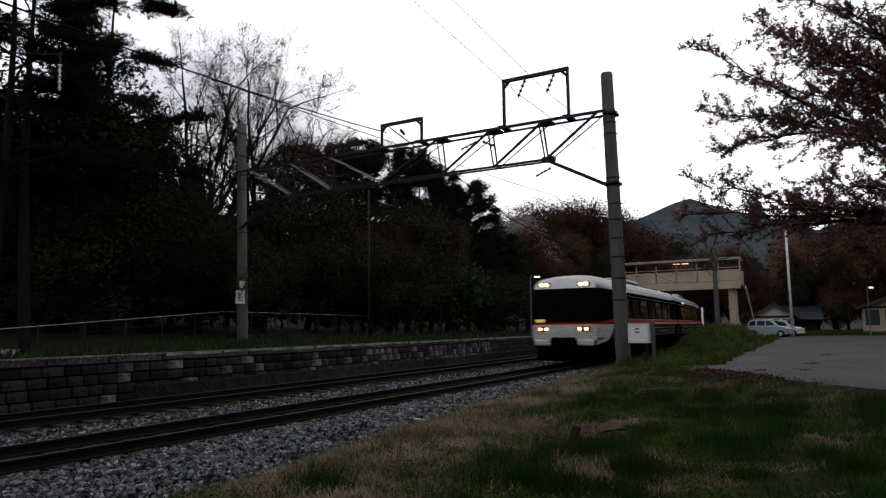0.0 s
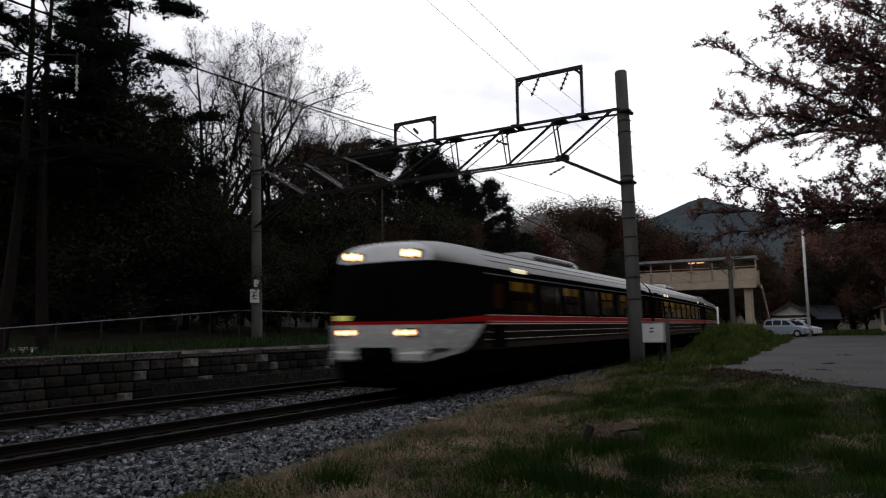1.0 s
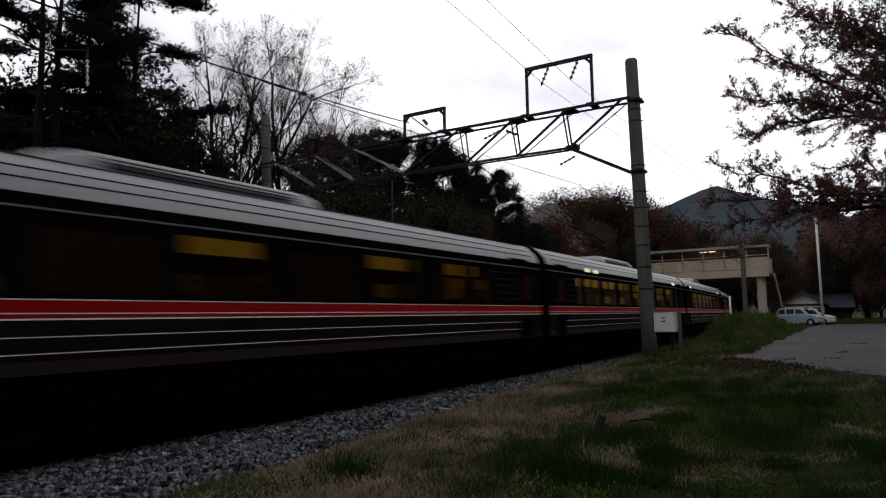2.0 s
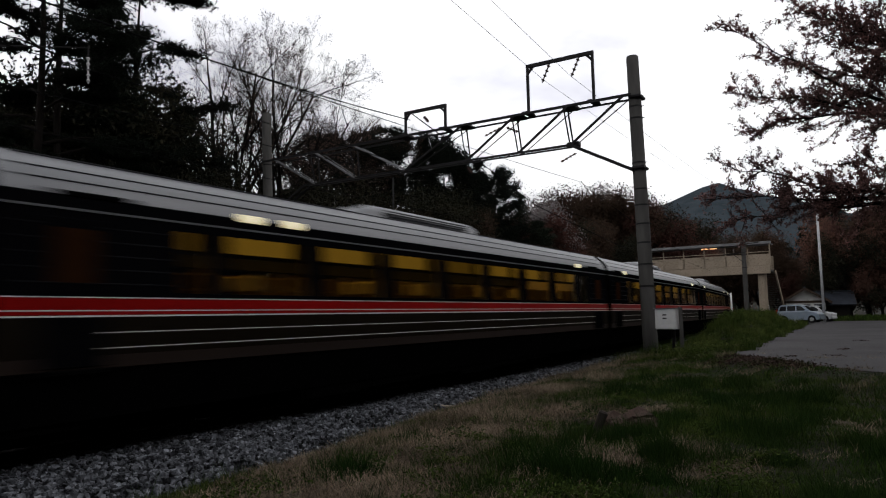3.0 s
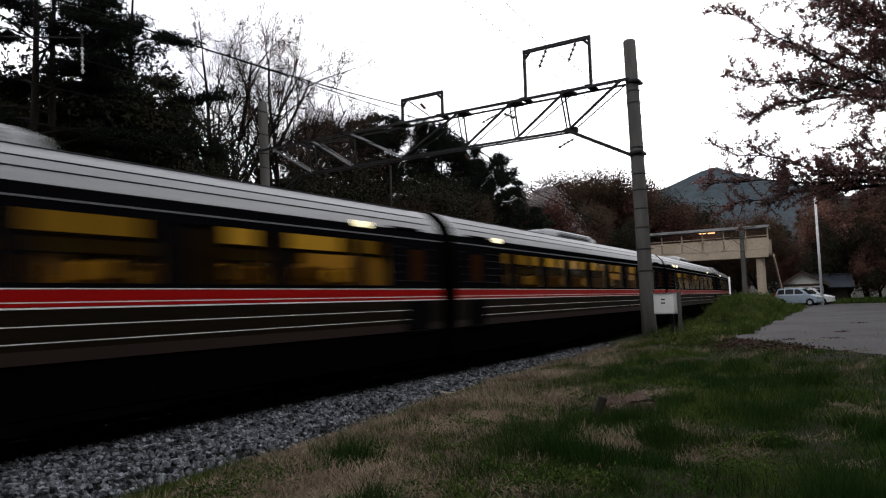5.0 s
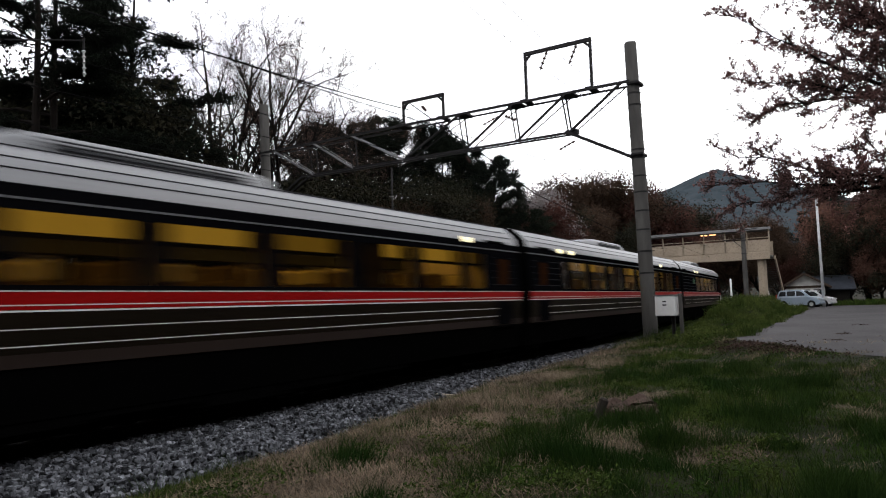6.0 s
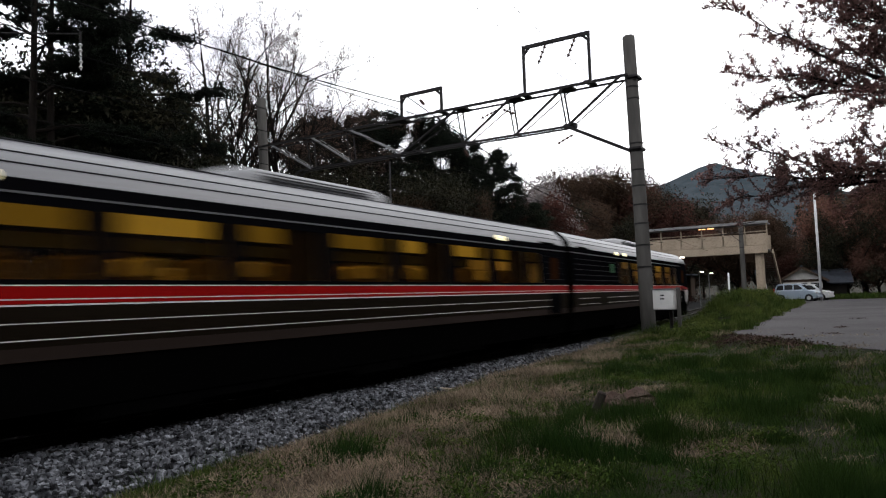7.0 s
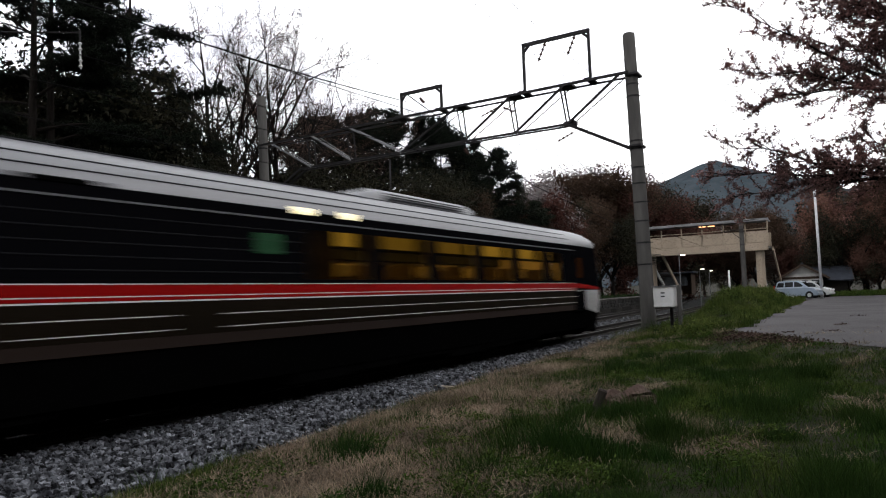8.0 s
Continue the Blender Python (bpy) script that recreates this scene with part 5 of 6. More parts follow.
def broad_tree(seed, h, mat, label, leaves, size, level=3, trunk=0.28, kids=3, puff=0.35, spread=0.6, name="tree", r=None, thin=0.013, inner=0):
    rng = np.random.default_rng(seed)
    t = thing(name, label, "tree")
    g, tips = Geo(), []
    r = r or h * 0.016
    th = h * trunk
    g.tube([(0, 0, -0.6), (0.02 * h * rng.normal(), 0, th * 0.5), (0, 0.02 * h * rng.normal(), th)], [r * 1.4, r * 1.1, r], 9, cap=False)
    for k in range(kids + 2):
        a = 6.28 * k / (kids + 2) + rng.uniform(-0.4, 0.4)
        d = Vector((math.cos(a) * spread, math.sin(a) * spread, 1.0))
        limbs(rng, g, (0, 0, th * rng.uniform(0.75, 1.0)), d, h * 0.32, r * 0.7, level, tips, 0.25, spread, kids, thin)
    zs = max(p.z for p in tips)
    part("trunk", g, M["bark"], t, "dark bare trunk and limbs")
    tp = np.array([tuple(p) for p in tips])
    o = rng.normal(0, 1, (leaves, 3))
    o *= (rng.random((leaves, 1)) ** 0.4 * puff * 1.5) / np.linalg.norm(o, axis=1)[:, None]
    c = tp[rng.integers(0, len(tp), leaves)] + o
    share("crown", leaf_mesh("crown", c, size, M[mat], rng), t)
    if inner:
        c = tp[rng.integers(0, len(tp), inner)] * np.array([0.8, 0.8, 0.9]) + rng.normal(0, puff * 0.5, (inner, 3))
        share("inner_foliage", leaf_mesh("inner_foliage", c, 0.16, M[mat], rng), t)
    t["height"] = zs
    return t


def spray(rng, g, p, d, length, r, level, tips, thin):
    """A long, gently bent limb with side limbs set round it at sharp angles, finer at each level."""
    n = 5 if level > 1 else 3
    pts, rad = [Vector(p)], [max(r, thin)]
    d = Vector(d).normalized()
    for i in range(n):
        d = (d + Vector(rng.normal(0, 0.055, 3)) + Vector((0, 0, 0.012))).normalized()
        pts.append(pts[-1] + d * length / n)
        rad.append(max(r * (1 - 0.8 * (i + 1) / n), thin * 0.7))
    g.tube(pts, rad, 7 if level > 3 else 5 if level > 2 else 3, cap=False)
    if level == 0:
        tips += pts[1:]
        return
    u = d.orthogonal().normalized()
    w = d.cross(u)
    turn = rng.uniform(0, 6.28)
    for k in range((0, 5, 7, 7, 7)[level]):
        f = 0.25 + 0.73 * (k + rng.random()) / (0, 5, 7, 7, 7)[level]
        i = min(int(f * n), n - 1)
        q = pts[i].lerp(pts[i + 1], f * n - i)
        turn += 2.4 + rng.uniform(-0.5, 0.5)
        a = radians(rng.uniform(24, 52))
        e = d * math.cos(a) + (u * math.cos(turn) + w * math.sin(turn)) * math.sin(a) + Vector((0, 0, 0.12))
        spray(rng, g, q, e, length * rng.uniform(0.3, 0.52) * (1.25 - 0.5 * f), rad[i] * 0.58, level - 1, tips, thin)


def vase_tree(seed, h, label, stems, lean, buds, mat="buds"):
    """A leafless tree whose stems part low down and fan upwards into fine twigs."""
    rng = np.random.default_rng(seed)
    t = thing("bare_tree", label, "tree")
    g, tips = Geo(), []
    r = h * 0.0145
    g.tube([(0, 0, -0.6), (0.1, 0, h * 0.1), (0, 0.1, h * 0.2)], [r * 1.7, r * 1.4, r * 1.25], 9, cap=False)
    for k in range(stems):
        a = 6.28 * k / stems + rng.uniform(-0.4, 0.4)
        o = lean * rng.uniform(0.35, 1.1)
        spray(rng, g, (0, 0, h * rng.uniform(0.12, 0.2)), (math.cos(a) * o, math.sin(a) * o, 1.0), h * rng.uniform(0.5, 0.72), r * rng.uniform(0.55, 0.8), 4, tips, 0.0068)
    part("trunk", g, M["bark"], t, "dark parted stems with fine bare twigs")
    tp = np.array([tuple(p) for p in tips])
    c = tp[rng.integers(0, len(tp), buds)] + rng.normal(0, 0.1, (buds, 3))
    share("crown", leaf_mesh("crown", c, 0.034, M[mat], rng), t)
    t["height"] = float(np.quantile(tp[:, 2], 0.995))
    return t


def conifer_tree(seed, h, mat, label, leaves, size, base=0.12, width=0.2, layers=13, name="conifer", droop=-0.05, clump=0.5, sparse=False):
    rng = np.random.default_rng(seed)
    t = thing(name, label, "tree")
    g, cs = Geo(), []
    r = h * 0.013
    bend = rng.normal(0, 0.012 * h, 2)

    def axis(k):
        return Vector((bend[0] * math.sin(k * 2.5), bend[1] * math.sin(k * 2.0), h * k))

    g.tube([axis(-0.04)] + [axis(k / 8) for k in range(9)], [r * 1.3] + [r * (1.05 - k / 8.5) for k in range(9)], 9, cap=False)
    for i in range(layers):
        k = base + (0.98 - base) * (i + rng.uniform(-0.3, 0.3)) / layers
        k = min(max(k, base), 0.99)
        reach = h * width * ((1 - k) / (1 - base)) ** 0.7 * rng.uniform(0.7, 1.15) + 0.25
        if sparse:
            reach = h * width * (0.5 + 0.7 * math.sin(math.pi * min(1, (k - base) / (1 - base) * 0.85 + 0.12))) * rng.uniform(0.5, 1.2)
        for j in range(rng.integers(4, 7) if not sparse else rng.integers(2, 5)):
            a = rng.uniform(0, 6.28)
            p = axis(k)
            e = p + Vector((math.cos(a) * reach, math.sin(a) * reach, reach * (droop + rng.uniform(-0.1, 0.25))))
            m = p.lerp(e, 0.5) + Vector((0, 0, 0.05 * reach))
            g.tube([p, m, e], [r * 0.35 * (1.1 - k), r * 0.25 * (1.1 - k), 0.01], 3, cap=False)
            for f in (0.35, 0.5, 0.65, 0.8, 0.92, 1.0):
                if sparse and f < 0.6:
                    continue
                q = p.lerp(e, f)
                s = clump * (0.5 + 0.5 * reach / (h * width))
                cs.append((q, s))
    q = rng.integers(0, len(cs), leaves)
    ce = np.array([tuple(c[0]) for c in cs])[q]
    sc = np.array([c[1] for c in cs])[q][:, None]
    c = ce + rng.normal(0, 1, (leaves, 3)) * sc * np.array([1, 1, 0.2 if sparse else 0.62])
    part("trunk", g, M["bark"], t, "dark straight trunk")
    share("crown", leaf_mesh("crown", c, size, M[mat], rng, 0.4, 3.4 if size < 0.1 else 2.2), t)
    t["height"] = h
    return t


def pine_tree(seed, h, label, boughs, reach, base, fluff=0.07, rise=0.0):
    """A red pine: a bare leaning trunk and flat pads of needles on long level boughs."""
    rng = np.random.default_rng(seed)
    t = thing("pine_tree", label, "tree")
    g, pads = Geo(), []
    r = h * 0.0145
    lean = rng.normal(0, 0.02 * h, 2)
    a_prev = 0.0

    def axis(k):
        return Vector((lean[0] * math.sin(k * 3.4), lean[1] * math.sin(k * 2.6), h * k))

    g.tube([axis(-0.03)] + [axis(k / 9) for k in range(10)], [r * 1.25] + [r * (1.0 - k / 10) for k in range(10)], 10, cap=False)
    for i in range(boughs):
        k = base + (1 - base) * (i + rng.uniform(0, 0.8)) / boughs
        ln = reach * (0.55 + 0.6 * math.sin(math.pi * min(0.97, 0.25 + 0.72 * (k - base) / (1 - base)))) * rng.uniform(0.6, 1.2)
        a = rng.uniform(0, 6.28) if i % 2 else a_prev + math.pi + rng.uniform(-0.8, 0.8)
        a_prev = a
        p = axis(min(k, 0.985))
        d = Vector((math.cos(a), math.sin(a), rng.uniform(-0.12, 0.25) + rise))
        pts = [p + d * ln * f + Vector((0, 0, 0.12 * ln * math.sin(f * 3.0))) + Vector(rng.normal(0, 0.04 * ln, 3)) * f for f in (0, 0.3, 0.6, 0.85, 1.0)]
        g.tube(pts, [r * 0.42 * (1.15 - k), r * 0.32 * (1.15 - k), r * 0.22 * (1.15 - k), 0.02, 0.012], 6, cap=False)
        for f in np.linspace(0.42, 1.0, 6):
            q = pts[1].lerp(pts[4], (f - 0.3) / 0.7)
            for _ in range(4):
                b = a + rng.uniform(-1.2, 1.2)
                e = q + Vector((math.cos(b), math.sin(b), rng.uniform(-0.12, 0.22))) * ln * rng.uniform(0.12, 0.36)
                g.tube([q, e], [0.02, 0.008], 4, cap=False)
                pads += [(e, rng.uniform(0.28, 0.6)), (q.lerp(e, 0.5), rng.uniform(0.2, 0.4))]
    part("trunk", g, M["bark"], t, "dark leaning trunk with bare boughs")
    cs = []
    for c, s in pads:
        n = int((30 if fluff < 0.1 else 22) * s) + 2
        o = rng.normal(0, 1, (n, 3)) * np.array([s * 0.55, s * 0.55, fluff]) + np.array(tuple(c))
        cs.append(o)
    c = np.repeat(np.concatenate(cs), 13, axis=0)
    n = len(c)
    d = rng.normal(size=(n, 3)) + np.array([0, 0, 0.55])
    d *= (rng.uniform(0.1, 0.2, n) / np.linalg.norm(d, axis=1))[:, None]
    w = np.cross(d, rng.normal(size=(n, 3)))
    w *= (0.014 / (np.linalg.norm(w, axis=1) + 1e-9))[:, None]
    v = np.stack([c - w, c + w, c + d], 1).reshape(-1, 3)
    share("crown", blades_mesh("crown", v, 3, M["pine"]), t)
    t["height"] = h
    return t


LIB = dict(
    pine=pine_tree(11, 18, "tall dark red pine with flat layered boughs", 19, 3.3, 0.36),
    pine2=pine_tree(12, 18, "tall leaning dark pine with ragged flat boughs", 17, 3.6, 0.38),
    round_pine=pine_tree(17, 14, "dark round-headed pine above the platform", 46, 2.7, 0.15, 0.26, 0.45),
    fir=conifer_tree(13, 15, "conifer", "dense dark green conifer", 30000, 0.06, 0.1, 0.2, 24, "conifer", -0.05, 0.34),
    fir2=conifer_tree(14, 13, "conifer", "dense dark rounded conifer", 30000, 0.065, 0.06, 0.25, 22, "conifer", 0.05, 0.4),
    bare=vase_tree(21, 18, "tall bare tree with fanned stems, fine twigs and pale buds", 7, 0.62, 26000),
    bare2=vase_tree(22, 15, "slender bare tree with pale spring buds", 6, 0.58, 26000),
    olive=broad_tree(23, 11, "broad", "dark olive leaved broad tree", 20000, 0.085, 3, 0.2, 3, 0.6, 0.7, "broadleaf_tree", inner=2000),
    olive2=broad_tree(24, 9, "broad", "dark shaded broadleaf tree", 20000, 0.085, 3, 0.12, 3, 0.65, 0.8, "broadleaf_tree", inner=2000),
    russet=broad_tree(25, 10, "russet", "russet red budding cherry tree", 34000, 0.09, 3, 0.15, 3, 0.5, 0.75, "cherry_tree", inner=15000),
    brown=broad_tree(26, 12, "brownleaf", "brown budding broadleaf tree", 34000, 0.09, 3, 0.2, 3, 0.55, 0.65, "broadleaf_tree", inner=15000),
    pinkbud=broad_tree(29, 9, "pinkbud", "cherry tree in pinkish brown young leaf", 34000, 0.085, 3, 0.15, 3, 0.5, 0.8, "cherry_tree", inner=15000),
    white=broad_tree(27, 9, "blossom", "white blossoming cherry tree", 30000, 0.08, 3, 0.15, 3, 0.45, 0.7, "blossom_tree", inner=15000),
    # added out of view, to block sky light and darken reflections
    screen=conifer_tree(15, 14, "conifer", "dark dense conifer added out of view to block sky light", 1000, 0.55, 0.04, 0.28, 9, "conifer", 0.0, 0.7),
    shrub=broad_tree(28, 3.2, "bush", "low leafy green shrub", 6000, 0.1, 2, 0.08, 3, 0.35, 0.9, "shrub", 0.05),
)
WOOD = [
    ('pine', -20.3, 15.1, 20.0, 318), ('pine2', -19.6, 16.4, 19.4, 130), ('pine', -21.8, 21.6, 19.7, 183),
    ('bare', -25.7, 30.3, 22.6, 333), ('bare2', -23.6, 33.4, 20.4, 271), ('bare', -27.3, 44.9, 20.5, 14), ('round_pine', -29.2, 43.3, 16.3, 238),
    ('round_pine', -25.9, 43.5, 15.4, 127), ('fir', -26.1, 48.3, 18.4, 332), ('round_pine', -23.0, 48.0, 16.4, 26), ('round_pine', -21.9, 51.1, 16.0, 80),
    ('round_pine', -21.0, 54.0, 15.2, 57), ('round_pine', -20.2, 56.7, 14.4, 190), ('fir', -30.9, 52.2, 19.8, 240), ('olive', -25.6, 19.3, 12.1, 126),
    ('olive2', -26.3, 22.1, 14.0, 194), ('fir2', -27.0, 24.7, 15.4, 278), ('olive', -27.1, 27.9, 12.2, 52), ('fir2', -27.2, 30.9, 12.0, 293),
    ('olive2', -24.2, 31.4, 10.4, 127), ('fir2', -23.9, 34.6, 10.6, 6), ('fir2', -32.1, 24.0, 13.8, 110), ('fir', -34.1, 28.4, 13.6, 208),
    ('fir2', -33.9, 32.2, 14.0, 143), ('olive', -27.2, 18.4, 11.7, 93), ('olive2', -29.3, 17.4, 11.7, 199), ('fir', -35.5, 21.9, 14.9, 81),
    ('olive', -20.8, 26.2, 7.9, 36), ('olive2', -24.0, 19.8, 8.7, 71), ('olive2', -22.6, 22.2, 8.7, 316), ('olive', -22.4, 25.8, 8.9, 316),
    ('olive', -19.7, 30.2, 6.3, 227), ('olive2', -19.4, 27.7, 6.7, 64), ('olive2', -23.3, 37.8, 11.1, 67), ('fir2', -21.5, 39.3, 10.6, 0),
    ('brown', -20.7, 42.4, 9.2, 2), ('olive', -19.7, 45.5, 11.5, 107), ('olive', -20.1, 35.2, 7.6, 110), ('olive2', -19.0, 38.7, 7.4, 84),
    ('olive2', -18.2, 41.6, 7.3, 85), ('brown', -19.3, 48.1, 9.8, 148), ('russet', -22.9, 64.3, 13.7, 160), ('russet', -24.5, 61.2, 11.8, 101),
    ('white', -24.4, 70.5, 14.2, 276), ('russet', -19.6, 68.8, 9.4, 40), ('brown', -17.5, 72.0, 8.6, 210), ('russet', -21.6, 67.2, 11.1, 347), ('olive', -21.2, 73.9, 11.8, 320), ('brown', -26.3, 93.4, 19.0, 104),
    ('brown', -24.3, 98.4, 19.2, 93), ('russet', -22.4, 103.2, 18.5, 353), ('olive', -20.3, 108.0, 17.8, 100), ('brown', -21.7, 86.5, 13.1, 196),
    ('fir2', -23.0, 81.8, 11.3, 152), ('olive', -20.3, 91.3, 12.0, 11), ('olive2', -19.8, 116.4, 17.1, 184), ('brown', -16.3, 117.2, 15.5, 212),
    ('russet', -18.2, 106.5, 13.2, 84), ('fir2', -24.9, 146.0, 10.3, 74), ('olive', -19.5, 147.2, 10.7, 135), ('fir2', -14.2, 148.1, 11.1, 33),
    ('olive2', -19.6, 137.0, 7.5, 169), ('olive', -12.9, 128.1, 6.4, 154), ('fir', 1.1, 119.7, 14.5, 308), ('fir2', -1.6, 114.5, 12.0, 300),
    ('pinkbud', 5.5, 104.9, 9.8, 1), ('brown', 8.7, 108.0, 10.7, 305), ('fir2', 3.1, 111.8, 12.3, 347), ('pinkbud', 11.9, 104.0, 10.9, 173),
    ('brown', 15.3, 99.8, 11.0, 33), ('pinkbud', 10.0, 90.0, 7.2, 158), ('olive2', 7.1, 95.0, 7.0, 181), ('pinkbud', 13.4, 94.9, 8.0, 156),
    ('fir2', 18.1, 99.6, 11.4, 246), ('russet', 1.1, 99.7, 6.8, 356), ('fir', -18.3, 58.0, 13.0, 150), ('fir2', -16.8, 60.0, 10.6, 20), ('fir2', -22.6, 20.4, 14.9, 94),
    ('fir2', -22.4, 24.1, 13.6, 246), ('olive', -25.8, 19.1, 15.1, 241), ('fir2', 4.6, 109.9, 17.2, 90), ('pinkbud', 8.9, 92.0, 13.2, 29),
    # under the bridge, paler kinds (x -1.5 to -7.2) stand for haze
    ('brown', 12.2, 92.0, 13.3, 131), ('pinkbud', 14.5, 89.9, 12.2, 11), ('olive', 7.2, 88.0, 9.8, 183), ('brown', -4.1, 103.1, 12.0, 206),
    ('pinkbud', -7.2, 108.7, 12.0, 9), ('brown', -1.5, 101.4, 9.0, 281), ('shrub', -27.7, 18.1, 4.6, 296), ('olive2', -26.1, 18.9, 4.4, 92),
    ('shrub', -25.5, 20.3, 3.6, 60), ('olive2', -26.3, 22.6, 3.7, 236), ('shrub', -26.0, 24.4, 4.9, 268), ('olive2', -26.1, 26.7, 4.8, 301),
    ('shrub', -26.9, 29.9, 4.3, 151), ('olive2', -22.7, 28.9, 3.8, 46), ('shrub', -22.8, 31.7, 4.8, 185), ('olive2', -23.3, 35.4, 5.5, 359),
    ('shrub', -22.1, 37.6, 5.6, 162), ('olive2', -20.9, 40.0, 4.5, 320), ('shrub', -19.6, 42.5, 4.9, 247), ('olive2', -18.3, 45.3, 6.6, 307),
    ('shrub', -17.1, 48.7, 5.8, 121), ('olive2', -15.5, 51.8, 6.1, 128), ('screen', 29.6, 10.2, 14.8, 252), ('screen', 30.4, 5.2, 16.7, 322),
    ('screen', 30.5, 0.8, 11.9, 215), ('screen', 38.5, -3.2, 12.0, 267), ('screen', 35.3, -6.4, 12.6, 240), ('screen', 28.6, -11.9, 14.2, 91),
    ('screen', 33.2, -12.2, 14.0, 263), ('screen', 24.5, -19.1, 13.1, 300), ('screen', 24.0, -21.3, 12.7, 248), ('screen', 23.8, -20.5, 12.1, 5),
    ('screen', 17.4, -21.4, 12.7, 256), ('screen', 13.9, -26.0, 15.4, 209), ('screen', 10.5, -26.9, 16.9, 171), ('screen', 6.8, -23.4, 16.1, 144),
    ('screen', 3.5, -26.7, 14.5, 340), ('screen', -1.6, -25.1, 14.8, 14), ('screen', -5.2, -18.1, 15.6, 92), ('screen', -10.9, -21.8, 12.0, 68),
    ('screen', -10.1, -15.7, 13.5, 179), ('screen', -13.2, -10.8, 16.4, 0), ('screen', -17.4, -9.8, 15.1, 280), ('screen', -15.6, -4.4, 12.8, 262),
    ('screen', 28.8, -28.6, 14.8, 66), ('screen', 35.6, -27.8, 17.7, 239), ('screen', 25.6, -23.2, 15.4, 101), ('screen', 36.4, -23.2, 19.5, 0),
    ('screen', 25.4, -17.4, 16.1, 72), ('screen', 36.5, -16.4, 16.9, 221), ('screen', 27.0, -12.5, 16.5, 196), ('screen', 36.4, -13.1, 19.9, 254),
    ('screen', 26.7, -7.7, 17.9, 251), ('screen', 34.6, -8.6, 18.3, 227), ('screen', 26.2, -1.2, 17.1, 6), ('screen', 36.1, -2.7, 19.7, 18),
    ('screen', 27.0, 4.2, 16.6, 146), ('screen', 36.0, 4.7, 17.6, 309), ('screen', 25.1, 7.3, 14.4, 172), ('screen', 36.9, 7.0, 16.7, 349),
    ('screen', 25.1, 12.9, 15.3, 55), ('screen', 34.1, 14.4, 17.1, 294), ('screen', 28.4, 19.8, 15.4, 349), ('screen', 37.6, 18.7, 18.8, 155),
    ('screen', 27.8, 23.8, 14.4, 241), ('screen', 34.6, 23.9, 17.7, 254), ('screen', 27.2, 29.0, 15.7, 24), ('screen', 36.9, 28.5, 15.4, 32),
    ('screen', 26.3, 34.2, 13.3, 207), ('screen', 34.2, 35.4, 16.1, 330), ('screen', 27.8, 38.5, 14.5, 224), ('screen', 34.7, 38.7, 19.0, 34),
    ('screen', 25.2, 43.6, 14.9, 36), ('screen', 34.2, 45.0, 18.7, 319), ('screen', 25.0, 48.8, 16.4, 250), ('screen', 35.4, 50.5, 19.6, 70),
    ('screen', 25.6, 55.6, 15.5, 284), ('screen', 35.1, 55.4, 16.3, 145), ('screen', 28.2, 61.5, 15.3, 199), ('screen', 34.5, 59.0, 16.7, 293),
    ('screen', 25.4, 64.5, 16.0, 122), ('screen', 37.5, 65.5, 16.6, 271), ('screen', 27.2, 70.5, 17.2, 219), ('screen', 37.0, 69.6, 19.6, 251),
    ('screen', 25.6, 76.4, 14.8, 120), ('screen', 35.3, 76.3, 16.7, 197), ('screen', 25.5, 82.2, 16.2, 323), ('screen', 37.8, 80.8, 15.2, 293),
    ('screen', 18.6, 65.4, 17.6, 92), ('screen', 20.4, 59.0, 18.2, 49), ('screen', 25.2, 68.2, 17.1, 95), ('screen', 25.5, 59.9, 17.6, 20),
    ('screen', 30.5, 64.7, 18.5, 246), ('screen', 31.0, 56.0, 19.0, 178), ('screen', 22.0, 79.0, 17.0, 240), ('screen', 26.9, 82.2, 17.9, 317),
    ('screen', 31.5, 76.9, 19.8, 165),
]


def plant():
    """Puts each tree of the wood on the ground, grown to its height."""
    for kind, x, y, top, turn in WOOD:
        z = ground(x, y)
        k = max(0.15, (top - z) / LIB[kind]["height"])
        t = copy_thing(LIB[kind], pose(x, y, z, 0, 0, turn) @ Matrix.Scale(k, 4))
    for t in LIB.values():
        for o in list(t.children_recursive) + [t]:
            bpy.data.objects.remove(o)


plant()


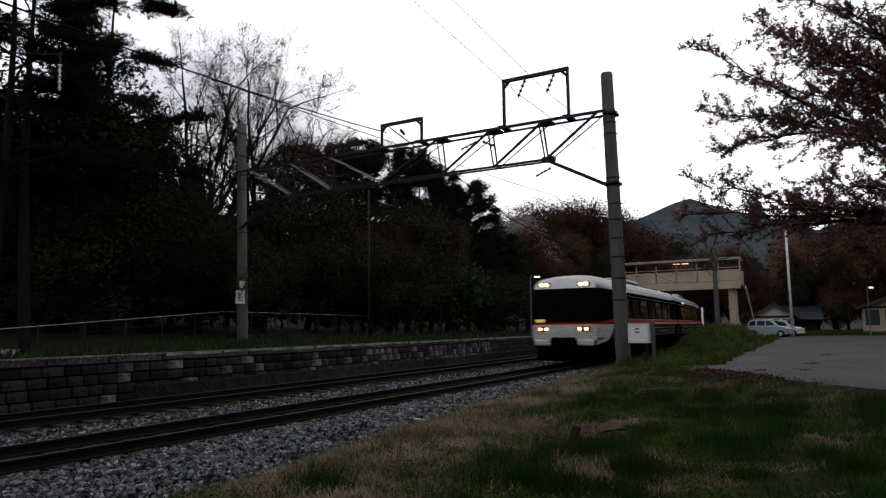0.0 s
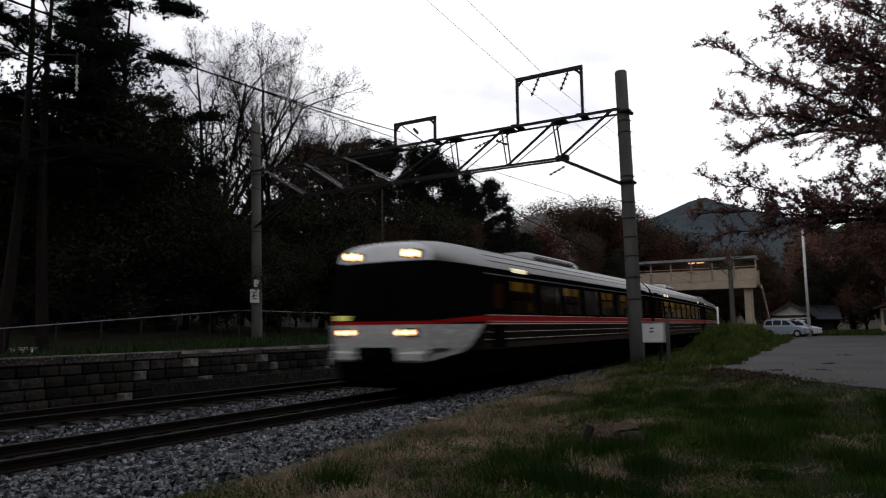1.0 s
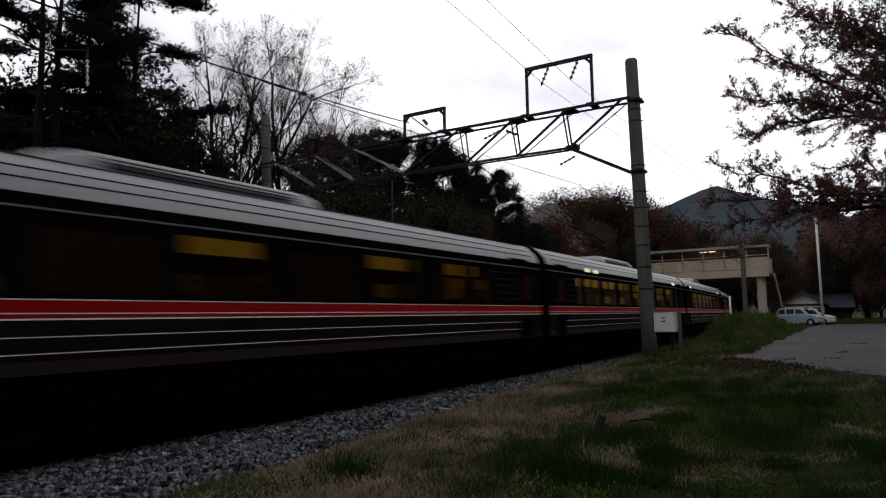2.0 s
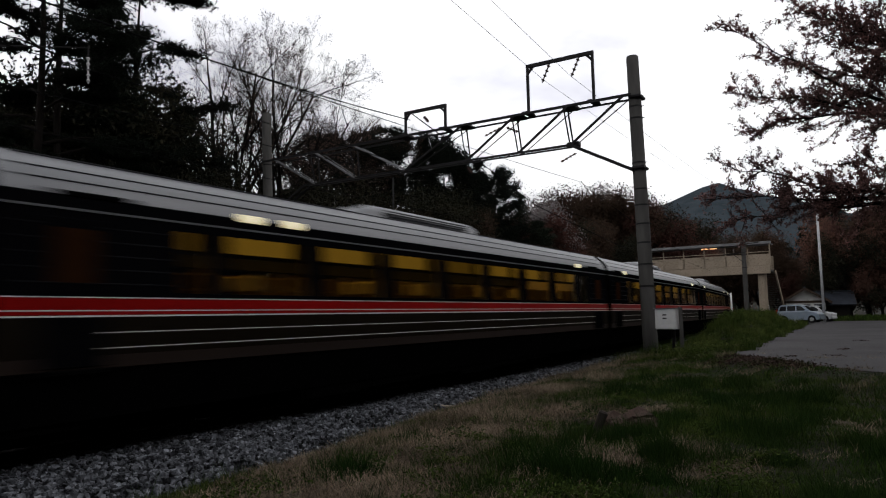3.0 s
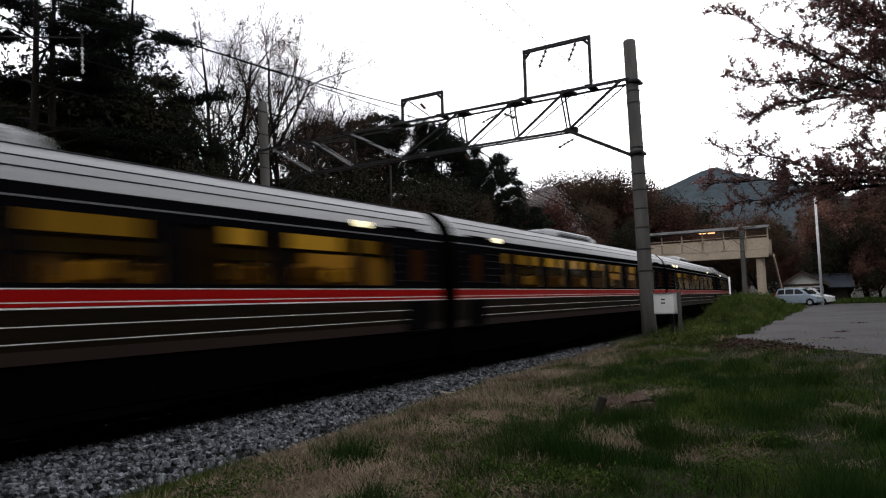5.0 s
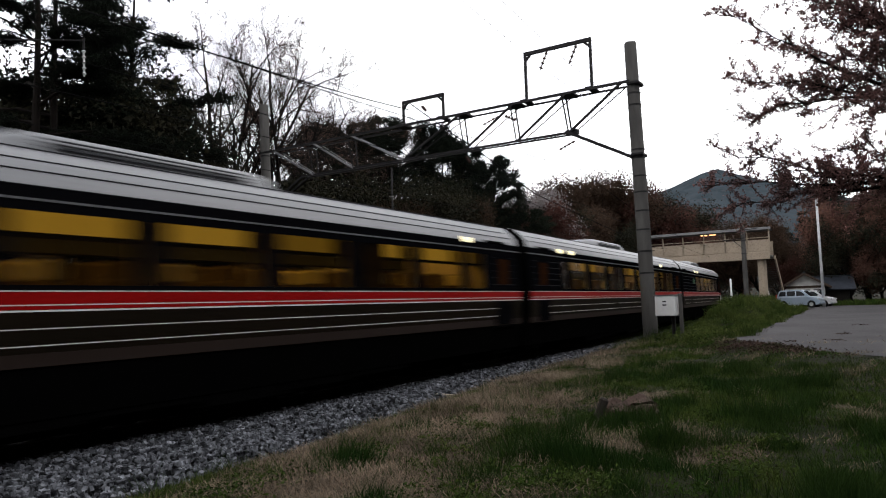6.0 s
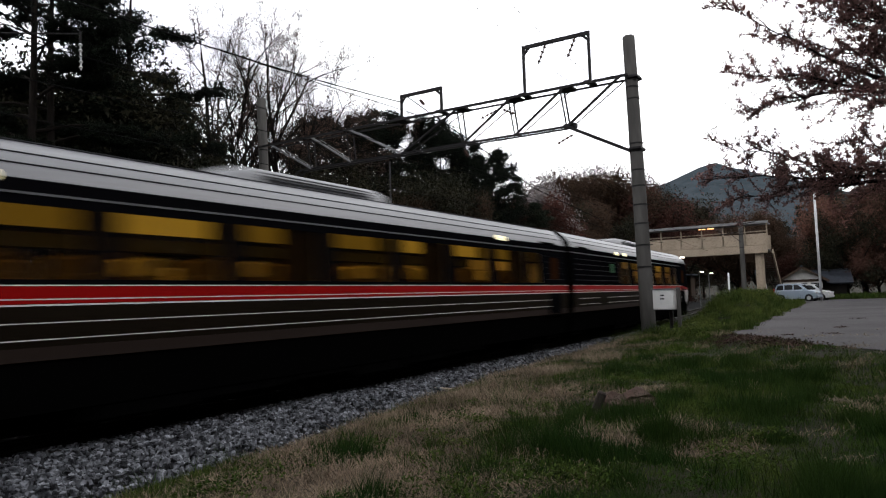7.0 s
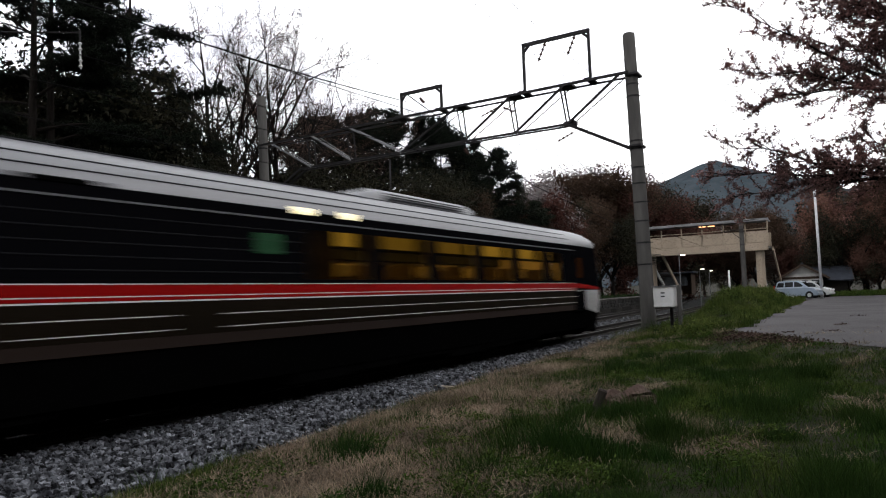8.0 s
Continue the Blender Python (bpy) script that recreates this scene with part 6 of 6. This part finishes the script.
# ---------------------------------------------------------------- cherry tree over the yard's edge
def build_cherry():
    rng = np.random.default_rng(77)
    t = thing("cherry_tree", "old cherry tree with dark limbs, reddish leaves and fading blossom", "tree", m=pose(12.2, 10.4, 0.1))
    g = Geo()
    g.tube([(0, 0, -0.5), (0.05, 0, 0.6), (0.0, 0.1, 1.6), (-0.15, 0.1, 2.6)], [0.34, 0.27, 0.23, 0.2], 12, cap=False)
    part("trunk", g, M["bark"], t, "rough dark trunk")
    spurs = []
    # each limb: where it leaves the trunk, its bend and its tip
    reach = [(3.0, -2.8, 4.05, -4.22, 0.0, 5.4), (3.0, -2.7, 4.1, -4.2, -0.1, 4.46), (2.9, -2.8, 4.35, -4.08, -0.1, 3.85), (2.6, -2.9, 2.72, -4.5, 0.0, 3.53),
             (2.5, -2.8, 2.85, -4.6, 0.1, 3.04), (2.4, -3.0, 2.9, -4.4, 0.1, 2.69), (3.0, -2.4, 4.7, -3.45, 0.0, 5.6), (3.0, -1.8, 5.0, -3.2, 0.2, 6.2),
             (2.8, -1.5, 4.6, -2.6, -0.3, 5.6), (2.5, -1.8, 3.0, -2.95, 0.3, 3.4), (2.7, -2.0, 4.5, -3.05, -0.2, 5.0), (2.8, -2.2, 4.3, -3.4, 0.3, 4.75)]
    reach += [(2.4, -2.4, 2.9, -3.55, 0.0, 3.0), (2.9, -2.3, 4.9, -3.3, -0.3, 5.35), (2.6, 0.8, 5.0, 1.5, 1.0, 6.5), (2.5, 1.5, 4.0, 2.6, -1.2, 5.2),
              (2.6, 0.5, 4.6, 1.0, 2.6, 5.8), (2.8, -0.8, 5.6, -1.2, 0.2, 7.8), (2.7, -1.6, 4.0, -2.2, 1.4, 5.4), (2.9, -2.1, 4.2, -3.9, 0.2, 4.35),
              (2.8, -1.7, 4.3, -2.8, 0.4, 4.6), (2.8, -1.6, 4.5, -2.9, 0.1, 5.3), (2.6, -1.7, 3.4, -2.7, -0.3, 3.75),
              # these four limbs reach out of view, added to shade the grass
              (2.8, 0.2, 4.6, 0.3, -3.0, 5.6), (2.8, -0.8, 5.0, -1.4, -3.4, 6.3), (2.7, 0.6, 4.5, 1.2, -4.0, 5.6), (2.8, -1.2, 5.4, -2.4, -2.6, 6.6)]
    for z0, mx, mz, ex, ey, ez in reach:
        g = Geo()
        a, m, b = Vector((-0.12, 0.1, z0)), Vector((mx, ey * 0.5 + 0.05, mz)), Vector((ex, ey, ez))
        pts = []
        for i in range(13):
            k = i / 12
            p = a * (1 - k) ** 2 + m * 2 * k * (1 - k) + b * k * k
            pts.append(p + Vector(rng.normal(0, 0.028, 3)) * (1 if i else 0))
        g.tube(pts, [0.06 * (1 - k / 12) ** 1.4 + 0.0035 for k in range(13)], 8, cap=False)
        for i in range(4, 13):
            for _ in range(6 if i > 6 else 4):
                q = pts[i - 1].lerp(pts[i], rng.random())
                d = (pts[i] - pts[i - 1]).normalized() + Vector(rng.normal(0, 0.62, 3))
                ln = rng.uniform(0.18, 0.62) * min(1.1, 1.55 - 0.08 * i)
                stack = [(q, d.normalized(), ln, 0.008, 2)]
                while stack:
                    q, d, ln, r, level = stack.pop()
                    tw = [q]
                    for f in range(4):
                        d = (d + Vector(rng.normal(0, 0.12, 3)) + Vector((0, 0, 0.05))).normalized()
                        tw.append(tw[-1] + d * ln / 4)
                    g.tube(tw, [r, r * 0.85, r * 0.7, r * 0.5, r * 0.35], 3, cap=False)
                    for f in range(max(2, int(ln / 0.042))):
                        f = rng.uniform(0.15, 1.0) * 3.999
                        spurs.append(tw[int(f)].lerp(tw[int(f) + 1], f % 1))
                    spurs.append(tw[-1])
                    if level and ln > 0.16:
                        for _ in range(2):
                            o = tw[rng.integers(1, 4)]
                            stack.append((o, (d + Vector(rng.normal(0, 0.6, 3))).normalized(), ln * rng.uniform(0.35, 0.65), r * 0.6, level - 1))
        part("limb", g, M["bark"], t, "dark crooked limb")
    tp = np.array([tuple(p) for p in spurs])
    c = np.repeat(tp, 6, axis=0)
    c = c + rng.normal(0, 0.014, c.shape)
    share("leaves", leaf_mesh("leaves", c, 0.0165, M["cherry"], rng, 0.1, 1.9, True), t)["label"] = "small reddish young leaves"
    n = 14000
    c = tp[rng.integers(0, len(tp), n)] + rng.normal(0, 0.022, (n, 3))
    share("blossom", leaf_mesh("blossom", c, 0.018, M["cherry_pink"], rng, 0.1, 1.1), t)["label"] = "faded pink blossom"


build_cherry()


# ---------------------------------------------------------------- far hills
def build_hills():
    for name, cx, cy, rad, peak, seed, lab in (("mountain", -244, 1478, 620, 262, 1, "wooded mountain beyond the valley, coloured blue grey for haze"),
                                             ("mountain", 70, 1500, 700, 205, 4, "wooded ridge beyond the valley, coloured grey for haze"),
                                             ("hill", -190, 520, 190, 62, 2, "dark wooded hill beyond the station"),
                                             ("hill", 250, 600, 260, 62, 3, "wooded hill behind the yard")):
        g = Geo()
        n = 70
        rows = []
        for j in range(n + 1):
            r = []
            for i in range(n + 1):
                x, y = (i / n * 2 - 1) * 1.5, (j / n * 2 - 1) * 1.5
                d = math.hypot(x, y)
                h = peak * (max(0, 1 - d) ** 1.0 * 0.8 + 0.2 * max(0, 1 - d * d)) if d < 1 else 0
                h += (0.10 * noise.noise((x * 2.5 + seed, y * 2.5, seed)) + 0.03 * noise.noise((x * 9, y * 9, seed)) + 0.012 * noise.noise((x * 40, y * 40, seed))) * peak * min(1, h / peak * 4)
                r.append((cx + x * rad, cy + y * rad, h - 3))
            rows.append(r)
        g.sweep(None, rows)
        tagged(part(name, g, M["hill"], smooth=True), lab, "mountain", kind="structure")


build_hills()


# ---------------------------------------------------------------- small things on the verge
def rough_lump(seed, sx, sy, sz):
    g = Geo()
    b = bmesh.new()
    bmesh.ops.create_icosphere(b, subdivisions=2, radius=1.0)
    for v in b.verts:
        k = 1 + 0.6 * noise.noise(v.co * 1.6 + Vector((seed * 3.7, 0, 0))) + 0.2 * noise.noise(v.co * 4 + Vector((0, seed, 0)))
        v.co = Vector((v.co.x * sx, v.co.y * sy, v.co.z * sz)) * k
    g.v = [tuple(v.co) for v in b.verts]
    g.f = [tuple(v.index for v in f.verts) for f in b.faces]
    b.free()
    return g


def build_verge_things():
    for seed, x, y, s in ((1, 6.44, 9.05, 0.16), (2, 6.74, 9.12, 0.19), (3, 6.57, 8.85, 0.13), (4, 6.9, 8.96, 0.14), (5, 6.72, 8.76, 0.1)):
        ob = part("rock", rough_lump(seed, s * 1.25, s, s * 0.75), M["rock"], smooth=False, m=pose(x, y, ground(x, y) + s * 0.72, 0, 0, 40 * seed))
        tagged(ob, "rough brown rock half sunk in the grass", "rock", "rocks on the verge")
    t = thing("stake", "old grey wooden stake leaning in the dry grass", "stake", m=pose(6.36, 8.5, ground(6.36, 8.5), 4, 22, 20))
    part("shaft", Geo().soft(-0.055, -0.045, -0.3, 0.055, 0.045, 0.36, 0.02), M["straw_wood_grey"], t)
    t = thing("plank", "pale weathered plank lying on the ballast edge", "plank", m=pose(2.22, 11.58, -0.22, 0, 0, -10))
    part("board", Geo().soft(-0.55, -0.04, -0.02, 0.55, 0.04, 0.02, 0.008), M["straw_wood"], t)


build_verge_things()


# ---------------------------------------------------------------- grass
def patch(x, y, k, s):
    """Smooth patches from a few crossing waves."""
    r = np.random.default_rng(s)
    v = 0
    for _ in range(7):
        a, f, p = r.uniform(0, 6.28), k * r.uniform(0.5, 1.8), r.uniform(0, 6.28)
        v = v + np.sin((x * np.cos(a) + y * np.sin(a)) * f + p)
    return v / 3.0


def dryness(x, y):
    """High beside the ballast, low on the lush side towards the yard."""
    u = np.where(y <= BEND, x, np.hypot(x + RADIUS, y - BEND) - RADIUS)
    v = np.interp(y, [p[0] for p in VERGE], [p[1] for p in VERGE])
    wide = np.interp(y, [4, 9, 14, 20], [4.4, 3.4, 1.9, 1.1])
    k = (u - v) / wide
    d = 1.25 - 1.5 * np.clip(k, 0, 1.5) + 1.25 * patch(x, y, 3.6, 5) - 1.9 * np.exp(-(k * wide / 0.42) ** 2) * np.interp(y, [10, 13], [1, 0])
    for cx, cy, r, k in ((8.07, 7.05, 0.27, 1.4), (7.15, 6.9, 0.2, 0.6), (7.57, 7.1, 0.25, -1.6), (8.9, 6.2, 0.8, -0.6), (5.7, 6.3, 0.5, 0.6), (5.3, 10.4, 0.9, 0.6), (8.9, 10.4, 0.3, 0.6), (7.2, 4.9, 0.3, 0.7),
                         (6.4, 5.7, 0.25, -1.6), (6.55, 4.95, 0.3, -1.4), (7.1, 6.0, 0.32, -1.5), (6.95, 7.6, 0.4, -1.2), (6.6, 8.8, 0.35, 0.5)):
        d = d + k * np.exp(-((x - cx) ** 2 + (y - cy) ** 2) / r ** 2)
    return d


def build_grass():
    """Tufts of blades; short and green, tall and dark, or dry, by patches."""
    rng = np.random.default_rng(9)
    gx, gy = np.arange(0, 22, 0.3), np.arange(-9, 66, 0.3)
    hgt = np.array([[ground(x, y) for x in gx] for y in gy])
    lot = np.array([[in_lot(x, y) for x in gx] for y in gy])

    def read(tab, x, y):
        i, j = np.clip(x / 0.3, 0, len(gx) - 2), np.clip((y + 9) / 0.3, 0, len(gy) - 2)
        a, b = i.astype(int), j.astype(int)
        f, h = i - a, j - b
        return (tab[b, a] * (1 - f) + tab[b, a + 1] * f) * (1 - h) + (tab[b + 1, a] * (1 - f) + tab[b + 1, a + 1] * f) * h

    for name, mat, tufts, blades, tall, want, lab in (
            ("grass", "grass", 44000, 9, 0.11, 0, "short green spring grass on the verge"),
            ("tall_grass", "grass_dark", 8500, 15, 0.25, 1, "dark lush grass tufts, denser to imitate the cherry's shade"),
            ("dry_grass", "straw", 20000, 8, 0.15, 2, "dry straw coloured grass beside the ballast"),
            ("bank_grass", "bank", 8000, 11, 0.36, 3, "green grass on the low bank")):
        m = tufts * 8
        if want == 3:
            y = rng.uniform(22, 64, m)
            x = rng.uniform(1.6, 7.4, m) - np.maximum(0, y - BEND) ** 2 / 900
        else:
            y = 1.5 + 27.5 * rng.random(m) ** 2.0
            x = rng.uniform(2.0, 11.5, m)
            if want != 1:
                wide = rng.random(m) < 0.12
                y = np.where(wide, rng.uniform(-8, 14, m), y)
                x = np.where(wide, rng.uniform(2.0, 20.0, m), x)
            if want == 1:
                cy = 3.5 + 12 * rng.random(170) ** 1.3
                cx = rng.uniform(5.0, 11.0, 170)
                cx[:6], cy[:6] = (6.4, 6.55, 7.05, 7.58, 6.87, 7.5), (5.78, 4.95, 6.15, 7.1, 8.3, 7.25)
                q = np.where(rng.random(m) < 0.07, rng.integers(0, 6, m), rng.integers(0, 170, m))
                pick = rng.random(m) < 0.8
                r = np.where(rng.random(170) < 0.6, 0.07, 0.16)[q]
                x = np.where(pick, cx[q] + rng.normal(0, 1, m) * r, x)
                y = np.where(pick, cy[q] + rng.normal(0, 1, m) * r, y)
        u = np.where(y <= BEND, x, np.hypot(x + RADIUS, y - BEND) - RADIUS)
        v = np.interp(y, [p[0] for p in VERGE], [p[1] for p in VERGE])
        dry = dryness(x, y)
        # dark tufts thicken towards the yard, standing for the cherry tree's shade
        dark = patch(x, y, 4.4, 8) + 1.1 * np.clip((x - 7) / 2.5, 0, 1)
        ok = (u > v - 0.3) & (read(lot, x, y) < 0.85)
        z = rng.uniform(-0.75, 0.75, m)
        if want == 0:
            ok &= dry + z < 0.95
        if want == 1:
            ok &= (dark + z > 0.1) & (dry < 0.8)
        if want == 2:
            ok &= dry + z * 1.5 > 0.55
        k = np.flatnonzero(ok)[:tufts]
        x, y = x[k], y[k]
        n = len(k)
        size = tall * rng.uniform(0.5, 1.35, n) * (0.8 + 0.45 * np.clip(patch(x, y, 2.8 if want < 3 else 1.9, 21), -1, 1) + (0.5 * np.clip(patch(x, y, 4.0, 3), -0.6, 1.4) if want == 3 else 0))
        if want == 2:
            size *= 0.32 + 0.95 * np.clip((y - 4) / 4.5, 0, 1)
        if want < 3:
            size *= 1 - 0.35 * np.clip(read(lot, x, y + 1.5) * 1.5, 0, 1)
        X, Y, S = np.repeat(x, blades), np.repeat(y, blades), np.repeat(size, blades)
        N = n * blades
        spread = 0.035 if want != 1 else 0.06
        X = X + rng.normal(0, spread, N) * (1 + 0.03 * Y)
        Y = Y + rng.normal(0, spread, N) * (1 + 0.03 * Y)
        Z = read(hgt, X, Y) - 0.015
        S = S * rng.uniform(0.45, 1.2, N)
        a = rng.uniform(0, 6.283, N)
        lean = S * rng.uniform(0.1, 0.75 if want != 2 else 1.3, N)
        up = S * (1.0 if want != 2 else 0.85)
        w = rng.uniform(0.0022, 0.005, N) * (1 + 0.05 * Y)
        b = rng.uniform(0, 6.283, N)
        wx, wy = np.cos(b) * w, np.sin(b) * w
        cx, cy = np.cos(a) * lean, np.sin(a) * lean
        P = np.stack([np.stack([X - wx, Y - wy, Z], 1), np.stack([X + wx, Y + wy, Z], 1), np.stack([X + cx, Y + cy, Z + up * 0.95], 1)], 1).reshape(-1, 3)
        me = blades_mesh(name, P, 3, M[mat])
        tagged(new(name, me), lab, "grass", kind="stuff")


build_grass()


def build_bank_weeds():
    """Leafy clumps that roughen the low bank's outline."""
    rng = np.random.default_rng(58)
    pts = []
    for _ in range(190):
        y = rng.uniform(22, 60)
        x = rng.uniform(2.5, 6.6) - max(0, y - BEND) ** 2 / 900
        if in_lot(x, y) > 0.3:
            continue
        r, h = rng.uniform(0.15, 0.42), rng.uniform(0.15, 0.5)
        o = rng.normal(0, 0.5, (110, 3)) * np.array([r, r, h * 0.5])
        o[:, 2] = np.abs(o[:, 2]) + h * 0.25
        pts.append(o + np.array([x, y, ground(x, y)]))
    tagged(new("bank_weeds", leaf_mesh("bank_weeds", np.concatenate(pts), 0.05, M["bank"], rng, 0.4, 1.8)), "leafy spring weeds in clumps on the low bank", "weeds", kind="stuff")


build_bank_weeds()


def build_verge_weeds():
    """Low broad-leaved weeds in loose rosettes among the grass."""
    rng = np.random.default_rng(91)
    pts = []
    spots = [(5.4, 7.2, 0.3), (5.0, 5.6, 0.3), (6.0, 6.9, 0.25), (6.5, 4.6, 0.3), (5.7, 8.6, 0.3), (7.3, 5.4, 0.25)]
    spots += [(rng.uniform(4.6, 8.6), 3.5 + 9 * rng.random() ** 1.3, rng.uniform(0.1, 0.25)) for _ in range(60)]
    for cx, cy, r in spots:
        for _ in range(int(90 * r)):
            x, y = cx + rng.normal(0, r * 0.6), cy + rng.normal(0, r * 0.6)
            if x < verge(y) + 0.4:
                continue
            o = rng.normal(0, 1, (14, 3)) * np.array([0.03, 0.03, 0.02])
            o[:, 2] = np.abs(o[:, 2]) + rng.uniform(0.03, 0.12)
            pts.append(o + np.array([x, y, ground(x, y)]))
    tagged(new("verge_weeds", leaf_mesh("verge_weeds", np.concatenate(pts), 0.013, M["grass"], rng, 0.2, 2.6, True)), "low broad-leaved green weeds in the verge grass", "weeds", kind="stuff")


build_verge_weeds()


def build_meadow():
    """Rough grass beyond the yard's far edge."""
    rng = np.random.default_rng(44)
    n = 26000
    x, y = rng.uniform(3.0, 20.0, n), rng.uniform(77, 92, n)
    z = np.array([ground(a, b) for a, b in zip(x, y)])
    h = rng.uniform(0.2, 0.55, n) * (1 + 0.4 * patch(x, y, 0.9, 12))
    a = rng.uniform(0, 6.28, n)
    w = np.stack([np.cos(a), np.sin(a), np.zeros(n)], 1) * 0.03
    p = np.stack([x, y, z], 1)
    tip = p + np.stack([rng.normal(0, 0.12, n), rng.normal(0, 0.12, n), h], 1)
    v = np.stack([p - w, p + w, tip], 1).reshape(-1, 3)
    tagged(new("meadow_grass", blades_mesh("meadow_grass", v, 3, M["grass"])), "rough green grass beyond the paved yard", "grass", kind="stuff")


build_meadow()


def build_litter():
    rng = np.random.default_rng(31)
    n = 5000
    x = rng.normal(6.8, 0.75, n)
    y = 18.9 - (x - 6.7) * 1.15 + rng.normal(0.1, 0.45, n)
    c = np.array([(a, b, ground(a, b) + 0.03 + rng.uniform(0, 0.05)) for a, b in zip(x, y) if noise.noise((a * 1.6, b * 1.6, 4)) > rng.uniform(-0.5, 0.3)])
    spots = [np.array([cx, cy, 0]) + rng.normal(0, 1, (40, 3)) * np.array([0.13, 0.16, 0]) for cx, cy in ((8.6, 24.5), (8.45, 21.2), (8.9, 31.0), (7.4, 20.6))]
    c = np.concatenate([c] + [s + np.array([0, 0, ground(s[0, 0], s[0, 1]) + 0.03]) for s in spots])
    tagged(new("leaf_litter", leaf_mesh("leaf_litter", c, 0.035, M["litter"], rng, 0.6, 1.5)), "brown dead leaves along the edge of the yard", "leaf litter", kind="stuff")
    # flattened dead stalks between the tufts
    n = 130000
    y = 1.5 + 22 * rng.random(n) ** 1.7
    x = rng.uniform(2.4, 10.5, n)
    ok = (x > np.interp(y, [p[0] for p in VERGE], [p[1] for p in VERGE])) & (dryness(x, y) + rng.normal(0, 0.45, n) > 0.6)
    x, y = x[ok], y[ok]
    z = np.array([ground(a, b) for a, b in zip(x, y)])
    k = len(x)
    a = rng.uniform(0, 6.28, k)
    ln = rng.uniform(0.05, 0.17, k)
    p = np.stack([x, y, z + rng.uniform(0.0, 0.03, k)], 1)
    d = np.stack([np.cos(a) * ln, np.sin(a) * ln, rng.uniform(-0.005, 0.09, k)], 1)
    w = np.stack([-np.sin(a), np.cos(a), np.zeros(k)], 1) * (0.0035 * (1 + 0.05 * y))[:, None]
    v = np.stack([p - w, p + w, p + d], 1).reshape(-1, 3)
    tagged(new("dead_stalks", blades_mesh("dead_stalks", v, 3, M["straw"])), "flattened dry grass stalks on the verge", "grass", kind="stuff")
    # matted straw where last year's grass lies flat
    n = 13000
    cx, cy, r = (np.array(c) for c in zip((5.7, 6.3, 0.75), (5.1, 5.3, 0.7), (6.0, 4.6, 0.6), (8.05, 7.05, 0.22), (7.15, 6.9, 0.15), (5.0, 8.0, 0.5), (5.3, 10.3, 0.6)))
    q = rng.choice(7, n, p=(0.3, 0.28, 0.16, 0.03, 0.03, 0.1, 0.1))
    x, y = cx[q] + rng.normal(0, 0.95, n) * r[q], cy[q] + rng.normal(0, 0.95, n) * r[q]
    ok = x > np.interp(y, [p[0] for p in VERGE], [p[1] for p in VERGE]) + 0.5
    x, y = x[ok], y[ok]
    k = len(x)
    a, ln = rng.uniform(0, 6.28, k), rng.uniform(0.06, 0.24, k)
    z = np.array([ground(u, v) for u, v in zip(x, y)]) + rng.uniform(0.0, 0.05, k)
    p = np.stack([x, y, z], 1)
    d = np.stack([np.cos(a) * ln, np.sin(a) * ln, np.zeros(k)], 1)
    up = np.stack([np.zeros(k), np.zeros(k), rng.uniform(0.005, 0.07, k)], 1)
    w = np.stack([-np.sin(a), np.cos(a), np.zeros(k)], 1) * 0.0028
    v = np.stack([p - w, p + w, p + d * 0.55 + w + up, p + d * 0.55 - w + up, p + d * 0.55 - w + up, p + d * 0.55 + w + up, p + d + w * 0.4, p + d - w * 0.4], 1).reshape(-1, 3)
    tagged(new("matted_straw", blades_mesh("matted_straw", v, 4, M["straw_mat"])), "pale matted straw lying over the verge", "straw", kind="stuff")
    # weeds on the old platform and below the fence
    n = 36000
    s = 4 + 70 * rng.random(n) ** 1.2
    u = rng.uniform(-17.6, -6.6, n)
    keep = np.sin(s * 0.9 + u) + np.sin(u * 1.7 - s * 0.4) + rng.normal(0, 0.8, n) + np.where(u < -14, 1.2, 0) > -0.6
    pts = []
    for a, b in zip(s[keep], u[keep]):
        p = on_line(a, b)
        pts.append((p.x, p.y, ground(p.x, p.y)))
    p = np.array(pts)
    k = len(p)
    h = rng.uniform(0.06, 0.3, (k, 1)) * np.where(rng.random((k, 1)) < 0.12, 2.0, 1.0)
    w = rng.normal(0, 0.03, (k, 3)) * np.array([1, 1, 0])
    tip = p + np.concatenate([rng.normal(0, 0.08, (k, 2)), h], 1)
    v = np.stack([p - w, p + w, tip], 1).reshape(-1, 3)
    tagged(new("platform_weeds", blades_mesh("platform_weeds", v, 3, M["undergrowth"])), "dark green weeds over the old platform", "weeds", kind="stuff")


build_litter()
motions()
